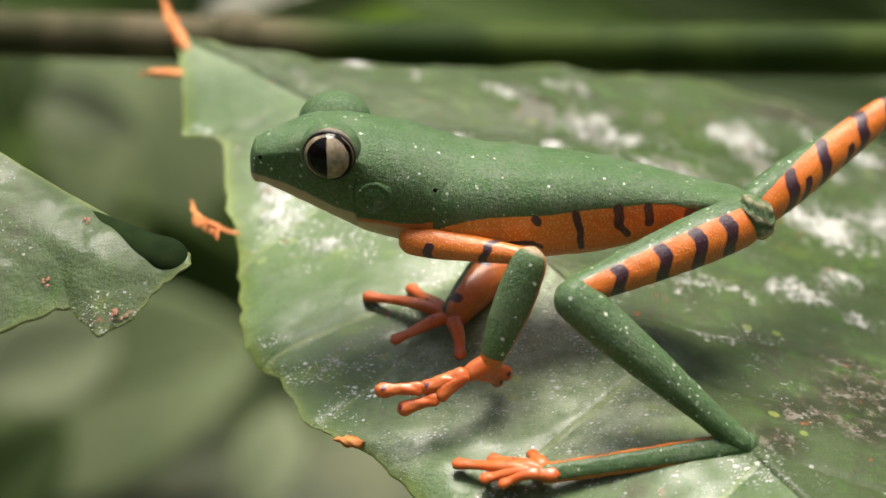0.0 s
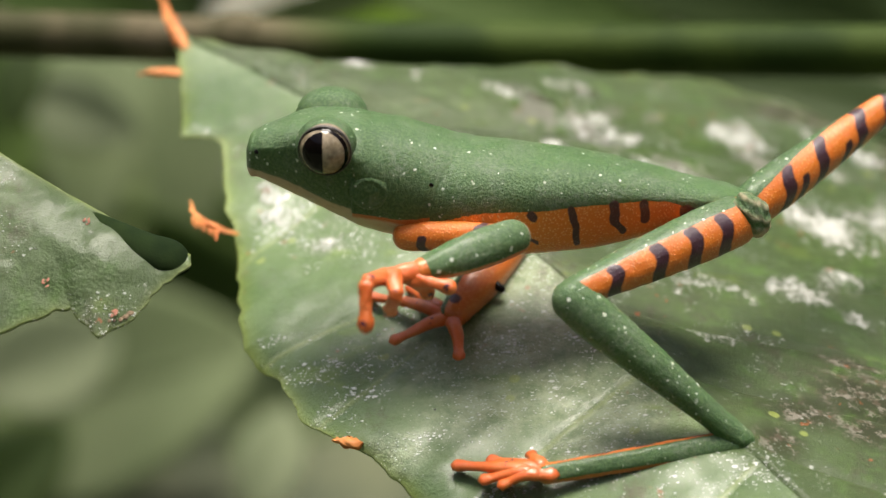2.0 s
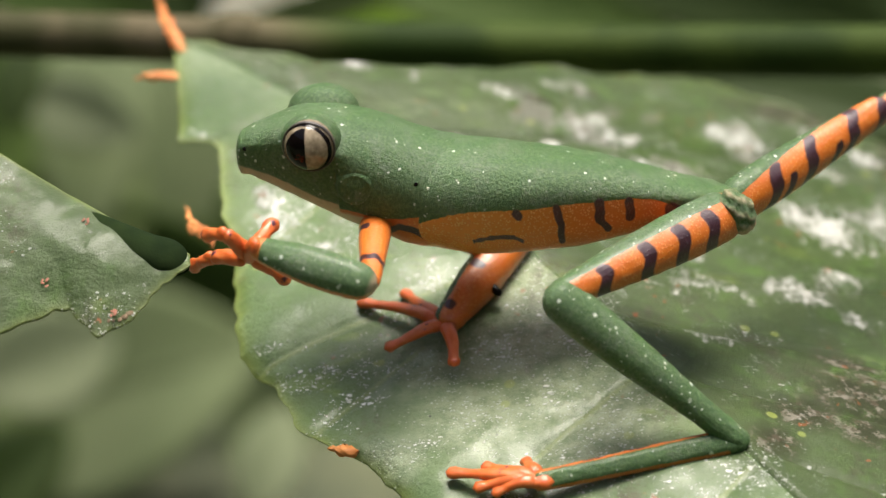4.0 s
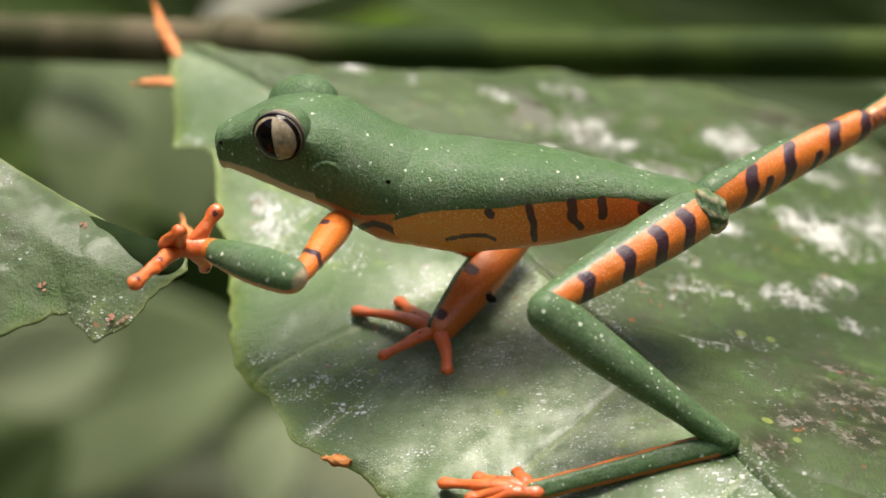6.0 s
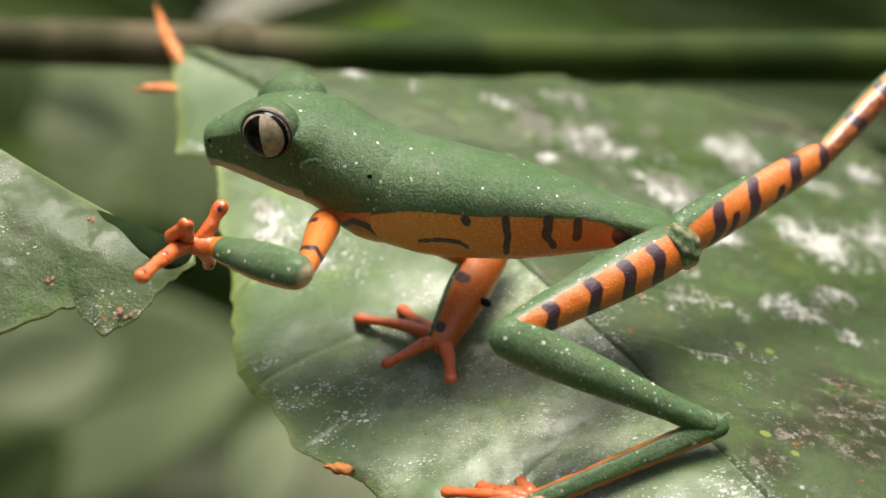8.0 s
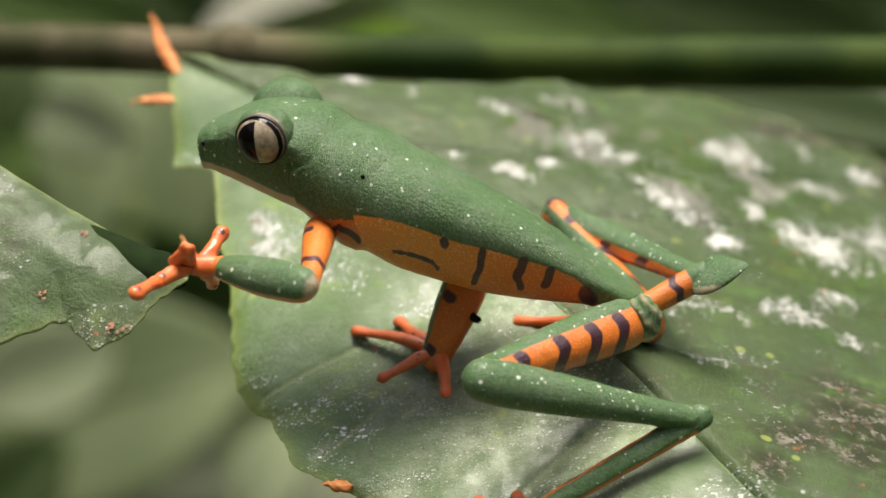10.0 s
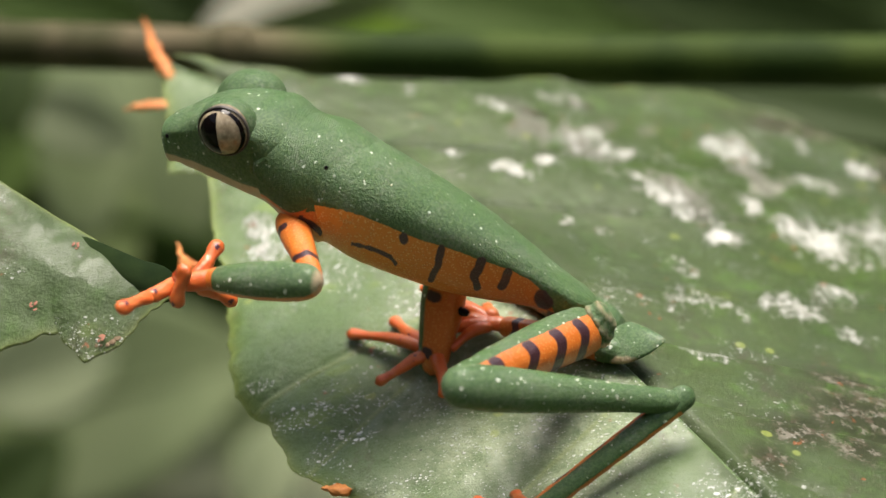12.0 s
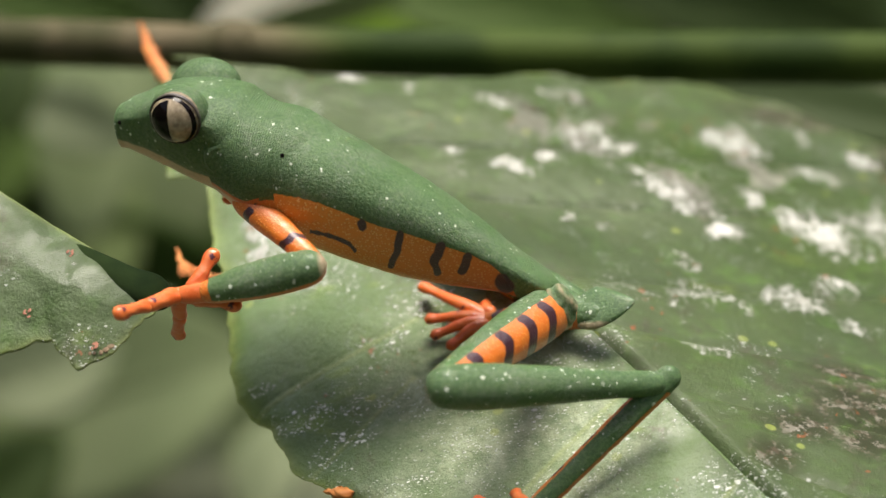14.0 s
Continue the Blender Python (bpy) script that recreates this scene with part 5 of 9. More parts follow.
    face_rows = [
        (0, mm(-5.37, 2.76, 7.57, 0.00, -0.00, 0.00)),
        (0.5, mm(-5.42, 2.76, 7.57, -0.00, 0.17, -0.14)),
        (1, mm(-5.47, 2.76, 7.57, -0.00, 0.35, -0.25)),
        (1.5, mm(-5.56, 2.75, 7.55, 0.00, 0.76, -0.37)),
        (1.75, mm(-5.66, 2.82, 7.75, 0.00, 0.68, -0.43)),
        (2, mm(-5.76, 2.91, 8.00, 0.00, 0.35, -0.51)),
        (2.25, mm(-5.84, 2.91, 8.00, 0.00, 0.19, -0.60)),
        (2.5, mm(-5.92, 2.90, 7.97, 0.00, 0.10, -0.71)),
        (2.75, mm(-6.00, 2.91, 7.98, 0.00, 0.02, -0.84)),
        (3, mm(-6.11, 2.92, 8.02, -0.00, -0.10, -1.00)),
        (3.5, mm(-6.39, 2.97, 8.17, 0.00, -0.74, -2.23)),
        (4, mm(-6.79, 3.07, 8.44, 0.00, -1.76, -4.28)),
        (4.5, mm(-7.31, 3.20, 8.79, 0.00, -2.92, -6.09)),
        (5, mm(-7.87, 3.34, 9.17, -0.00, -4.16, -8.00)),
        (5.5, mm(-8.45, 3.48, 9.55, 0.00, -5.25, -9.00)),
        (5.75, mm(-8.73, 3.56, 9.79, 0.00, -5.88, -9.07)),
        (6, mm(-9.03, 3.62, 9.95, 0.00, -6.27, -9.14)),
        (6.5, mm(-9.72, 3.55, 9.76, -0.00, -6.08, -9.25)),
        (7, mm(-10.14, 3.57, 9.82, 0.00, -6.15, -9.35)),
        (7.5, mm(-9.70, 3.77, 10.35, -0.00, -5.57, -9.44)),
        (8, mm(-10.13, 3.85, 10.57, -0.00, -6.42, -9.51)),
        (8.5, mm(-10.33, 3.83, 10.53, 0.00, -6.13, -9.57)),
        (9, mm(-10.45, 3.80, 10.44, 0.00, -5.49, -9.62)),
        (9.5, mm(-10.56, 3.76, 10.33, 0.00, -4.77, -9.67)),
        (10, mm(-10.71, 3.73, 10.24, 0.00, -4.21, -9.70)),
        (10.5, mm(-10.97, 3.71, 10.20, -0.00, -4.08, -9.74)),
        (10.75, mm(-11.43, 3.73, 10.24, 0.00, -4.53, -9.75)),
        (11, mm(-12.07, 3.74, 10.27, 0.00, -4.93, -9.77)),
        (11.25, mm(-12.56, 3.75, 10.31, 0.00, -4.94, -9.78)),
        (11.5, mm(-13.06, 3.80, 10.43, -0.00, -4.94, -9.80)),
        (11.75, mm(-13.67, 3.89, 10.68, 0.00, -5.06, -9.81)),
        (12, mm(-14.29, 3.98, 10.94, 0.00, -5.02, -9.83)),
        (12.25, mm(-14.79, 4.03, 11.06, -0.00, -4.60, -9.84)),
        (12.5, mm(-15.28, 4.07, 11.18, 0.00, -4.29, -9.86)),
        (12.75, mm(-15.88, 4.14, 11.38, 0.00, -4.65, -9.88)),
        (13, mm(-16.52, 4.21, 11.56, 0.00, -5.11, -9.90)),
        (13.5, mm(-17.70, 4.30, 11.80, 0.00, -5.19, -9.95)),
        (14, mm(-19.11, 4.25, 11.68, 0.00, -3.72, -10.00)),
    ]
    face = dict(face_rows)
    on_frog(head, face_rows)
    # each ring of the neck takes its share of the turn between head and trunk, and the nape drops as it bends
    for ring, place in neck:
        share = min(max((place[0] + 2.2) / 10.5, 0), 1)
        share = share * share * (3 - 2 * share)
        start = face[0] @ (Vector(place) / 1000)
        from_head, from_trunk = face[0].inverted() @ start, at[0].inverted() @ start
        rows = []
        for t, m in body:
            bend = face[t].col[0].to_3d().angle(m.col[0].to_3d())
            turn = face[t].to_quaternion().slerp(m.to_quaternion(), share)
            spot = (face[t] @ from_head).lerp(m @ from_trunk, share)
            spot -= Vector((0, S20, C20)) * NECK_SINK * bend * math.sin(math.pi * share ** 0.8) ** 0.8
            rows.append((t, Matrix.LocRotScale(spot, turn, None)))
        on_frog(ring, rows)
    on_frog(near_thigh, [
        (0, limb((30.5, -1.7, 3.9), (12.1, -12.4, -0.1), (0.00, -0.85, 0.58))),
        (0.5, limb((30.4, -1.7, 3.9), (12.1, -12.4, -0.2), (0.00, -0.85, 0.58))),
        (1, limb((30.3, -1.7, 3.9), (12.0, -12.4, -0.2), (0.00, -0.85, 0.58))),
        (1.5, limb((30.2, -1.6, 4.0), (12.0, -12.4, -0.2), (0.00, -0.85, 0.58))),
        (1.75, limb((30.1, -1.6, 4.1), (11.9, -12.4, -0.2), (0.00, -0.85, 0.58))),
        (2, limb((30.0, -1.6, 4.1), (11.9, -12.5, -0.1), (0.00, -0.85, 0.58))),
        (2.25, limb((29.9, -1.6, 4.1), (11.8, -12.6, -0.1), (0.00, -0.85, 0.58))),
        (2.5, limb((29.7, -1.6, 4.1), (11.7, -12.7, -0.1), (0.00, -0.85, 0.58))),
        (2.75, limb((29.6, -1.6, 4.2), (11.5, -12.6, -0.1), (0.00, -0.85, 0.58))),
        (3, limb((29.5, -1.6, 4.3), (11.4, -12.6, -0.1), (0.00, -0.85, 0.58))),
        (3.5, limb((29.1, -1.5, 4.4), (11.2, -12.7, -0.1), (0.00, -0.85, 0.58))),
        (4, limb((28.6, -1.4, 4.5), (10.9, -12.9, -0.1), (0.00, -0.85, 0.58))),
        (4.5, limb((28.0, -1.4, 4.6), (10.6, -13.2, -0.1), (0.00, -0.85, 0.58))),
        (5, limb((27.4, -1.3, 4.8), (10.3, -13.6, -0.1), (0.00, -0.85, 0.58))),
        (5.5, limb((26.7, -1.2, 4.9), (9.9, -13.8, -0.2), (0.00, -0.85, 0.58))),
        (5.75, limb((26.4, -1.2, 5.0), (9.7, -13.8, -0.3), (0.00, -0.85, 0.58))),
        (6, limb((26.0, -1.2, 5.1), (9.4, -13.9, -0.4), (0.00, -0.85, 0.58))),
        (6.5, limb((25.2, -1.2, 4.4), (8.8, -14.2, -0.8), (0.00, -0.85, 0.58))),
        (7, limb((24.5, -1.4, 3.8), (7.8, -13.9, -1.7), (0.00, -0.85, 0.58))),
        (7.5, limb((24.3, -1.4, 2.9), (7.2, -13.6, -2.0), (0.00, -0.85, 0.58))),
        (8, limb((23.4, -1.5, 1.8), (5.9, -13.3, -3.1), (0.00, -0.85, 0.58))),
        (8.5, limb((22.4, -1.8, 0.2), (4.9, -13.7, -4.3), (0.00, -0.85, 0.58))),
        (9, limb((21.5, -2.1, -1.7), (4.0, -14.5, -5.3), (0.00, -0.85, 0.58))),
        (9.5, limb((20.5, -2.4, -3.7), (3.4, -15.7, -5.6), (0.00, -0.85, 0.58))),
        (10, limb((19.5, -2.6, -5.3), (3.0, -16.8, -5.6), (0.00, -0.85, 0.58))),
        (10.5, limb((18.4, -2.8, -6.5), (2.6, -17.7, -5.7), (0.00, -0.85, 0.58))),
        (10.75, limb((17.9, -2.9, -6.8), (2.2, -18.0, -5.9), (0.00, -0.85, 0.58))),
        (11, limb((17.3, -2.9, -6.8), (1.9, -18.3, -6.0), (0.00, -0.85, 0.58))),
        (11.25, limb((16.8, -2.8, -6.7), (1.7, -18.5, -5.9), (0.00, -0.85, 0.58))),
        (11.5, limb((16.3, -2.8, -6.6), (1.6, -18.8, -5.7), (0.00, -0.85, 0.58))),
        (11.75, limb((15.7, -2.7, -6.5), (1.3, -19.0, -5.6), (0.00, -0.85, 0.58))),
        (12, limb((15.0, -2.6, -6.4), (1.1, -19.3, -5.4), (0.00, -0.85, 0.58))),
        (12.25, limb((14.6, -2.6, -6.2), (0.9, -19.5, -5.5), (0.00, -0.85, 0.58))),
        (12.5, limb((14.2, -2.5, -6.1), (0.7, -19.6, -5.6), (0.00, -0.85, 0.58))),
        (12.75, limb((13.6, -2.5, -5.9), (0.5, -19.8, -5.5), (0.00, -0.85, 0.58))),
        (13, limb((13.1, -2.4, -5.6), (0.2, -19.9, -5.5), (0.00, -0.85, 0.58))),
        (13.5, limb((12.3, -2.3, -5.0), (-0.1, -20.1, -5.5), (0.00, -0.85, 0.58))),
        (14, limb((11.3, -2.2, -4.8), (-0.4, -20.6, -5.4), (0.00, -0.85, 0.58))),
    ])
    on_frog(near_shank, [
        (0, limb((11.9, -12.4, 0.0), (29.1, -15.0, -14.7), (0.00, -0.85, 0.58))),
        (0.5, limb((11.9, -12.4, -0.0), (29.1, -14.7, -14.7), (0.00, -0.85, 0.58))),
        (1, limb((11.8, -12.4, -0.0), (29.1, -14.5, -14.7), (0.00, -0.85, 0.58))),
        (1.5, limb((11.8, -12.4, -0.0), (29.1, -14.3, -14.6), (0.00, -0.85, 0.58))),
        (1.75, limb((11.7, -12.4, -0.0), (29.0, -14.2, -14.6), (0.00, -0.85, 0.58))),
        (2, limb((11.7, -12.5, 0.0), (29.0, -14.3, -14.5), (0.00, -0.85, 0.58))),
        (2.25, limb((11.6, -12.6, 0.0), (29.0, -14.4, -14.5), (0.00, -0.85, 0.58))),
        (2.5, limb((11.5, -12.7, 0.1), (28.9, -14.6, -14.4), (0.00, -0.85, 0.58))),
        (2.75, limb((11.4, -12.6, 0.0), (28.8, -14.7, -14.3), (0.00, -0.85, 0.58))),
        (3, limb((11.2, -12.6, 0.0), (28.8, -14.8, -14.3), (0.00, -0.85, 0.58))),
        (3.5, limb((11.0, -12.7, 0.0), (28.6, -14.9, -14.2), (0.00, -0.85, 0.58))),
        (4, limb((10.8, -12.9, 0.0), (28.5, -15.0, -14.1), (0.00, -0.85, 0.58))),
        (4.5, limb((10.5, -13.2, 0.1), (28.3, -15.1, -14.0), (0.00, -0.85, 0.58))),
        (5, limb((10.1, -13.5, 0.0), (28.0, -15.1, -14.0), (0.00, -0.85, 0.58))),
        (5.5, limb((9.8, -13.8, -0.1), (27.8, -15.0, -14.0), (0.00, -0.85, 0.58))),
        (5.75, limb((9.5, -13.8, -0.1), (27.6, -15.0, -13.9), (0.00, -0.85, 0.58))),
        (6, limb((9.3, -13.9, -0.3), (27.5, -14.9, -14.0), (0.00, -0.85, 0.58))),
        (6.5, limb((8.7, -14.2, -0.7), (27.2, -15.3, -14.1), (0.00, -0.85, 0.58))),
        (7, limb((7.7, -13.9, -1.6), (26.9, -15.0, -13.9), (0.00, -0.85, 0.58))),
        (7.5, limb((7.1, -13.6, -2.0), (27.0, -13.9, -13.2), (0.00, -0.85, 0.58))),
        (8, limb((5.7, -13.3, -3.0), (26.4, -13.2, -12.7), (0.00, -0.85, 0.58))),
        (8.5, limb((4.8, -13.7, -4.2), (25.9, -12.0, -12.8), (0.00, -0.85, 0.58))),
        (9, limb((4.0, -14.5, -5.3), (25.5, -11.4, -12.8), (0.00, -0.85, 0.58))),
        (9.5, limb((3.4, -15.7, -5.6), (25.1, -11.9, -12.3), (0.00, -0.85, 0.58))),
        (10, limb((3.1, -16.8, -5.6), (24.8, -12.5, -11.8), (0.00, -0.85, 0.58))),
        (10.5, limb((2.6, -17.7, -5.7), (24.5, -12.9, -11.4), (0.00, -0.85, 0.58))),
        (10.75, limb((2.3, -18.0, -5.9), (24.2, -12.7, -11.3), (0.00, -0.85, 0.58))),
        (11, limb((2.0, -18.3, -6.0), (23.8, -12.6, -11.2), (0.00, -0.85, 0.58))),
        (11.25, limb((1.9, -18.5, -5.9), (23.6, -12.5, -11.0), (0.00, -0.85, 0.58))),
        (11.5, limb((1.7, -18.8, -5.7), (23.4, -12.6, -10.8), (0.00, -0.85, 0.58))),
        (11.75, limb((1.5, -19.0, -5.6), (23.2, -12.5, -10.5), (0.00, -0.85, 0.58))),
        (12, limb((1.2, -19.3, -5.5), (22.9, -12.6, -10.1), (0.00, -0.85, 0.58))),
        (12.25, limb((1.1, -19.4, -5.5), (22.8, -12.5, -10.0), (0.00, -0.85, 0.58))),
        (12.5, limb((0.9, -19.5, -5.6), (22.6, -12.5, -9.8), (0.00, -0.85, 0.58))),
        (12.75, limb((0.7, -19.7, -5.6), (22.4, -12.6, -9.6), (0.00, -0.85, 0.58))),
        (13, limb((0.4, -19.8, -5.6), (22.2, -12.8, -9.3), (0.00, -0.85, 0.58))),
        (13.5, limb((0.1, -20.0, -5.5), (21.9, -12.8, -8.8), (0.00, -0.85, 0.58))),
        (14, limb((-0.2, -20.5, -5.4), (21.5, -12.8, -8.4), (0.00, -0.85, 0.58))),
    ])
    on_frog(near_tarsus, [
        (0, limb((29.7, -14.9, -14.6), (10.0, -17.6, -16.5), (0.00, -0.85, 0.58))),
        (0.5, limb((29.7, -14.6, -14.6), (10.0, -17.5, -16.5), (0.00, -0.85, 0.58))),
        (1, limb((29.6, -14.4, -14.6), (10.0, -17.5, -16.6), (0.00, -0.85, 0.58))),
        (1.5, limb((29.6, -14.2, -14.6), (10.0, -17.5, -16.6), (0.00, -0.85, 0.58))),
        (1.75, limb((29.5, -14.2, -14.5), (9.9, -17.6, -16.5), (0.00, -0.85, 0.58))),
        (2, limb((29.5, -14.2, -14.5), (9.9, -17.6, -16.5), (0.00, -0.85, 0.58))),
        (2.25, limb((29.5, -14.3, -14.4), (9.8, -17.6, -16.6), (0.00, -0.85, 0.58))),
        (2.5, limb((29.4, -14.5, -14.4), (9.8, -17.6, -16.7), (0.00, -0.85, 0.58))),
        (2.75, limb((29.3, -14.6, -14.3), (9.7, -17.7, -16.8), (0.00, -0.85, 0.58))),
        (3, limb((29.3, -14.7, -14.2), (9.7, -17.7, -16.8), (0.00, -0.85, 0.58))),
        (3.5, limb((29.1, -14.8, -14.2), (9.6, -17.8, -17.0), (0.00, -0.85, 0.58))),
        (4, limb((28.9, -15.0, -14.0), (9.4, -17.9, -17.1), (0.00, -0.85, 0.58))),
        (4.5, limb((28.7, -15.0, -14.0), (9.2, -17.9, -17.4), (0.00, -0.85, 0.58))),
        (5, limb((28.5, -15.0, -13.9), (9.0, -18.0, -17.5), (0.00, -0.85, 0.58))),
        (5.5, limb((28.3, -14.9, -13.9), (8.8, -18.0, -17.6), (0.00, -0.85, 0.58))),
        (5.75, limb((28.1, -14.9, -13.8), (8.7, -18.0, -17.7), (0.00, -0.85, 0.58))),
        (6, limb((28.0, -14.8, -13.9), (8.6, -18.0, -17.8), (0.00, -0.85, 0.58))),
        (6.5, limb((27.7, -15.3, -14.0), (8.5, -17.9, -18.4), (0.00, -0.85, 0.58))),
        (7, limb((27.5, -14.9, -13.7), (8.5, -17.9, -18.7), (0.00, -0.85, 0.58))),
        (7.5, limb((27.6, -13.8, -13.0), (9.0, -17.8, -18.2), (0.00, -0.85, 0.58))),
        (8, limb((27.2, -13.1, -12.5), (9.0, -17.8, -18.5), (0.00, -0.85, 0.58))),
        (8.5, limb((26.7, -11.8, -12.6), (8.9, -17.8, -18.6), (0.00, -0.85, 0.58))),
        (9, limb((26.2, -11.1, -12.5), (8.9, -17.8, -18.9), (0.00, -0.85, 0.58))),
        (9.5, limb((25.9, -11.6, -12.0), (8.8, -17.8, -19.2), (0.00, -0.85, 0.58))),
        (10, limb((25.7, -12.2, -11.4), (8.7, -17.9, -19.5), (0.00, -0.85, 0.58))),
        (10.5, limb((25.3, -12.6, -11.0), (8.6, -17.9, -19.8), (0.00, -0.85, 0.58))),
        (10.75, limb((25.0, -12.5, -10.9), (8.6, -17.9, -19.9), (0.00, -0.85, 0.58))),
        (11, limb((24.6, -12.3, -10.7), (8.5, -18.0, -20.1), (0.00, -0.85, 0.58))),
        (11.25, limb((24.4, -12.2, -10.5), (8.5, -18.0, -20.1), (0.00, -0.85, 0.58))),
        (11.5, limb((24.3, -12.2, -10.3), (8.5, -18.0, -20.0), (0.00, -0.85, 0.58))),
        (11.75, limb((24.1, -12.2, -9.9), (8.5, -17.9, -19.8), (0.00, -0.85, 0.58))),
        (12, limb((23.9, -12.3, -9.5), (8.6, -18.0, -19.6), (0.00, -0.85, 0.58))),
        (12.25, limb((23.8, -12.1, -9.3), (8.6, -18.0, -19.6), (0.00, -0.85, 0.58))),
        (12.5, limb((23.6, -12.1, -9.1), (8.6, -18.0, -19.7), (0.00, -0.85, 0.58))),
        (12.75, limb((23.4, -12.3, -8.9), (8.6, -18.0, -19.7), (0.00, -0.85, 0.58))),
        (13, limb((23.2, -12.4, -8.6), (8.5, -18.0, -19.7), (0.00, -0.85, 0.58))),
        (13.5, limb((22.8, -12.4, -8.0), (8.7, -18.0, -19.7), (0.00, -0.85, 0.58))),
        (14, limb((22.4, -12.4, -7.6), (8.6, -18.1, -19.7), (0.00, -0.85, 0.58))),
    ])
    on_frog(near_foot, [
        (0, limb((10.0, -17.6, -16.5), (2.8, -14.9, -16.7), (0.00, -0.30, 0.95))),
        (0.5, limb((10.0, -17.5, -16.5), (2.8, -14.8, -16.7), (0.00, -0.30, 0.95))),
        (1, limb((10.0, -17.5, -16.6), (2.8, -14.9, -16.8), (-0.00, -0.30, 0.95))),
        (1.5, limb((10.0, -17.5, -16.6), (2.8, -14.9, -16.8), (-0.00, -0.30, 0.95))),
        (1.75, limb((9.9, -17.6, -16.5), (2.7, -14.9, -16.8), (-0.00, -0.30, 0.95))),
        (2, limb((9.9, -17.6, -16.5), (2.7, -14.9, -16.8), (-0.00, -0.31, 0.95))),
        (2.25, limb((9.8, -17.6, -16.6), (2.6, -14.9, -16.9), (-0.01, -0.31, 0.95))),
        (2.5, limb((9.8, -17.6, -16.7), (2.6, -14.9, -17.0), (-0.01, -0.31, 0.95))),
        (2.75, limb((9.7, -17.7, -16.8), (2.5, -15.0, -17.1), (-0.01, -0.31, 0.95))),
        (3, limb((9.7, -17.7, -16.8), (2.5, -15.0, -17.2), (-0.01, -0.31, 0.95))),
        (3.5, limb((9.6, -17.8, -17.0), (2.4, -15.1, -17.3), (-0.02, -0.32, 0.95))),
        (4, limb((9.4, -17.9, -17.1), (2.2, -15.1, -17.5), (-0.03, -0.32, 0.95))),
        (4.5, limb((9.2, -17.9, -17.4), (2.0, -15.1, -17.8), (-0.04, -0.33, 0.94))),
        (5, limb((9.0, -18.0, -17.5), (1.8, -15.1, -18.0), (-0.04, -0.33, 0.94))),
        (5.5, limb((8.8, -18.0, -17.6), (1.7, -15.1, -18.1), (-0.05, -0.33, 0.94))),
        (5.75, limb((8.7, -18.0, -17.7), (1.6, -15.2, -18.1), (-0.04, -0.33, 0.94))),
        (6, limb((8.6, -18.0, -17.8), (1.5, -15.2, -18.2), (-0.04, -0.33, 0.94))),
        (6.5, limb((8.5, -17.9, -18.4), (1.3, -15.1, -18.8), (-0.04, -0.34, 0.94))),
        (7, limb((8.5, -17.9, -18.7), (1.3, -15.0, -19.1), (-0.04, -0.34, 0.94))),
        (7.5, limb((9.0, -17.8, -18.2), (1.8, -15.0, -18.6), (-0.03, -0.33, 0.94))),
        (8, limb((9.0, -17.8, -18.5), (1.8, -15.0, -18.8), (-0.03, -0.33, 0.94))),
        (8.5, limb((8.9, -17.8, -18.6), (1.8, -15.0, -19.0), (-0.04, -0.34, 0.94))),
        (9, limb((8.9, -17.8, -18.9), (1.7, -15.0, -19.3), (-0.05, -0.35, 0.94))),
        (9.5, limb((8.8, -17.8, -19.2), (1.7, -15.0, -19.6), (-0.06, -0.35, 0.93))),
        (10, limb((8.7, -17.9, -19.5), (1.6, -15.0, -20.0), (-0.07, -0.36, 0.93))),
        (10.5, limb((8.6, -17.9, -19.8), (1.6, -15.0, -20.4), (-0.08, -0.37, 0.93))),
        (10.75, limb((8.6, -17.9, -19.9), (1.5, -15.0, -20.6), (-0.09, -0.37, 0.92))),
        (11, limb((8.5, -18.0, -20.1), (1.4, -15.0, -20.8), (-0.10, -0.37, 0.92))),
        (11.25, limb((8.5, -18.0, -20.1), (1.4, -15.0, -20.8), (-0.10, -0.38, 0.92))),
        (11.5, limb((8.5, -18.0, -20.0), (1.4, -15.0, -20.8), (-0.11, -0.38, 0.92))),
        (11.75, limb((8.5, -17.9, -19.8), (1.5, -15.0, -20.5), (-0.11, -0.37, 0.92))),
        (12, limb((8.6, -18.0, -19.6), (1.5, -15.0, -20.3), (-0.11, -0.37, 0.92))),
        (12.25, limb((8.6, -18.0, -19.6), (1.5, -15.0, -20.4), (-0.11, -0.37, 0.92))),
        (12.5, limb((8.6, -18.0, -19.7), (1.6, -15.0, -20.5), (-0.11, -0.37, 0.92))),
        (12.75, limb((8.6, -18.0, -19.7), (1.5, -15.0, -20.6), (-0.12, -0.37, 0.92))),
        (13, limb((8.5, -18.0, -19.7), (1.5, -15.0, -20.6), (-0.12, -0.38, 0.92))),
        (13.5, limb((8.7, -18.0, -19.7), (1.7, -15.1, -20.6), (-0.13, -0.38, 0.92))),
        (14, limb((8.6, -18.1, -19.7), (1.6, -15.1, -20.6), (-0.14, -0.38, 0.91))),
    ])
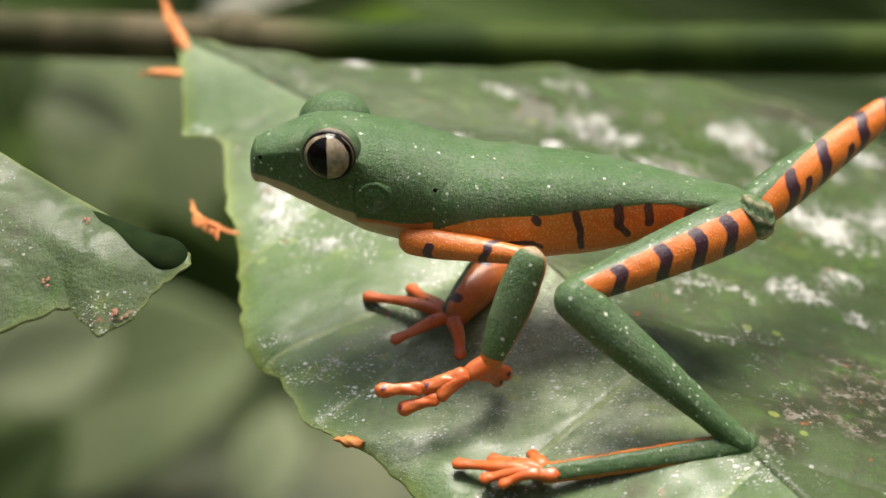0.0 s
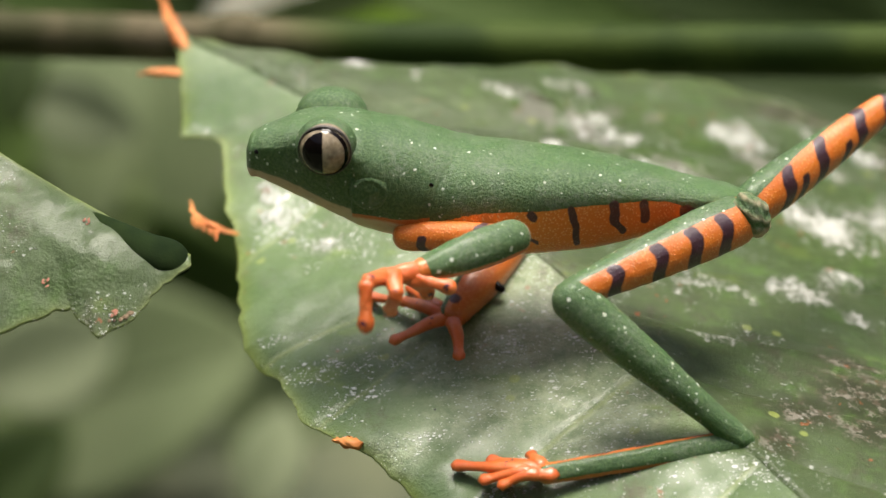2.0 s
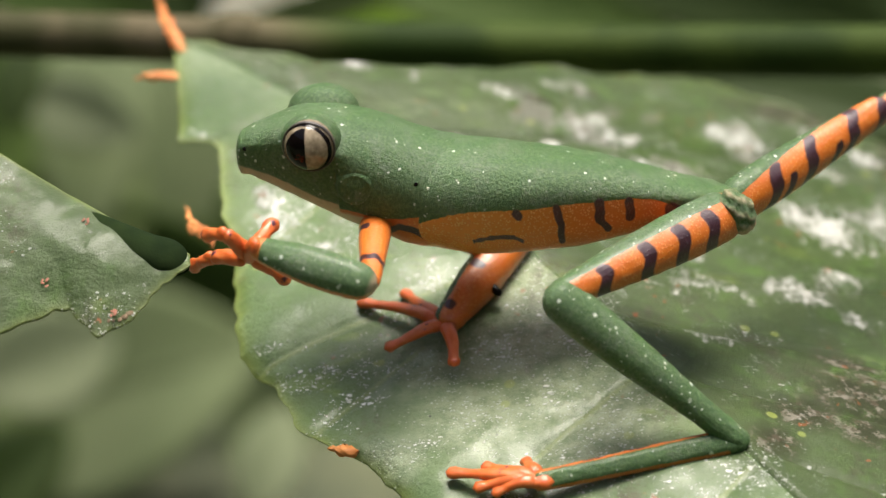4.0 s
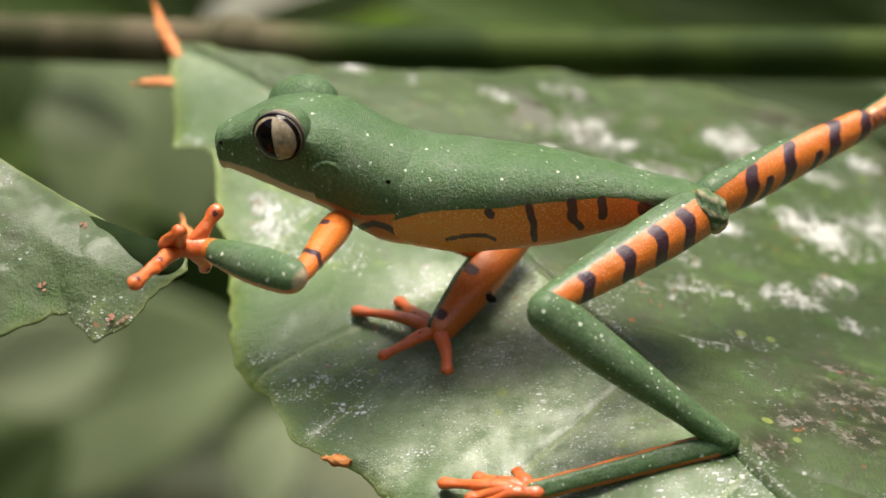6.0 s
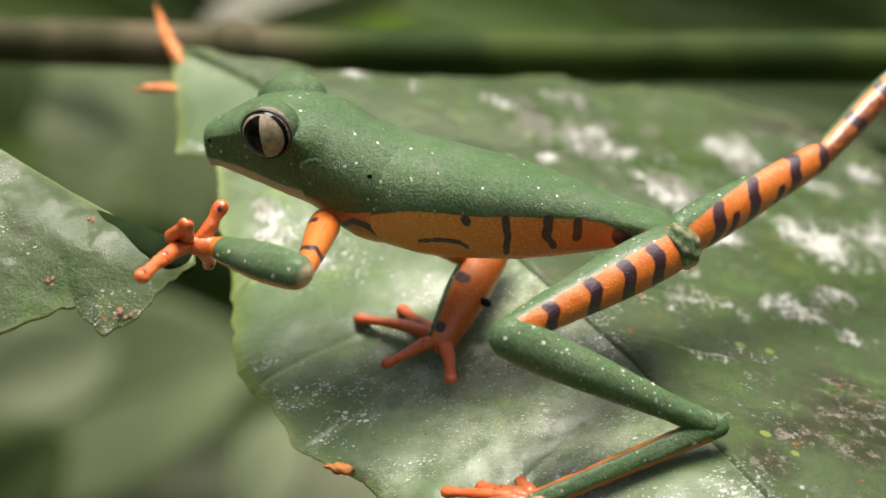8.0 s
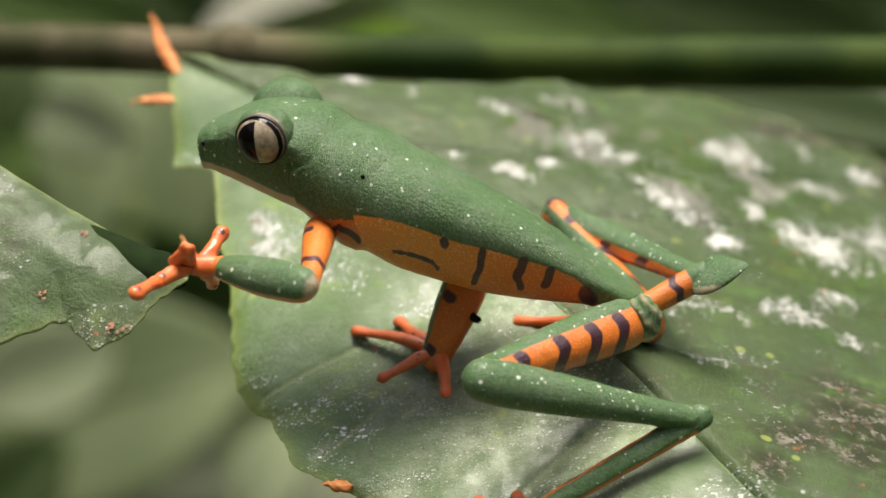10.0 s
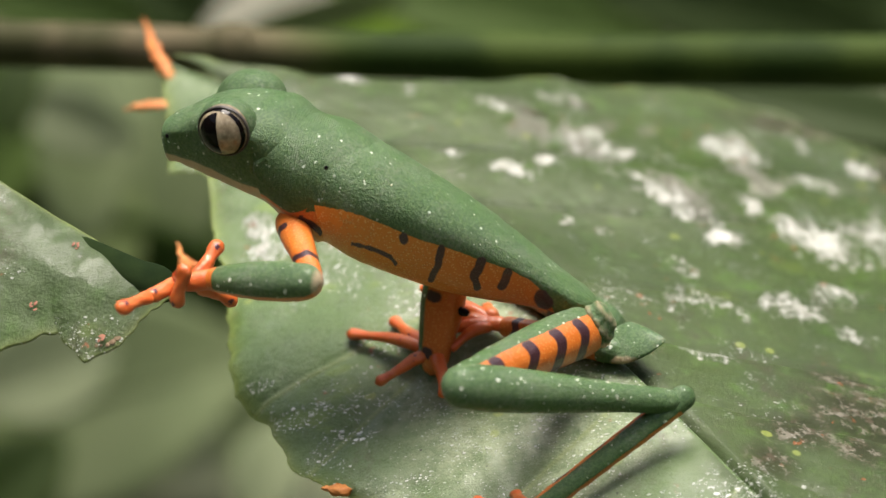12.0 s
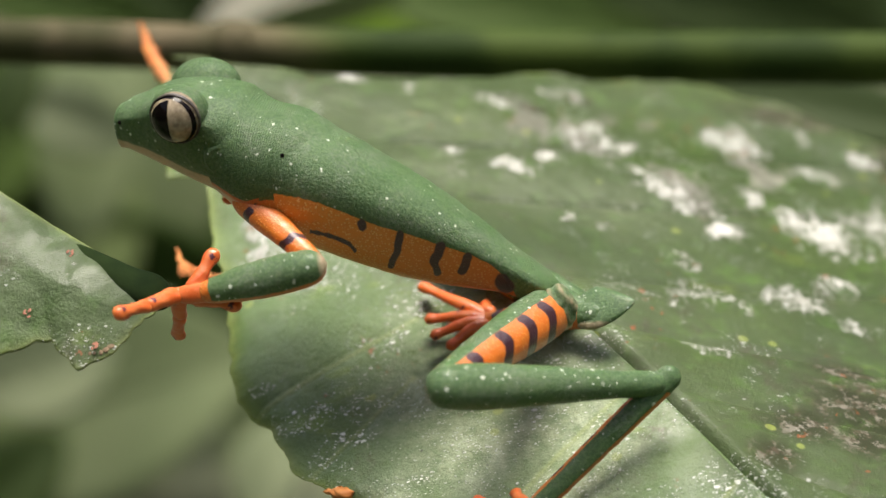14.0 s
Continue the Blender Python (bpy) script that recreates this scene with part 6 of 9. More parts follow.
    on_frog(near_arm, [
        (0, limb((-3.2, -2.4, 1.9), (8.6, -7.8, 2.0), (0.00, -0.85, 0.58))),
        (0.5, limb((-3.3, -2.3, 2.0), (8.7, -7.4, 2.5), (0.00, -0.85, 0.58))),
        (1, limb((-3.4, -2.3, 2.1), (8.4, -7.4, 3.2), (0.00, -0.85, 0.58))),
        (1.5, limb((-3.6, -2.2, 2.2), (8.0, -7.7, 4.1), (0.00, -0.85, 0.58))),
        (1.75, limb((-3.6, -2.2, 2.3), (8.3, -7.1, 4.1), (0.00, -0.85, 0.58))),
        (2, limb((-3.8, -2.2, 2.3), (7.5, -8.0, 4.5), (0.00, -0.85, 0.58))),
        (2.25, limb((-4.1, -2.1, 2.5), (6.4, -9.3, 3.1), (0.00, -0.85, 0.58))),
        (2.5, limb((-4.6, -1.9, 2.8), (0.9, -13.2, 0.7), (0.00, -0.85, 0.58))),
        (2.75, limb((-4.8, -1.8, 2.9), (-0.2, -13.4, 0.6), (0.00, -0.85, 0.58))),
        (3, limb((-4.9, -1.7, 3.0), (-1.9, -13.8, 0.9), (0.00, -0.85, 0.58))),
        (3.5, limb((-5.6, -1.7, 3.2), (-4.7, -14.1, 0.8), (0.00, -0.85, 0.58))),
        (4, limb((-6.7, -1.6, 3.3), (-6.8, -14.2, 1.6), (0.00, -0.85, 0.58))),
        (4.5, limb((-7.8, -1.6, 3.5), (-8.9, -14.2, 2.3), (0.00, -0.85, 0.58))),
        (5, limb((-8.9, -1.5, 3.7), (-10.8, -14.0, 2.9), (0.00, -0.85, 0.58))),
        (5.5, limb((-9.7, -1.5, 3.8), (-12.9, -13.8, 2.6), (0.00, -0.85, 0.58))),
        (5.75, limb((-10.0, -1.6, 3.8), (-13.3, -13.8, 2.4), (0.00, -0.85, 0.58))),
        (6, limb((-10.3, -1.6, 3.7), (-13.6, -13.8, 2.4), (0.00, -0.85, 0.58))),
        (6.5, limb((-10.6, -1.5, 3.9), (-14.0, -13.7, 2.1), (0.00, -0.85, 0.58))),
        (7, limb((-11.0, -1.5, 4.1), (-13.9, -13.7, 2.3), (0.00, -0.85, 0.58))),
        (7.5, limb((-11.3, -1.4, 4.2), (-13.2, -13.9, 3.1), (0.00, -0.85, 0.58))),
        (8, limb((-11.5, -1.3, 4.3), (-13.0, -13.9, 3.3), (0.00, -0.85, 0.58))),
        (8.5, limb((-11.6, -1.3, 4.3), (-12.8, -13.9, 3.2), (0.00, -0.85, 0.58))),
        (9, limb((-11.7, -1.4, 4.2), (-12.6, -14.0, 3.1), (0.00, -0.85, 0.58))),
        (9.5, limb((-11.8, -1.4, 4.1), (-12.5, -14.1, 2.9), (0.00, -0.85, 0.58))),
        (10, limb((-12.0, -1.4, 4.1), (-12.4, -14.1, 2.6), (0.00, -0.85, 0.58))),
        (10.5, limb((-12.2, -1.5, 4.0), (-12.3, -14.1, 2.3), (0.00, -0.85, 0.58))),
        (10.75, limb((-12.5, -1.4, 4.0), (-12.4, -14.0, 2.1), (0.00, -0.85, 0.58))),
        (11, limb((-12.9, -1.4, 4.0), (-12.5, -14.0, 2.0), (0.00, -0.85, 0.58))),
        (11.25, limb((-13.3, -1.4, 4.0), (-12.4, -14.0, 2.0), (0.00, -0.85, 0.58))),
        (11.5, limb((-13.9, -1.4, 4.1), (-12.2, -13.9, 2.2), (0.00, -0.85, 0.58))),
        (11.75, limb((-14.5, -1.4, 4.3), (-12.0, -13.7, 2.4), (0.00, -0.85, 0.58))),
        (12, limb((-15.0, -1.2, 4.6), (-11.8, -13.4, 2.6), (0.00, -0.85, 0.58))),
        (12.25, limb((-15.3, -1.1, 5.0), (-11.7, -13.2, 2.7), (0.00, -0.85, 0.58))),
        (12.5, limb((-15.7, -1.0, 5.4), (-11.7, -12.8, 2.8), (0.00, -0.85, 0.58))),
        (12.75, limb((-16.5, -0.9, 5.8), (-11.7, -12.4, 3.0), (0.00, -0.85, 0.58))),
        (13, limb((-17.3, -0.8, 6.0), (-11.8, -12.0, 3.1), (0.00, -0.85, 0.58))),
        (13.5, limb((-18.4, -0.7, 6.3), (-11.5, -11.0, 3.0), (0.00, -0.85, 0.58))),
        (14, limb((-19.4, -0.7, 6.4), (-11.6, -10.3, 2.9), (0.00, -0.85, 0.58))),
    ])
    on_frog(near_forearm, [
        (0, limb((8.7, -7.7, 2.3), (4.7, -9.0, -8.5), (0.00, -0.85, 0.58))),
        (0.5, limb((8.8, -7.3, 2.7), (3.6, -12.5, -6.3), (0.00, -0.85, 0.58))),
        (1, limb((8.6, -7.2, 3.4), (2.9, -15.1, -3.0), (0.00, -0.85, 0.58))),
        (1.5, limb((8.2, -7.5, 4.2), (0.7, -15.5, 0.1), (0.00, -0.85, 0.58))),
        (1.75, limb((8.4, -7.0, 4.1), (-0.5, -14.4, 2.1), (0.00, -0.85, 0.58))),
        (2, limb((7.7, -7.9, 4.5), (-2.3, -13.8, 2.8), (0.00, -0.85, 0.58))),
        (2.25, limb((6.2, -9.3, 3.1), (-5.6, -11.4, 2.0), (0.00, -0.85, 0.58))),
        (2.5, limb((1.1, -13.2, 0.7), (-10.4, -11.4, -0.6), (0.00, -0.85, 0.58))),
        (2.75, limb((-0.1, -13.4, 0.6), (-11.8, -12.0, 0.7), (0.00, -0.85, 0.58))),
        (3, limb((-1.8, -13.9, 0.9), (-13.0, -10.6, 0.5), (0.00, -0.85, 0.58))),
        (3.5, limb((-4.8, -14.0, 0.8), (-16.2, -11.5, 3.4), (0.00, -0.85, 0.58))),
        (4, limb((-6.9, -14.2, 1.6), (-18.0, -10.5, 4.0), (0.00, -0.85, 0.58))),
        (4.5, limb((-8.9, -14.2, 2.3), (-19.6, -9.4, 4.3), (0.00, -0.85, 0.58))),
        (5, limb((-10.8, -14.1, 2.9), (-21.1, -8.4, 4.4), (0.00, -0.85, 0.58))),
        (5.5, limb((-12.9, -13.8, 2.6), (-22.2, -6.6, 3.5), (0.00, -0.85, 0.58))),
        (5.75, limb((-13.2, -13.8, 2.4), (-22.6, -6.6, 3.2), (0.00, -0.85, 0.58))),
        (6, limb((-13.5, -13.9, 2.4), (-22.9, -6.7, 2.9), (0.00, -0.85, 0.58))),
        (6.5, limb((-13.9, -13.7, 2.1), (-23.2, -6.4, 2.5), (0.00, -0.85, 0.58))),
        (7, limb((-13.9, -13.8, 2.3), (-23.0, -6.3, 2.5), (0.00, -0.85, 0.58))),
        (7.5, limb((-13.2, -13.9, 3.1), (-22.4, -6.6, 3.3), (0.00, -0.85, 0.58))),
        (8, limb((-12.9, -14.0, 3.3), (-22.1, -6.5, 3.4), (0.00, -0.85, 0.58))),
        (8.5, limb((-12.8, -14.0, 3.2), (-22.0, -6.6, 3.3), (0.00, -0.85, 0.58))),
        (9, limb((-12.6, -14.0, 3.1), (-21.9, -6.8, 3.0), (0.00, -0.85, 0.58))),
        (9.5, limb((-12.4, -14.1, 2.9), (-21.8, -6.9, 2.6), (0.00, -0.85, 0.58))),
        (10, limb((-12.3, -14.1, 2.6), (-21.8, -7.1, 2.1), (0.00, -0.85, 0.58))),
        (10.5, limb((-12.3, -14.1, 2.3), (-21.8, -7.2, 1.6), (0.00, -0.85, 0.58))),
        (10.75, limb((-12.3, -14.1, 2.1), (-21.9, -7.2, 1.3), (0.00, -0.85, 0.58))),
        (11, limb((-12.4, -14.0, 2.0), (-22.1, -7.3, 1.1), (0.00, -0.85, 0.58))),
        (11.25, limb((-12.3, -14.0, 2.0), (-22.1, -7.4, 0.9), (0.00, -0.85, 0.58))),
        (11.5, limb((-12.2, -13.9, 2.2), (-22.1, -7.7, 0.8), (0.00, -0.85, 0.58))),
        (11.75, limb((-12.0, -13.7, 2.4), (-22.2, -8.0, 0.9), (0.00, -0.85, 0.58))),
        (12, limb((-11.8, -13.4, 2.6), (-22.3, -8.3, 1.0), (0.00, -0.85, 0.58))),
        (12.25, limb((-11.7, -13.2, 2.7), (-22.4, -8.4, 0.9), (0.00, -0.85, 0.58))),
        (12.5, limb((-11.6, -12.8, 2.8), (-22.5, -8.5, 0.7), (0.00, -0.85, 0.58))),
        (12.75, limb((-11.7, -12.4, 3.0), (-22.6, -8.4, 0.5), (0.00, -0.85, 0.58))),
        (13, limb((-11.7, -12.0, 3.1), (-22.6, -8.4, 0.2), (0.00, -0.85, 0.58))),
        (13.5, limb((-11.5, -11.0, 3.0), (-22.7, -8.9, -0.0), (0.00, -0.85, 0.58))),
        (14, limb((-11.6, -10.3, 2.9), (-22.9, -9.1, -0.4), (0.00, -0.85, 0.58))),
    ])
    grip = [
        (0, limb((4.7, -9.0, -8.5), (2.1, -9.5, -9.9), (-0.07, -0.88, 0.46))),
        (0.5, limb((3.6, -12.5, -6.3), (0.9, -13.3, -7.2), (0.07, -0.85, 0.52))),
        (1, limb((2.9, -15.1, -3.0), (-0.0, -15.4, -3.7), (-0.04, -0.87, 0.49))),
        (1.5, limb((0.7, -15.5, 0.1), (-2.1, -15.8, -0.8), (-0.05, -0.87, 0.49))),
        (1.75, limb((-0.5, -14.4, 2.1), (-3.2, -14.8, 1.0), (-0.07, -0.88, 0.48))),
        (2, limb((-2.3, -13.8, 2.8), (-4.9, -15.3, 2.9), (0.44, -0.71, 0.54))),
        (2.25, limb((-5.6, -11.4, 2.0), (-8.5, -11.6, 1.4), (-0.04, -0.86, 0.50))),
        (2.5, limb((-10.4, -11.4, -0.6), (-13.1, -10.1, -0.3), (-0.32, -0.76, 0.56))),
        (2.75, limb((-11.8, -12.0, 0.7), (-14.3, -10.3, 0.6), (-0.49, -0.67, 0.56))),
        (3, limb((-13.0, -10.6, 0.5), (-15.3, -8.7, 0.5), (-0.51, -0.64, 0.58))),
        (3.5, limb((-16.2, -11.5, 3.4), (-17.1, -9.3, 1.6), (-0.94, -0.34, 0.08))),
        (4, limb((-18.0, -10.5, 4.0), (-19.1, -8.4, 2.2), (-0.89, -0.46, 0.01))),
        (4.5, limb((-19.6, -9.4, 4.3), (-21.1, -7.3, 2.7), (-0.84, -0.55, 0.07))),
        (5, limb((-21.1, -8.4, 4.4), (-23.1, -6.4, 3.3), (-0.75, -0.63, 0.21))),
        (5.5, limb((-22.2, -6.6, 3.5), (-25.1, -5.8, 3.9), (-0.22, -0.92, 0.31))),
        (5.75, limb((-22.6, -6.6, 3.2), (-25.4, -5.5, 3.3), (-0.32, -0.85, 0.41))),
        (6, limb((-22.9, -6.7, 2.9), (-25.9, -6.7, 2.9), (0.00, -0.89, 0.46))),
        (6.5, limb((-23.2, -6.4, 2.5), (-26.2, -5.9, 2.7), (-0.11, -0.87, 0.48))),
        (7, limb((-23.0, -6.3, 2.5), (-26.0, -6.2, 2.7), (0.01, -0.87, 0.49))),
        (7.5, limb((-22.4, -6.6, 3.3), (-25.4, -6.6, 3.3), (0.00, -0.87, 0.49))),
        (8, limb((-22.1, -6.5, 3.4), (-25.1, -6.4, 3.6), (0.01, -0.87, 0.49))),
        (8.5, limb((-22.0, -6.6, 3.3), (-25.0, -6.6, 3.2), (-0.00, -0.87, 0.49))),
        (9, limb((-21.9, -6.8, 3.0), (-24.9, -6.9, 2.9), (-0.01, -0.87, 0.50))),
        (9.5, limb((-21.8, -6.9, 2.6), (-24.8, -6.9, 2.5), (-0.01, -0.87, 0.50))),
        (10, limb((-21.8, -7.1, 2.1), (-24.8, -7.1, 2.1), (-0.00, -0.87, 0.50))),
        (10.5, limb((-21.8, -7.2, 1.6), (-24.8, -7.2, 1.7), (0.00, -0.87, 0.50))),
        (10.75, limb((-21.9, -7.2, 1.3), (-24.9, -7.1, 1.5), (0.01, -0.87, 0.50))),
        (11, limb((-22.1, -7.3, 1.1), (-25.1, -7.2, 1.3), (0.01, -0.87, 0.50))),
        (11.25, limb((-22.1, -7.4, 0.9), (-25.1, -7.4, 1.0), (0.01, -0.87, 0.50))),
        (11.5, limb((-22.1, -7.7, 0.8), (-25.1, -7.7, 0.8), (-0.00, -0.87, 0.50))),
        (11.75, limb((-22.2, -8.0, 0.9), (-25.2, -8.1, 0.6), (-0.02, -0.87, 0.50))),
        (12, limb((-22.3, -8.3, 1.0), (-25.3, -8.5, 0.6), (-0.03, -0.87, 0.49))),
        (12.25, limb((-22.4, -8.4, 0.9), (-25.4, -8.4, 0.4), (-0.08, -0.87, 0.49))),
        (12.5, limb((-22.5, -8.5, 0.7), (-25.4, -8.1, 0.2), (-0.18, -0.86, 0.47))),
        (12.75, limb((-22.6, -8.4, 0.5), (-25.5, -8.0, -0.1), (-0.23, -0.86, 0.46))),
        (13, limb((-22.6, -8.4, 0.2), (-25.5, -8.1, -0.4), (-0.19, -0.86, 0.47))),
        (13.5, limb((-22.7, -8.9, -0.0), (-25.6, -8.3, -0.6), (-0.29, -0.84, 0.46))),
        (14, limb((-22.9, -9.1, -0.4), (-25.7, -8.1, -1.0), (-0.40, -0.80, 0.44))),
    ]
    on_frog(near_hand, grip)
    wrist = dict(grip)

    def on_hand(ob, rows):
        walk(ob, [(t, wrist[t].inverted() @ m) for t, m in rows])

    on_hand(first_toe, [
        (0, limb((2.1, -9.5, -9.9), (-2.0, -9.9, -11.0), (-0.05, -0.87, 0.49))),
        (0.5, limb((0.9, -13.3, -7.2), (-2.6, -15.5, -8.4), (0.27, -0.74, 0.62))),
        (1, limb((-0.0, -15.4, -3.7), (-3.4, -16.2, -6.1), (-0.07, -0.90, 0.43))),
        (1.5, limb((-2.1, -15.8, -0.8), (-4.2, -18.7, -3.3), (0.13, -0.70, 0.70))),
        (1.75, limb((-3.2, -14.8, 1.0), (-5.9, -18.1, 0.3), (0.40, -0.48, 0.78))),
        (2, limb((-4.9, -15.3, 2.9), (-7.1, -18.9, 3.7), (0.67, -0.25, 0.70))),
        (2.25, limb((-8.5, -11.6, 1.4), (-11.5, -14.6, 2.1), (0.61, -0.44, 0.66))),
        (2.5, limb((-13.1, -10.1, -0.3), (-16.5, -7.5, -1.1), (-0.37, -0.21, 0.90))),
        (2.75, limb((-14.3, -10.3, 0.6), (-17.5, -7.5, -0.2), (-0.51, -0.37, 0.78))),
        (3, limb((-15.3, -8.7, 0.5), (-18.2, -5.6, -0.2), (-0.60, -0.41, 0.68))),
        (3.5, limb((-17.1, -9.3, 1.6), (-20.3, -6.5, 0.8), (-0.60, -0.50, 0.62))),
        (4, limb((-19.1, -8.4, 2.2), (-22.5, -5.9, 1.4), (-0.57, -0.58, 0.58))),
        (4.5, limb((-21.1, -7.3, 2.7), (-24.7, -5.2, 1.9), (-0.52, -0.66, 0.55))),
        (5, limb((-23.1, -6.4, 3.3), (-26.9, -4.6, 2.5), (-0.44, -0.72, 0.53))),
        (5.5, limb((-25.1, -5.8, 3.9), (-28.5, -8.3, 4.6), (0.52, -0.52, 0.68))),
        (5.75, limb((-25.4, -5.5, 3.3), (-28.5, -8.4, 3.0), (0.48, -0.58, 0.66))),
        (6, limb((-25.9, -6.7, 2.9), (-27.4, -10.7, 2.6), (0.56, -0.27, 0.79))),
        (6.5, limb((-26.2, -5.9, 2.7), (-27.5, -10.0, 2.4), (0.50, -0.23, 0.83))),
        (7, limb((-26.0, -6.2, 2.7), (-27.5, -10.2, 2.4), (0.47, -0.25, 0.85))),
        (7.5, limb((-25.4, -6.6, 3.3), (-27.1, -10.5, 3.0), (0.46, -0.27, 0.85))),
        (8, limb((-25.1, -6.4, 3.6), (-26.8, -10.4, 3.5), (0.48, -0.24, 0.84))),
        (8.5, limb((-25.0, -6.6, 3.2), (-26.9, -10.5, 3.0), (0.48, -0.28, 0.83))),
        (9, limb((-24.9, -6.9, 2.9), (-26.9, -10.6, 2.6), (0.49, -0.31, 0.82))),
        (9.5, limb((-24.8, -6.9, 2.5), (-27.0, -10.6, 2.2), (0.49, -0.35, 0.80))),
        (10, limb((-24.8, -7.1, 2.1), (-27.1, -10.7, 1.9), (0.51, -0.36, 0.78))),
        (10.5, limb((-24.8, -7.2, 1.7), (-27.2, -10.8, 1.5), (0.52, -0.39, 0.76))),
        (10.75, limb((-24.9, -7.1, 1.5), (-27.3, -10.7, 1.3), (0.53, -0.40, 0.75))),
        (11, limb((-25.1, -7.2, 1.3), (-27.5, -10.8, 1.2), (0.55, -0.38, 0.74))),
        (11.25, limb((-25.1, -7.4, 1.0), (-27.6, -10.8, 0.9), (0.54, -0.41, 0.73))),
        (11.5, limb((-25.1, -7.7, 0.8), (-27.7, -11.1, 0.6), (0.54, -0.44, 0.72))),
        (11.75, limb((-25.2, -8.1, 0.6), (-27.7, -11.5, 0.6), (0.56, -0.42, 0.71))),
        (12, limb((-25.3, -8.5, 0.6), (-27.8, -12.0, 0.6), (0.58, -0.40, 0.71))),
        (12.25, limb((-25.4, -8.4, 0.4), (-27.8, -11.9, 0.5), (0.60, -0.39, 0.70))),
        (12.5, limb((-25.4, -8.1, 0.2), (-27.9, -11.7, 0.4), (0.61, -0.38, 0.70))),
        (12.75, limb((-25.5, -8.0, -0.1), (-27.9, -11.5, 0.1), (0.61, -0.38, 0.69))),
        (13, limb((-25.5, -8.1, -0.4), (-27.9, -11.6, -0.1), (0.62, -0.37, 0.69))),
        (13.5, limb((-25.6, -8.3, -0.6), (-27.9, -11.8, -0.4), (0.63, -0.36, 0.69))),
        (14, limb((-25.7, -8.1, -1.0), (-28.0, -11.7, -0.7), (0.63, -0.35, 0.69))),
    ])
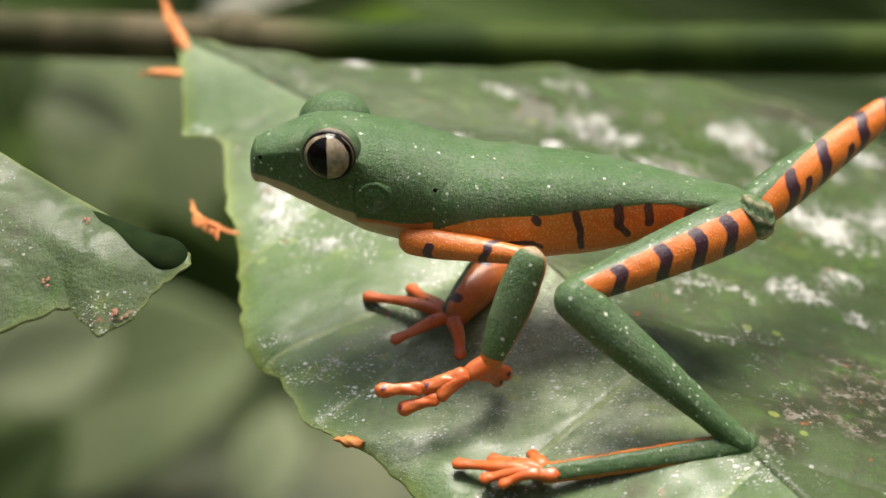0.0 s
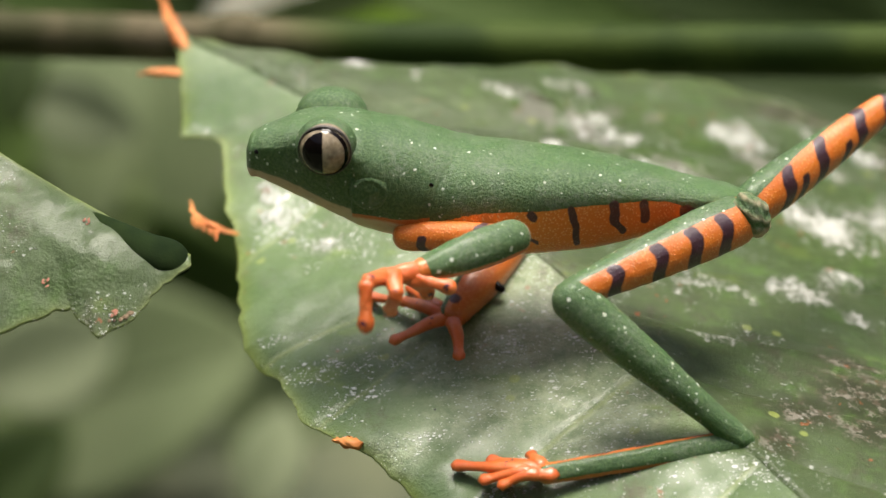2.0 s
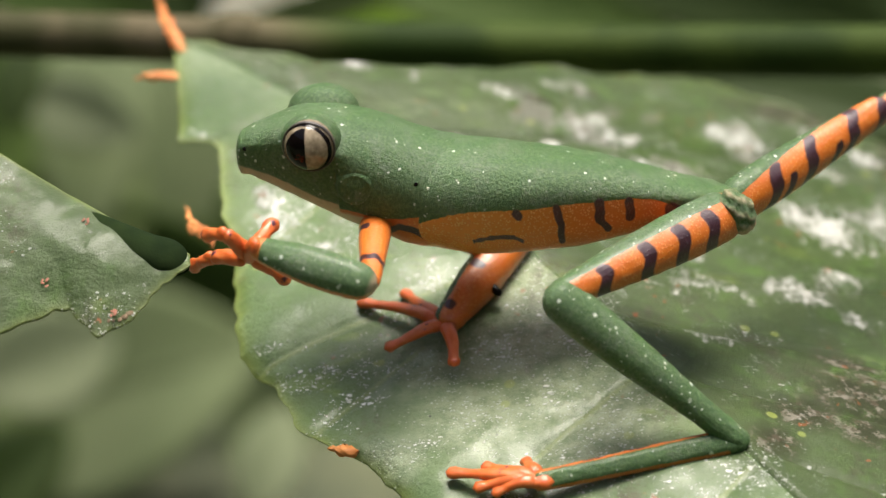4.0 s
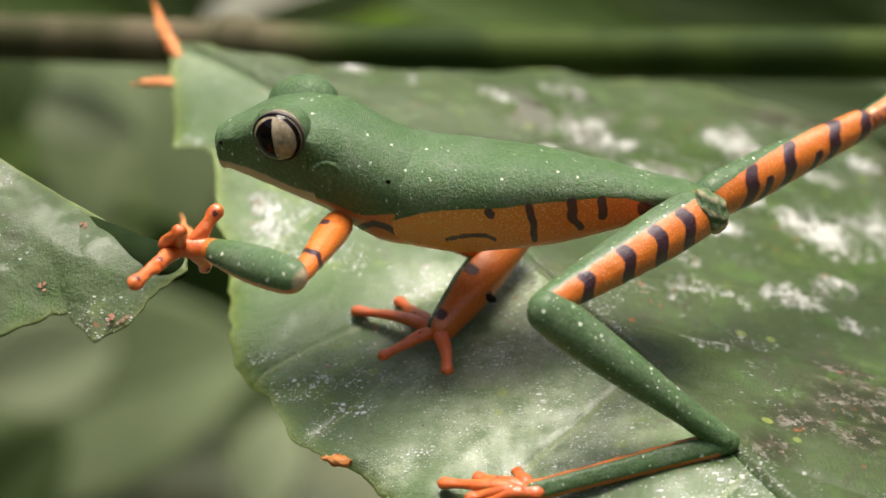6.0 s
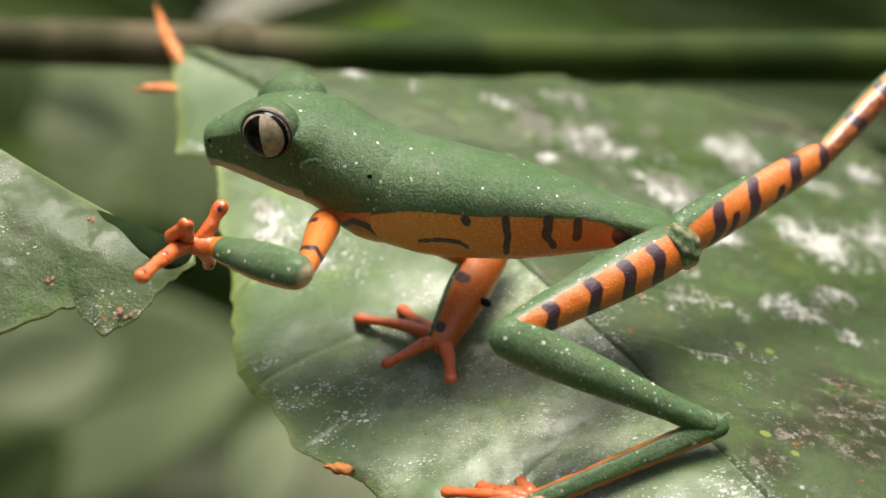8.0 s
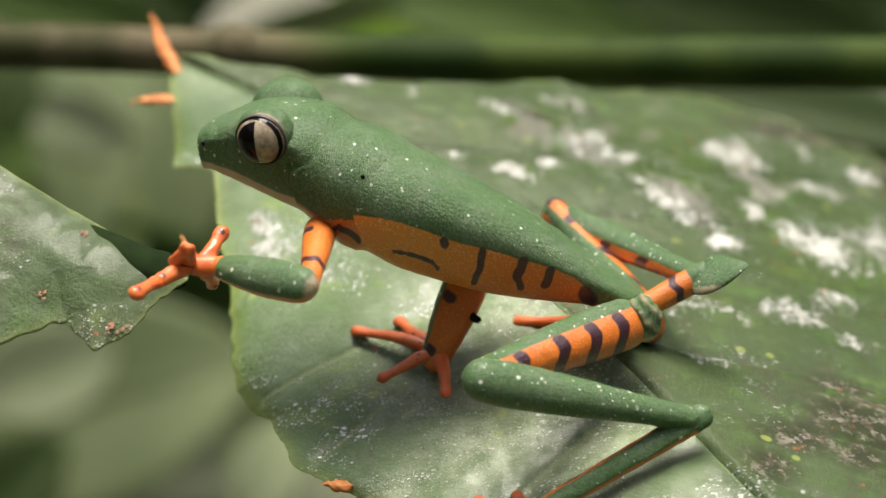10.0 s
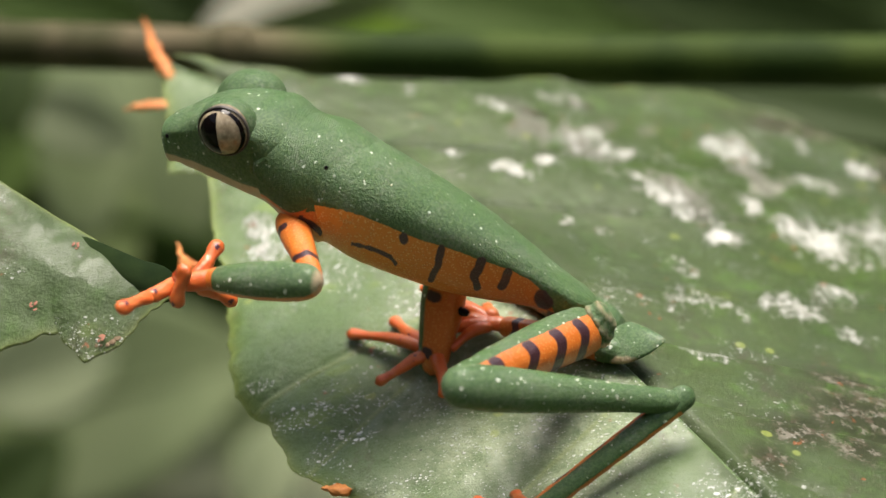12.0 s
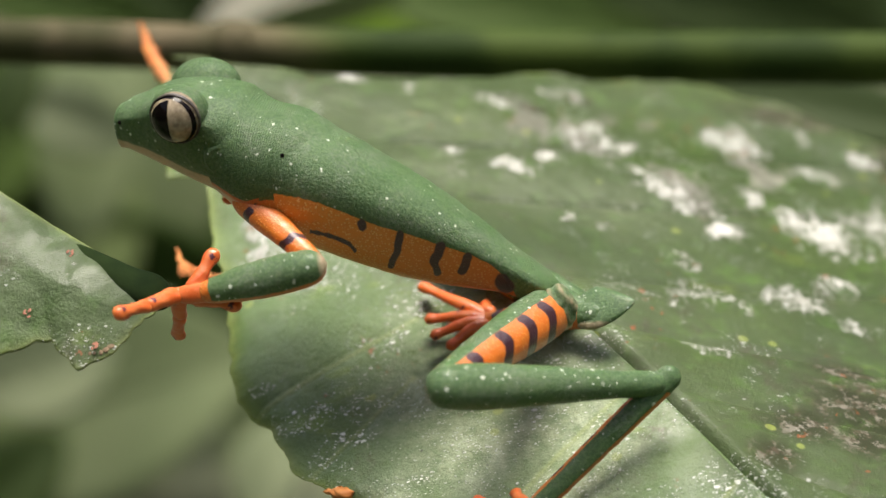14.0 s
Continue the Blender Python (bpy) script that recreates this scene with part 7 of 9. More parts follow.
    on_hand(first_tip, [
        (0, limb((-2.0, -9.9, -11.0), (-6.5, -10.0, -11.2), (-0.01, -0.87, 0.50))),
        (0.5, limb((-2.6, -15.5, -8.4), (-6.6, -13.7, -9.6), (-0.50, -0.76, 0.42))),
        (1, limb((-3.4, -16.2, -6.1), (-6.5, -14.9, -9.2), (-0.58, -0.78, 0.23))),
        (1.5, limb((-4.2, -18.7, -3.3), (-6.3, -19.4, -7.2), (-0.36, -0.86, 0.36))),
        (1.75, limb((-5.9, -18.1, 0.3), (-6.4, -19.7, -3.9), (-0.23, -0.91, 0.36))),
        (2, limb((-7.1, -18.9, 3.7), (-7.1, -20.5, -0.5), (-0.14, -0.93, 0.34))),
        (2.25, limb((-11.5, -14.6, 2.1), (-11.9, -14.5, -2.4), (-0.13, -0.99, -0.02))),
        (2.5, limb((-16.5, -7.5, -1.1), (-18.1, -4.7, -4.2), (-0.54, -0.74, -0.40))),
        (2.75, limb((-17.5, -7.5, -0.2), (-19.0, -4.5, -3.2), (-0.64, -0.67, -0.37))),
        (3, limb((-18.2, -5.6, -0.2), (-19.8, -2.5, -3.1), (-0.71, -0.64, -0.31))),
        (3.5, limb((-20.3, -6.5, 0.8), (-22.4, -3.4, -1.7), (-0.75, -0.64, -0.16))),
        (4, limb((-22.5, -5.9, 1.4), (-25.1, -2.9, -0.8), (-0.75, -0.66, 0.01))),
        (4.5, limb((-24.7, -5.2, 1.9), (-27.9, -2.4, 0.2), (-0.69, -0.70, 0.17))),
        (5, limb((-26.9, -4.6, 2.5), (-30.5, -2.3, 1.3), (-0.58, -0.76, 0.30))),
        (5.5, limb((-28.5, -8.3, 4.6), (-31.7, -11.3, 5.6), (0.68, -0.59, 0.44))),
        (5.75, limb((-28.5, -8.4, 3.0), (-31.2, -12.0, 3.4), (0.70, -0.48, 0.53))),
        (6, limb((-27.4, -10.7, 2.6), (-29.2, -14.8, 2.1), (0.63, -0.35, 0.69))),
        (6.5, limb((-27.5, -10.0, 2.4), (-29.2, -14.1, 2.0), (0.56, -0.31, 0.77))),
        (7, limb((-27.5, -10.2, 2.4), (-29.1, -14.4, 2.0), (0.51, -0.27, 0.81))),
        (7.5, limb((-27.1, -10.5, 3.0), (-28.7, -14.7, 2.6), (0.48, -0.26, 0.84))),
        (8, limb((-26.8, -10.4, 3.5), (-28.4, -14.5, 3.1), (0.46, -0.26, 0.85))),
        (8.5, limb((-26.9, -10.5, 3.0), (-28.6, -14.6, 2.7), (0.46, -0.24, 0.85))),
        (9, limb((-26.9, -10.6, 2.6), (-28.7, -14.8, 2.5), (0.48, -0.23, 0.85))),
        (9.5, limb((-27.0, -10.6, 2.2), (-28.9, -14.7, 2.2), (0.50, -0.23, 0.84))),
        (10, limb((-27.1, -10.7, 1.9), (-29.0, -14.8, 2.0), (0.52, -0.23, 0.82))),
        (10.5, limb((-27.2, -10.8, 1.5), (-29.2, -14.8, 1.7), (0.55, -0.23, 0.80))),
        (10.75, limb((-27.3, -10.7, 1.3), (-29.4, -14.7, 1.5), (0.57, -0.25, 0.78))),
        (11, limb((-27.5, -10.8, 1.2), (-29.6, -14.8, 1.4), (0.58, -0.27, 0.77))),
        (11.25, limb((-27.6, -10.8, 0.9), (-29.8, -14.7, 1.1), (0.59, -0.30, 0.75))),
        (11.5, limb((-27.7, -11.1, 0.6), (-30.0, -15.0, 0.9), (0.59, -0.32, 0.74))),
        (11.75, limb((-27.7, -11.5, 0.6), (-30.1, -15.4, 0.8), (0.60, -0.32, 0.73))),
        (12, limb((-27.8, -12.0, 0.6), (-30.1, -15.8, 0.8), (0.61, -0.32, 0.73))),
        (12.25, limb((-27.8, -11.9, 0.5), (-30.1, -15.8, 0.8), (0.62, -0.32, 0.72))),
        (12.5, limb((-27.9, -11.7, 0.4), (-30.2, -15.5, 0.7), (0.62, -0.32, 0.72))),
        (12.75, limb((-27.9, -11.5, 0.1), (-30.3, -15.3, 0.4), (0.63, -0.32, 0.71))),
        (13, limb((-27.9, -11.6, -0.1), (-30.3, -15.4, 0.2), (0.63, -0.33, 0.70))),
        (13.5, limb((-27.9, -11.8, -0.4), (-30.4, -15.6, 0.1), (0.64, -0.34, 0.68))),
        (14, limb((-28.0, -11.7, -0.7), (-30.5, -15.3, -0.2), (0.65, -0.36, 0.67))),
    ])
    on_hand(second_toe, [
        (0, limb((2.2, -9.5, -9.4), (-0.5, -10.4, -11.8), (-0.09, -0.90, 0.42))),
        (0.5, limb((1.0, -13.3, -6.7), (-1.0, -15.9, -8.5), (0.19, -0.66, 0.73))),
        (1, limb((0.1, -15.4, -3.2), (-2.0, -16.4, -6.0), (-0.09, -0.91, 0.40))),
        (1.5, limb((-2.0, -15.8, -0.3), (-2.9, -17.1, -3.7), (-0.07, -0.93, 0.36))),
        (1.75, limb((-3.1, -14.8, 1.5), (-4.2, -17.8, -0.4), (0.12, -0.56, 0.82))),
        (2, limb((-4.8, -15.4, 3.4), (-4.3, -18.9, 2.4), (-0.00, -0.27, 0.96))),
        (2.25, limb((-8.4, -11.6, 1.9), (-9.8, -14.8, 3.2), (0.55, 0.10, 0.83))),
        (2.5, limb((-13.0, -10.1, 0.2), (-15.3, -11.6, 2.6), (0.76, -0.27, 0.59))),
        (2.75, limb((-14.2, -10.3, 1.1), (-16.2, -12.0, 3.7), (0.81, -0.49, 0.33))),
        (3, limb((-15.2, -8.7, 1.1), (-17.0, -10.5, 3.8), (0.78, -0.62, 0.12))),
        (3.5, limb((-17.0, -9.3, 2.1), (-18.8, -11.2, 4.8), (0.73, -0.68, -0.00))),
        (4, limb((-19.0, -8.4, 2.7), (-20.7, -10.4, 5.4), (0.71, -0.70, -0.08))),
        (4.5, limb((-21.0, -7.4, 3.2), (-22.6, -9.4, 5.9), (0.69, -0.71, -0.13))),
        (5, limb((-23.0, -6.4, 3.8), (-24.5, -8.6, 6.4), (0.69, -0.70, -0.17))),
        (5.5, limb((-25.0, -5.8, 4.5), (-26.4, -8.0, 7.0), (0.70, -0.68, -0.21))),
        (5.75, limb((-25.3, -5.5, 3.9), (-25.9, -8.5, 6.0), (0.79, -0.45, -0.40))),
        (6, limb((-25.8, -6.7, 3.4), (-25.1, -9.5, 5.8), (0.77, -0.29, -0.56))),
        (6.5, limb((-26.1, -5.9, 3.3), (-25.2, -8.6, 5.7), (0.27, -0.60, -0.75))),
        (7, limb((-25.9, -6.2, 3.3), (-25.2, -8.8, 5.8), (-0.07, -0.71, -0.70))),
        (7.5, limb((-25.3, -6.6, 3.8), (-24.8, -9.2, 6.4), (-0.08, -0.70, -0.71))),
        (8, limb((-25.0, -6.4, 4.2), (-24.4, -9.0, 6.7), (-0.07, -0.71, -0.70))),
        (8.5, limb((-24.9, -6.6, 3.8), (-24.4, -9.3, 6.3), (-0.08, -0.69, -0.72))),
        (9, limb((-24.8, -6.9, 3.4), (-24.3, -9.5, 5.9), (-0.08, -0.69, -0.72))),
        (9.5, limb((-24.7, -7.0, 3.0), (-24.2, -9.7, 5.5), (-0.08, -0.68, -0.73))),
        (10, limb((-24.7, -7.1, 2.6), (-24.2, -9.8, 5.1), (-0.08, -0.69, -0.72))),
        (10.5, limb((-24.7, -7.2, 2.2), (-24.1, -9.9, 4.7), (-0.08, -0.69, -0.72))),
        (10.75, limb((-24.8, -7.2, 2.0), (-24.2, -9.8, 4.5), (-0.08, -0.69, -0.72))),
        (11, limb((-25.0, -7.2, 1.9), (-24.2, -9.9, 4.3), (-0.33, -0.69, -0.64))),
        (11.25, limb((-25.0, -7.4, 1.6), (-24.2, -10.0, 4.0), (-0.33, -0.69, -0.65))),
        (11.5, limb((-25.0, -7.7, 1.3), (-24.3, -10.4, 3.7), (-0.33, -0.68, -0.65))),
        (11.75, limb((-25.1, -8.1, 1.2), (-24.3, -10.9, 3.5), (-0.34, -0.66, -0.67))),
        (12, limb((-25.2, -8.5, 1.1), (-24.3, -11.3, 3.3), (-0.35, -0.63, -0.69))),
        (12.25, limb((-25.3, -8.4, 1.0), (-24.5, -11.9, 1.8), (-0.91, -0.27, -0.31))),
        (12.5, limb((-25.3, -8.2, 0.7), (-25.5, -6.0, -2.3), (-0.68, -0.62, -0.40))),
        (12.75, limb((-25.4, -8.0, 0.4), (-25.6, -5.9, -2.7), (-0.47, -0.75, -0.47))),
        (13, limb((-25.4, -8.1, 0.2), (-25.6, -6.1, -3.0), (-0.32, -0.81, -0.49))),
        (13.5, limb((-25.5, -8.3, -0.1), (-25.7, -6.5, -3.3), (-0.23, -0.87, -0.45))),
        (14, limb((-25.6, -8.1, -0.5), (-25.7, -6.6, -3.8), (-0.16, -0.91, -0.39))),
    ])
    on_hand(second_tip, [
        (0, limb((-0.5, -10.4, -11.8), (-4.2, -10.3, -13.1), (-0.19, -0.88, 0.44))),
        (0.5, limb((-1.0, -15.9, -8.5), (-3.9, -14.6, -10.9), (-0.52, -0.83, 0.20))),
        (1, limb((-2.0, -16.4, -6.0), (-4.0, -17.6, -9.3), (-0.26, -0.85, 0.47))),
        (1.5, limb((-2.9, -17.1, -3.7), (-2.7, -18.4, -7.4), (-0.15, -0.93, 0.33))),
        (1.75, limb((-4.2, -17.8, -0.4), (-4.2, -18.8, -4.3), (-0.09, -0.97, 0.25))),
        (2, limb((-4.3, -18.9, 2.4), (-5.0, -16.1, -0.3), (-0.47, -0.68, -0.56))),
        (2.25, limb((-9.8, -14.8, 3.2), (-10.7, -12.6, 0.0), (-0.44, -0.79, -0.43))),
        (2.5, limb((-15.3, -11.6, 2.6), (-17.4, -9.7, -0.2), (-0.47, -0.86, -0.22))),
        (2.75, limb((-16.2, -12.0, 3.7), (-18.2, -9.8, 1.0), (-0.58, -0.79, -0.20))),
        (3, limb((-17.0, -10.5, 3.8), (-18.9, -8.0, 1.3), (-0.68, -0.72, -0.17))),
        (3.5, limb((-18.8, -11.2, 4.8), (-20.9, -8.4, 2.9), (-0.78, -0.63, -0.05))),
        (4, limb((-20.7, -10.4, 5.4), (-23.0, -7.4, 4.2), (-0.81, -0.57, 0.15))),
        (4.5, limb((-22.6, -9.4, 5.9), (-25.1, -6.4, 5.4), (-0.75, -0.57, 0.34))),
        (5, limb((-24.5, -8.6, 6.4), (-27.2, -5.7, 6.8), (-0.61, -0.62, 0.48))),
        (5.5, limb((-26.4, -8.0, 7.0), (-29.2, -5.5, 8.3), (-0.42, -0.73, 0.54))),
        (5.75, limb((-25.9, -8.5, 6.0), (-28.4, -5.4, 5.6), (-0.66, -0.48, 0.58))),
        (6, limb((-25.1, -9.5, 5.8), (-27.2, -7.1, 3.3), (-0.84, -0.47, 0.26))),
        (6.5, limb((-25.2, -8.6, 5.7), (-27.3, -6.3, 3.2), (-0.81, -0.56, 0.15))),
        (7, limb((-25.2, -8.8, 5.8), (-27.2, -6.5, 3.3), (-0.78, -0.62, 0.08))),
        (7.5, limb((-24.8, -9.2, 6.4), (-26.8, -6.9, 3.9), (-0.76, -0.64, 0.03))),
        (8, limb((-24.4, -9.0, 6.7), (-26.5, -6.7, 4.3), (-0.76, -0.65, 0.01))),
        (8.5, limb((-24.4, -9.3, 6.3), (-26.4, -7.0, 3.7), (-0.75, -0.66, -0.01))),
        (9, limb((-24.3, -9.5, 5.9), (-26.3, -7.2, 3.3), (-0.74, -0.67, -0.03))),
        (9.5, limb((-24.2, -9.7, 5.5), (-26.2, -7.4, 2.9), (-0.73, -0.68, -0.05))),
        (10, limb((-24.2, -9.8, 5.1), (-26.1, -7.5, 2.4), (-0.72, -0.69, -0.07))),
        (10.5, limb((-24.1, -9.9, 4.7), (-26.0, -7.6, 2.0), (-0.71, -0.70, -0.09))),
        (10.75, limb((-24.2, -9.8, 4.5), (-26.0, -7.7, 1.7), (-0.68, -0.72, -0.11))),
        (11, limb((-24.2, -9.9, 4.3), (-26.0, -7.8, 1.4), (-0.66, -0.74, -0.12))),
        (11.25, limb((-24.2, -10.0, 4.0), (-26.0, -8.1, 1.0), (-0.63, -0.76, -0.14))),
        (11.5, limb((-24.3, -10.4, 3.7), (-25.9, -8.5, 0.6), (-0.60, -0.79, -0.15))),
        (11.75, limb((-24.3, -10.9, 3.5), (-25.7, -9.7, -0.1), (-0.48, -0.87, -0.11))),
        (12, limb((-24.3, -11.3, 3.3), (-25.4, -11.2, -0.6), (-0.33, -0.94, 0.05))),
        (12.25, limb((-24.5, -11.9, 1.8), (-25.5, -10.4, -1.8), (-0.38, -0.88, -0.27))),
        (12.5, limb((-25.5, -6.0, -2.3), (-26.3, -3.7, -5.4), (-0.43, -0.78, -0.46))),
        (12.75, limb((-25.6, -5.9, -2.7), (-26.4, -3.6, -5.8), (-0.42, -0.78, -0.47))),
        (13, limb((-25.6, -6.1, -3.0), (-26.3, -3.8, -6.1), (-0.41, -0.77, -0.49))),
        (13.5, limb((-25.7, -6.5, -3.3), (-26.3, -4.1, -6.5), (-0.39, -0.77, -0.51))),
        (14, limb((-25.7, -6.6, -3.8), (-26.3, -4.1, -7.0), (-0.38, -0.76, -0.53))),
    ])
    on_hand(thumb, [
        (0, limb((3.5, -8.9, -9.2), (6.6, -6.1, -11.1), (0.73, -0.62, 0.28))),
        (0.5, limb((2.3, -12.6, -6.7), (3.7, -10.8, -10.7), (0.69, -0.72, -0.09))),
        (1, limb((1.5, -14.9, -3.3), (0.7, -16.4, -7.6), (0.48, -0.85, 0.22))),
        (1.5, limb((-0.7, -15.3, -0.3), (0.3, -16.9, -4.5), (0.29, -0.88, 0.39))),
        (1.75, limb((-1.8, -14.3, 1.6), (-0.0, -15.7, -2.4), (0.19, -0.89, 0.41))),
        (2, limb((-3.5, -14.3, 2.9), (-1.2, -11.9, -0.3), (0.67, -0.74, -0.06))),
        (2.25, limb((-7.0, -11.2, 1.7), (-6.6, -7.4, -0.8), (0.84, -0.37, -0.41))),
        (2.5, limb((-11.7, -10.3, -0.3), (-12.1, -6.7, 2.4), (0.87, -0.23, 0.43))),
        (2.75, limb((-13.0, -10.7, 0.7), (-12.9, -6.8, 3.0), (0.60, -0.41, 0.68))),
        (3, limb((-14.1, -9.2, 0.6), (-13.5, -5.4, 3.1), (0.40, -0.55, 0.74))),
        (3.5, limb((-16.5, -9.9, 2.5), (-15.0, -6.0, 4.2), (0.35, -0.48, 0.81))),
        (4, limb((-18.4, -9.0, 3.1), (-16.5, -5.2, 4.8), (0.30, -0.52, 0.80))),
        (4.5, limb((-20.2, -7.9, 3.5), (-18.0, -4.4, 5.4), (0.26, -0.58, 0.77))),
        (5, limb((-22.0, -7.0, 3.9), (-19.5, -3.9, 6.1), (0.19, -0.68, 0.71))),
        (5.5, limb((-23.6, -5.8, 3.8), (-20.9, -3.7, 7.0), (0.03, -0.85, 0.53))),
        (5.75, limb((-23.9, -5.6, 3.4), (-21.2, -4.4, 6.8), (-0.08, -0.91, 0.40))),
        (6, limb((-24.3, -6.3, 3.0), (-21.8, -5.0, 6.6), (-0.08, -0.92, 0.39))),
        (6.5, limb((-24.6, -5.8, 2.7), (-22.1, -4.5, 6.3), (-0.08, -0.92, 0.39))),
        (7, limb((-24.4, -5.9, 2.7), (-22.0, -4.6, 6.4), (-0.08, -0.92, 0.39))),
        (7.5, limb((-23.8, -6.2, 3.4), (-21.6, -4.9, 7.1), (-0.08, -0.92, 0.38))),
        (8, limb((-23.5, -6.1, 3.6), (-21.3, -4.7, 7.4), (-0.08, -0.92, 0.38))),
        (8.5, limb((-23.4, -6.3, 3.3), (-21.3, -3.8, 6.6), (0.04, -0.81, 0.58))),
        (9, limb((-23.3, -6.5, 3.0), (-21.4, -3.5, 5.9), (0.11, -0.73, 0.68))),
        (9.5, limb((-23.2, -6.6, 2.6), (-21.4, -3.3, 5.3), (0.14, -0.67, 0.73))),
        (10, limb((-23.2, -6.8, 2.2), (-21.4, -3.4, 4.7), (0.15, -0.66, 0.74))),
        (10.5, limb((-23.2, -6.8, 1.7), (-21.4, -3.4, 4.1), (0.17, -0.63, 0.76))),
        (10.75, limb((-23.3, -6.8, 1.5), (-21.5, -3.6, 4.2), (0.14, -0.68, 0.72))),
        (11, limb((-23.5, -6.9, 1.3), (-21.5, -4.0, 4.2), (0.10, -0.74, 0.67))),
        (11.25, limb((-23.5, -7.0, 1.1), (-21.6, -4.1, 4.0), (0.10, -0.74, 0.66))),
        (11.5, limb((-23.5, -7.4, 0.9), (-21.7, -4.4, 3.8), (0.10, -0.74, 0.67))),
        (11.75, limb((-23.6, -7.7, 0.8), (-21.7, -4.6, 3.7), (0.12, -0.71, 0.69))),
        (12, limb((-23.7, -8.0, 0.8), (-21.7, -4.9, 3.6), (0.13, -0.70, 0.70))),
        (12.25, limb((-23.8, -8.0, 0.7), (-21.7, -5.2, 3.6), (0.10, -0.74, 0.66))),
        (12.5, limb((-23.9, -8.0, 0.5), (-21.6, -5.4, 3.6), (0.06, -0.80, 0.60))),
        (12.75, limb((-24.0, -7.8, 0.2), (-21.8, -5.2, 3.3), (0.07, -0.79, 0.61))),
        (13, limb((-24.0, -7.9, -0.0), (-21.8, -5.2, 3.1), (0.08, -0.79, 0.61))),
        (13.5, limb((-24.1, -8.2, -0.3), (-22.0, -5.6, 2.9), (0.07, -0.80, 0.60))),
        (14, limb((-24.2, -8.2, -0.6), (-22.1, -5.9, 2.7), (0.03, -0.84, 0.54))),
    ])
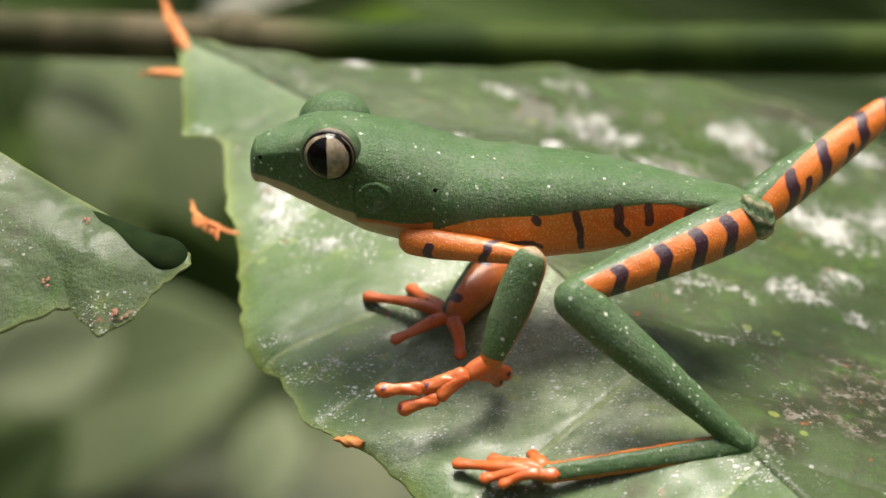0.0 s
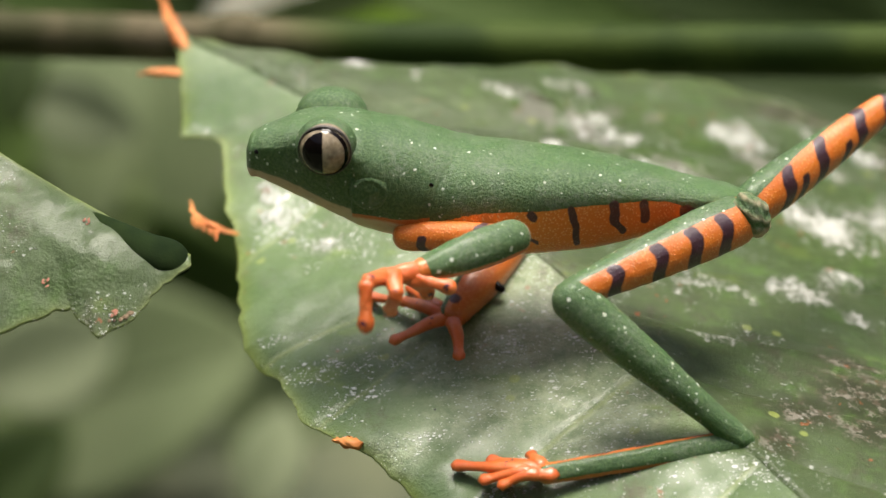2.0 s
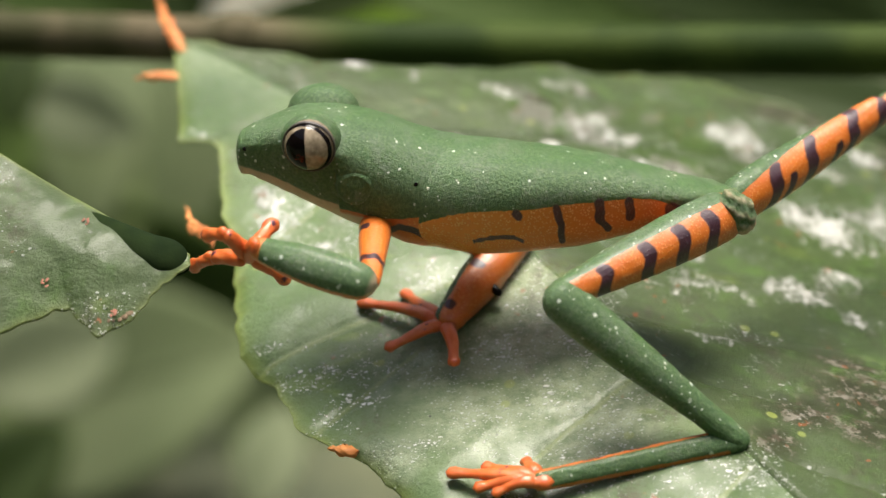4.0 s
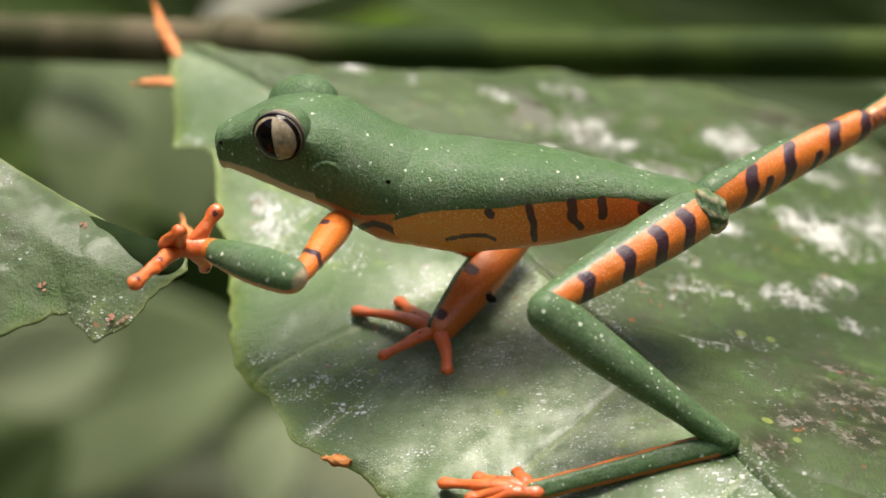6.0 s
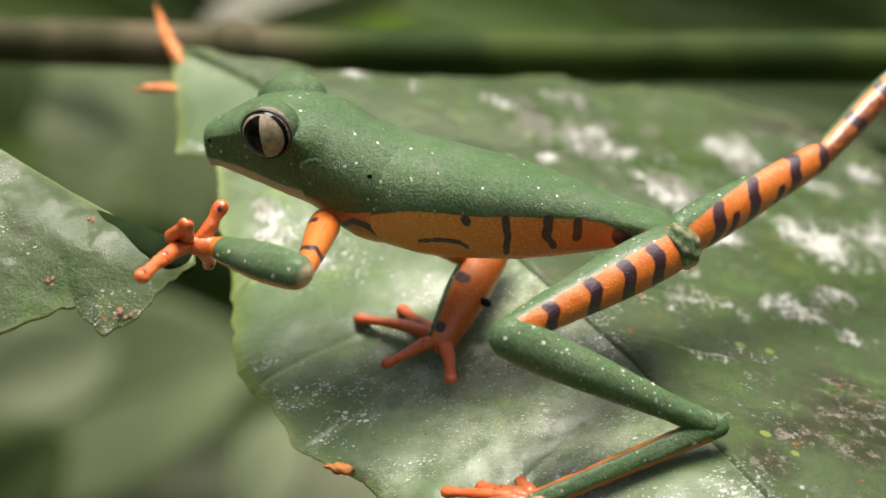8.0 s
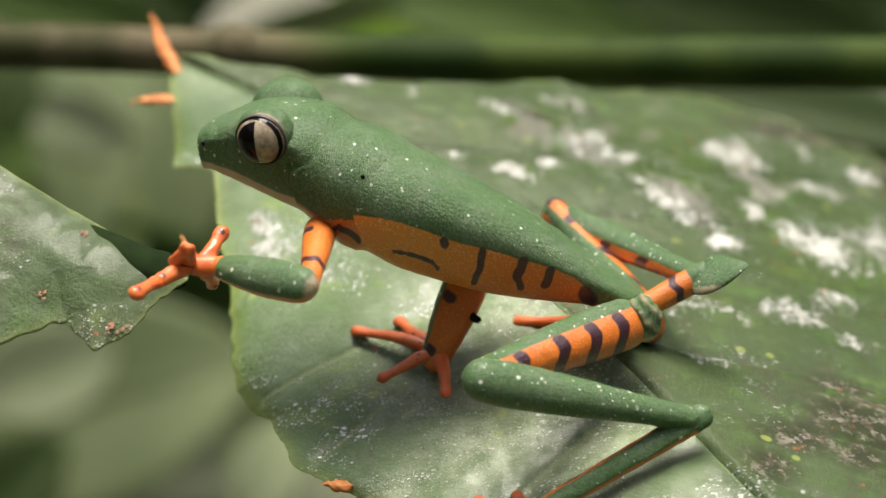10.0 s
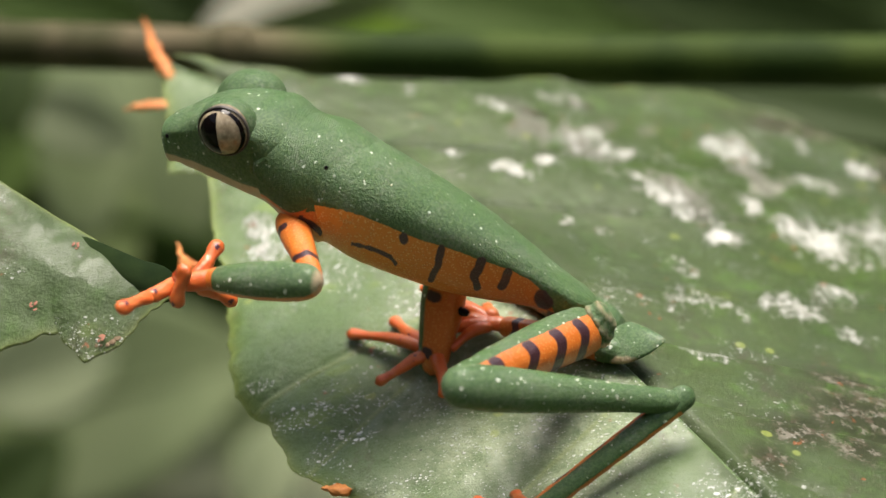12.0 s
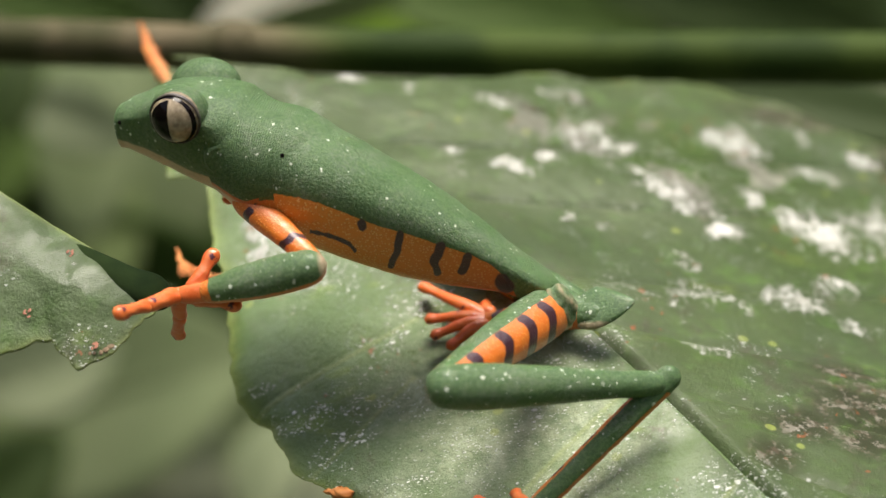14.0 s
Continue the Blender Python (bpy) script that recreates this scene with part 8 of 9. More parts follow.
    on_hand(last_toe, [
        (0, limb((3.6, -8.9, -9.7), (5.7, -5.6, -12.1), (0.86, -0.51, 0.09))),
        (0.5, limb((2.4, -12.6, -7.3), (6.0, -10.1, -8.6), (0.62, -0.73, 0.29))),
        (1, limb((1.6, -14.9, -3.8), (4.8, -13.2, -6.7), (0.61, -0.76, 0.23))),
        (1.5, limb((-0.6, -15.3, -0.9), (3.3, -16.2, -3.2), (0.14, -0.83, 0.54))),
        (1.75, limb((-1.7, -14.3, 1.0), (2.4, -14.9, -0.9), (0.09, -0.85, 0.52))),
        (2, limb((-3.4, -14.3, 2.4), (1.1, -14.6, 1.4), (0.05, -0.86, 0.51))),
        (2.25, limb((-6.9, -11.2, 1.2), (-2.8, -11.9, -0.7), (0.08, -0.87, 0.48))),
        (2.5, limb((-11.6, -10.3, -0.9), (-8.5, -7.8, -3.3), (0.70, -0.70, 0.17))),
        (2.75, limb((-12.9, -10.7, 0.2), (-9.6, -9.0, -2.6), (0.58, -0.78, 0.22))),
        (3, limb((-14.0, -9.2, 0.1), (-10.8, -7.1, -2.5), (0.64, -0.75, 0.18))),
        (3.5, limb((-16.4, -9.9, 2.0), (-12.8, -9.1, -0.8), (0.43, -0.85, 0.31))),
        (4, limb((-18.3, -9.0, 2.5), (-15.1, -7.6, -0.5), (0.52, -0.83, 0.19))),
        (4.5, limb((-20.1, -7.9, 3.0), (-17.4, -5.9, -0.2), (0.62, -0.78, 0.05))),
        (5, limb((-21.9, -6.9, 3.3), (-19.7, -4.4, 0.2), (0.71, -0.70, -0.09))),
        (5.5, limb((-23.5, -5.8, 3.3), (-22.1, -2.5, 0.4), (0.80, -0.54, -0.25))),
        (5.75, limb((-23.8, -5.6, 2.8), (-22.7, -2.3, -0.2), (0.77, -0.55, -0.32))),
        (6, limb((-24.2, -6.3, 2.5), (-23.5, -2.9, -0.6), (0.79, -0.49, -0.37))),
        (6.5, limb((-24.5, -5.8, 2.2), (-23.6, -2.2, -0.7), (0.79, -0.50, -0.37))),
        (7, limb((-24.3, -5.9, 2.2), (-23.7, -2.3, -0.7), (0.79, -0.46, -0.40))),
        (7.5, limb((-23.7, -6.2, 2.9), (-23.4, -2.8, -0.1), (0.80, -0.44, -0.41))),
        (8, limb((-23.4, -6.1, 3.1), (-23.1, -2.6, 0.1), (0.80, -0.43, -0.42))),
        (8.5, limb((-23.3, -6.2, 2.8), (-23.0, -2.8, -0.2), (0.79, -0.45, -0.41))),
        (9, limb((-23.2, -6.5, 2.5), (-22.9, -3.0, -0.6), (0.79, -0.45, -0.41))),
        (9.5, limb((-23.1, -6.6, 2.1), (-22.8, -3.1, -0.9), (0.80, -0.44, -0.41))),
        (10, limb((-23.1, -6.7, 1.6), (-22.7, -3.2, -1.2), (0.80, -0.44, -0.41))),
        (10.5, limb((-23.1, -6.8, 1.2), (-22.6, -3.2, -1.6), (0.80, -0.44, -0.41))),
        (10.75, limb((-23.2, -6.8, 0.9), (-22.5, -3.1, -1.7), (0.79, -0.46, -0.40))),
        (11, limb((-23.4, -6.9, 0.8), (-22.3, -3.3, -1.8), (0.78, -0.51, -0.37))),
        (11.25, limb((-23.4, -7.0, 0.5), (-22.1, -3.4, -2.1), (0.83, -0.50, -0.27))),
        (11.5, limb((-23.4, -7.3, 0.3), (-22.0, -3.9, -2.3), (0.84, -0.50, -0.19))),
        (11.75, limb((-23.5, -7.7, 0.3), (-21.1, -4.8, -2.4), (0.76, -0.65, -0.02))),
        (12, limb((-23.6, -8.0, 0.3), (-20.3, -6.1, -2.2), (0.57, -0.80, 0.17))),
        (12.25, limb((-23.7, -8.0, 0.2), (-19.4, -8.6, -1.3), (0.05, -0.89, 0.46))),
        (12.5, limb((-23.8, -7.9, -0.0), (-19.4, -8.4, -1.3), (0.04, -0.88, 0.47))),
        (12.75, limb((-23.9, -7.8, -0.3), (-19.5, -8.2, -1.6), (0.04, -0.88, 0.48))),
        (13, limb((-23.9, -7.8, -0.6), (-19.5, -8.3, -1.7), (0.04, -0.88, 0.48))),
        (13.5, limb((-24.0, -8.2, -0.8), (-19.5, -8.5, -1.8), (0.04, -0.87, 0.49))),
        (14, limb((-24.1, -8.2, -1.2), (-19.6, -8.5, -2.0), (0.03, -0.87, 0.49))),
    ])
    on_frog(far_arm, [
        (0, limb((-2.2, 6.4, 1.1), (6.6, 13.1, -5.5), (0.00, -0.85, 0.58))),
        (0.5, limb((-2.2, 6.4, 1.2), (6.6, 13.2, -5.5), (0.00, -0.85, 0.58))),
        (1, limb((-2.4, 6.4, 1.2), (6.4, 13.2, -5.3), (0.00, -0.85, 0.58))),
        (1.5, limb((-2.5, 6.5, 1.5), (6.3, 13.2, -5.3), (0.00, -0.85, 0.58))),
        (1.75, limb((-2.5, 6.5, 1.6), (6.3, 13.1, -5.2), (0.00, -0.85, 0.58))),
        (2, limb((-2.6, 6.5, 1.7), (6.2, 13.0, -5.1), (0.00, -0.85, 0.58))),
        (2.25, limb((-2.8, 6.5, 1.6), (6.2, 13.0, -5.2), (0.00, -0.85, 0.58))),
        (2.5, limb((-2.9, 6.5, 1.5), (6.2, 12.9, -5.2), (0.00, -0.85, 0.58))),
        (2.75, limb((-3.0, 6.5, 1.5), (6.2, 12.8, -5.1), (0.00, -0.85, 0.58))),
        (3, limb((-3.1, 6.5, 1.5), (6.1, 12.7, -5.1), (0.00, -0.85, 0.58))),
        (3.5, limb((-3.5, 6.6, 1.6), (6.2, 12.5, -5.0), (0.00, -0.85, 0.58))),
        (4, limb((-3.9, 6.7, 1.7), (6.2, 12.0, -4.8), (0.00, -0.85, 0.58))),
        (4.5, limb((-4.4, 6.7, 1.9), (6.2, 11.3, -4.5), (0.00, -0.85, 0.58))),
        (5, limb((-4.9, 6.8, 2.0), (6.2, 10.8, -4.3), (0.00, -0.85, 0.58))),
        (5.5, limb((-5.4, 6.9, 2.1), (6.2, 10.1, -4.0), (0.00, -0.85, 0.58))),
        (5.75, limb((-5.7, 7.0, 2.2), (6.1, 10.0, -4.0), (0.00, -0.85, 0.58))),
        (6, limb((-6.0, 7.0, 2.3), (5.8, 10.0, -4.0), (0.00, -0.85, 0.58))),
        (6.5, limb((-6.8, 6.9, 2.3), (5.3, 9.4, -3.6), (0.00, -0.85, 0.58))),
        (7, limb((-7.4, 6.8, 2.4), (5.0, 9.1, -3.5), (0.00, -0.85, 0.58))),
        (7.5, limb((-7.3, 7.0, 2.9), (4.8, 10.2, -4.1), (0.00, -0.85, 0.58))),
        (8, limb((-7.9, 6.9, 2.9), (4.4, 9.9, -4.3), (0.00, -0.85, 0.58))),
        (8.5, limb((-10.1, 6.3, 4.1), (4.1, 9.9, -4.5), (0.00, -0.85, 0.58))),
        (9, limb((-9.1, 5.9, 3.6), (3.7, 5.3, -3.1), (0.00, -0.85, 0.58))),
        (9.5, limb((-9.5, 5.6, 3.8), (3.4, 5.2, -3.3), (0.00, -0.85, 0.58))),
        (10, limb((-9.9, 5.4, 3.9), (3.0, 5.1, -3.5), (0.00, -0.85, 0.58))),
        (10.5, limb((-12.1, 5.3, 5.0), (2.5, 5.1, -3.7), (0.00, -0.85, 0.58))),
        (10.75, limb((-12.6, 5.2, 5.0), (2.1, 5.0, -3.8), (0.00, -0.85, 0.58))),
        (11, limb((-13.2, 5.2, 4.9), (1.8, 5.0, -3.8), (0.00, -0.85, 0.58))),
        (11.25, limb((-13.7, 5.2, 5.0), (1.6, 5.0, -3.7), (0.00, -0.85, 0.58))),
        (11.5, limb((-14.2, 5.3, 5.2), (1.4, 5.1, -3.5), (0.00, -0.85, 0.58))),
        (11.75, limb((-14.8, 5.4, 5.4), (1.1, 5.1, -3.4), (0.00, -0.85, 0.58))),
        (12, limb((-15.4, 5.4, 5.7), (0.9, 5.4, -3.5), (0.00, -0.85, 0.58))),
        (12.25, limb((-15.8, 5.5, 5.8), (-0.8, 12.8, -5.1), (0.00, -0.85, 0.58))),
        (12.5, limb((-16.2, 5.5, 5.9), (-2.7, 15.9, -5.1), (0.00, -0.85, 0.58))),
        (12.75, limb((-16.8, 5.6, 6.1), (-4.2, 17.3, -5.1), (0.00, -0.85, 0.58))),
        (13, limb((-16.9, 5.7, 5.9), (-5.2, 6.2, -0.6), (0.00, -0.85, 0.58))),
        (13.5, limb((-18.6, 5.7, 6.3), (-7.6, 6.9, 1.4), (0.00, -0.85, 0.58))),
        (14, limb((-20.4, 5.7, 6.7), (-9.9, 7.2, 2.4), (0.00, -0.85, 0.58))),
    ])
    on_frog(far_forearm, [
        (0, limb((6.7, 13.2, -5.4), (0.9, 3.6, -8.9), (0.00, -0.85, 0.58))),
        (0.5, limb((6.6, 13.4, -5.4), (0.9, 3.7, -8.9), (0.00, -0.85, 0.58))),
        (1, limb((6.5, 13.3, -5.3), (0.9, 3.7, -9.0), (0.00, -0.85, 0.58))),
        (1.5, limb((6.4, 13.3, -5.2), (0.9, 3.7, -9.0), (0.00, -0.85, 0.58))),
        (1.75, limb((6.4, 13.3, -5.1), (0.9, 3.7, -9.0), (0.00, -0.85, 0.58))),
        (2, limb((6.3, 13.2, -5.1), (0.8, 3.6, -8.9), (0.00, -0.85, 0.58))),
        (2.25, limb((6.3, 13.2, -5.1), (0.8, 3.6, -9.0), (0.00, -0.85, 0.58))),
        (2.5, limb((6.3, 13.1, -5.1), (0.7, 3.5, -9.1), (0.00, -0.85, 0.58))),
        (2.75, limb((6.2, 13.0, -5.1), (0.7, 3.5, -9.1), (0.00, -0.85, 0.58))),
        (3, limb((6.2, 12.9, -5.0), (0.6, 3.4, -9.2), (0.00, -0.85, 0.58))),
        (3.5, limb((6.2, 12.6, -4.9), (0.5, 3.3, -9.2), (0.00, -0.85, 0.58))),
        (4, limb((6.3, 12.2, -4.7), (0.3, 3.3, -9.4), (0.00, -0.85, 0.58))),
        (4.5, limb((6.3, 11.6, -4.4), (0.2, 3.2, -9.5), (0.00, -0.85, 0.58))),
        (5, limb((6.4, 11.0, -4.1), (-0.0, 3.2, -9.7), (0.00, -0.85, 0.58))),
        (5.5, limb((6.4, 10.4, -3.8), (-0.2, 3.2, -9.8), (0.00, -0.85, 0.58))),
        (5.75, limb((6.3, 10.3, -3.8), (-0.2, 3.1, -9.8), (0.00, -0.85, 0.58))),
        (6, limb((6.1, 10.3, -3.7), (-0.3, 3.1, -9.8), (0.00, -0.85, 0.58))),
        (6.5, limb((5.6, 9.8, -3.2), (-0.4, 3.2, -10.3), (0.00, -0.85, 0.58))),
        (7, limb((5.3, 9.4, -3.0), (-0.4, 3.2, -10.5), (0.00, -0.85, 0.58))),
        (7.5, limb((5.1, 10.7, -3.6), (0.1, 3.3, -10.3), (0.00, -0.85, 0.58))),
        (8, limb((4.8, 10.5, -3.7), (0.1, 3.3, -10.4), (0.00, -0.85, 0.58))),
        (8.5, limb((4.5, 10.5, -3.9), (0.0, 3.2, -10.6), (0.00, -0.85, 0.58))),
        (9, limb((4.4, 5.6, -1.7), (-0.1, 3.2, -10.7), (0.00, -0.85, 0.58))),
        (9.5, limb((4.0, 5.6, -1.9), (-0.2, 3.2, -11.0), (0.00, -0.85, 0.58))),
        (10, limb((3.6, 5.5, -2.0), (-0.3, 3.1, -11.2), (0.00, -0.85, 0.58))),
        (10.5, limb((3.0, 5.5, -2.1), (-0.4, 3.0, -11.4), (0.00, -0.85, 0.58))),
        (10.75, limb((2.6, 5.4, -2.2), (-0.5, 3.0, -11.6), (0.00, -0.85, 0.58))),
        (11, limb((2.2, 5.4, -2.2), (-0.6, 2.9, -11.7), (0.00, -0.85, 0.58))),
        (11.25, limb((2.0, 5.4, -2.2), (-0.6, 2.9, -11.8), (0.00, -0.85, 0.58))),
        (11.5, limb((1.7, 5.5, -2.0), (-0.7, 2.9, -11.7), (0.00, -0.85, 0.58))),
        (11.75, limb((1.4, 5.6, -1.9), (-0.7, 2.9, -11.5), (0.00, -0.85, 0.58))),
        (12, limb((1.1, 6.0, -1.9), (-0.6, 2.9, -11.3), (0.00, -0.85, 0.58))),
        (12.25, limb((-0.9, 14.0, -4.7), (-0.0, 3.9, -7.7), (0.00, -0.85, 0.58))),
        (12.5, limb((-2.8, 17.3, -5.3), (-2.3, 6.9, -3.8), (0.00, -0.85, 0.58))),
        (12.75, limb((-3.9, 18.6, -5.9), (-5.8, 10.1, -0.4), (0.00, -0.85, 0.58))),
        (13, limb((-5.2, 6.2, -0.6), (-8.3, 11.3, 1.7), (0.00, -0.85, 0.58))),
        (13.5, limb((-6.8, 6.4, 1.0), (-14.1, 12.0, 4.2), (0.00, -0.85, 0.58))),
        (14, limb((-9.3, 6.9, 2.0), (-16.9, 12.4, 5.4), (0.00, -0.85, 0.58))),
    ])
    on_frog(far_hand, [
        (0, limb((0.9, 3.6, -8.9), (-7.8, 9.5, -8.2), (0.00, -0.30, 0.95))),
        (0.5, limb((0.9, 3.7, -8.9), (-7.8, 9.6, -8.1), (0.00, -0.30, 0.95))),
        (1, limb((0.9, 3.7, -9.0), (-7.8, 9.5, -8.2), (-0.00, -0.30, 0.95))),
        (1.5, limb((0.9, 3.7, -9.0), (-7.8, 9.5, -8.2), (-0.00, -0.30, 0.95))),
        (1.75, limb((0.9, 3.7, -9.0), (-7.9, 9.5, -8.2), (-0.00, -0.30, 0.95))),
        (2, limb((0.8, 3.6, -8.9), (-7.9, 9.5, -8.1), (-0.00, -0.31, 0.95))),
        (2.25, limb((0.8, 3.6, -9.0), (-8.0, 9.4, -8.3), (-0.01, -0.31, 0.95))),
        (2.5, limb((0.7, 3.5, -9.1), (-8.1, 9.4, -8.4), (-0.01, -0.31, 0.95))),
        (2.75, limb((0.7, 3.5, -9.1), (-8.1, 9.4, -8.4), (-0.01, -0.31, 0.95))),
        (3, limb((0.6, 3.4, -9.2), (-8.1, 9.3, -8.4), (-0.01, -0.31, 0.95))),
        (3.5, limb((0.5, 3.3, -9.2), (-8.2, 9.2, -8.5), (-0.02, -0.32, 0.95))),
        (4, limb((0.3, 3.3, -9.4), (-8.4, 9.2, -8.7), (-0.03, -0.32, 0.95))),
        (4.5, limb((0.2, 3.2, -9.5), (-8.5, 9.2, -8.9), (-0.04, -0.33, 0.94))),
        (5, limb((-0.0, 3.2, -9.7), (-8.7, 9.2, -9.0), (-0.04, -0.33, 0.94))),
        (5.5, limb((-0.2, 3.2, -9.8), (-8.8, 9.2, -9.1), (-0.05, -0.33, 0.94))),
        (5.75, limb((-0.2, 3.1, -9.8), (-8.9, 9.1, -9.1), (-0.04, -0.33, 0.94))),
        (6, limb((-0.3, 3.1, -9.8), (-9.0, 9.1, -9.2), (-0.04, -0.33, 0.94))),
        (6.5, limb((-0.4, 3.2, -10.3), (-9.1, 9.2, -9.6), (-0.04, -0.34, 0.94))),
        (7, limb((-0.4, 3.2, -10.5), (-9.0, 9.2, -9.8), (-0.04, -0.34, 0.94))),
        (7.5, limb((0.1, 3.3, -10.3), (-8.6, 9.3, -9.5), (-0.03, -0.33, 0.94))),
        (8, limb((0.1, 3.3, -10.4), (-8.6, 9.2, -9.7), (-0.03, -0.33, 0.94))),
        (8.5, limb((0.0, 3.2, -10.6), (-8.7, 9.2, -9.8), (-0.04, -0.34, 0.94))),
        (9, limb((-0.1, 3.2, -10.7), (-8.7, 9.2, -10.0), (-0.05, -0.35, 0.94))),
        (9.5, limb((-0.2, 3.2, -11.0), (-8.8, 9.2, -10.3), (-0.06, -0.35, 0.93))),
        (10, limb((-0.3, 3.1, -11.2), (-8.9, 9.2, -10.6), (-0.07, -0.36, 0.93))),
        (10.5, limb((-0.4, 3.0, -11.4), (-9.0, 9.1, -10.9), (-0.08, -0.37, 0.93))),
        (10.75, limb((-0.5, 3.0, -11.6), (-9.1, 9.1, -11.1), (-0.09, -0.37, 0.92))),
        (11, limb((-0.6, 2.9, -11.7), (-9.2, 9.0, -11.3), (-0.10, -0.37, 0.92))),
        (11.25, limb((-0.6, 2.9, -11.8), (-9.3, 9.0, -11.4), (-0.10, -0.38, 0.92))),
        (11.5, limb((-0.7, 2.9, -11.7), (-9.3, 9.0, -11.3), (-0.11, -0.38, 0.92))),
        (11.75, limb((-0.7, 2.9, -11.5), (-9.3, 9.0, -11.2), (-0.11, -0.37, 0.92))),
        (12, limb((-0.6, 2.9, -11.3), (-9.2, 8.8, -11.0), (-0.11, -0.40, 0.91))),
        (12.25, limb((-0.0, 3.9, -7.7), (-7.7, 2.3, -9.4), (0.00, -0.87, 0.53))),
        (12.5, limb((-2.3, 6.9, -3.8), (-8.1, 4.1, -8.6), (0.00, -0.87, 0.53))),
        (12.75, limb((-5.8, 10.1, -0.4), (-7.1, 6.6, -7.4), (0.00, -0.87, 0.53))),
        (13, limb((-8.3, 11.3, 1.7), (-8.2, 7.8, -5.5), (0.00, -0.87, 0.53))),
        (13.5, limb((-14.1, 12.0, 4.2), (-20.5, 12.5, 6.8), (0.00, -0.87, 0.53))),
        (14, limb((-16.9, 12.4, 5.4), (-23.4, 12.8, 8.8), (0.00, -0.87, 0.53))),
    ])
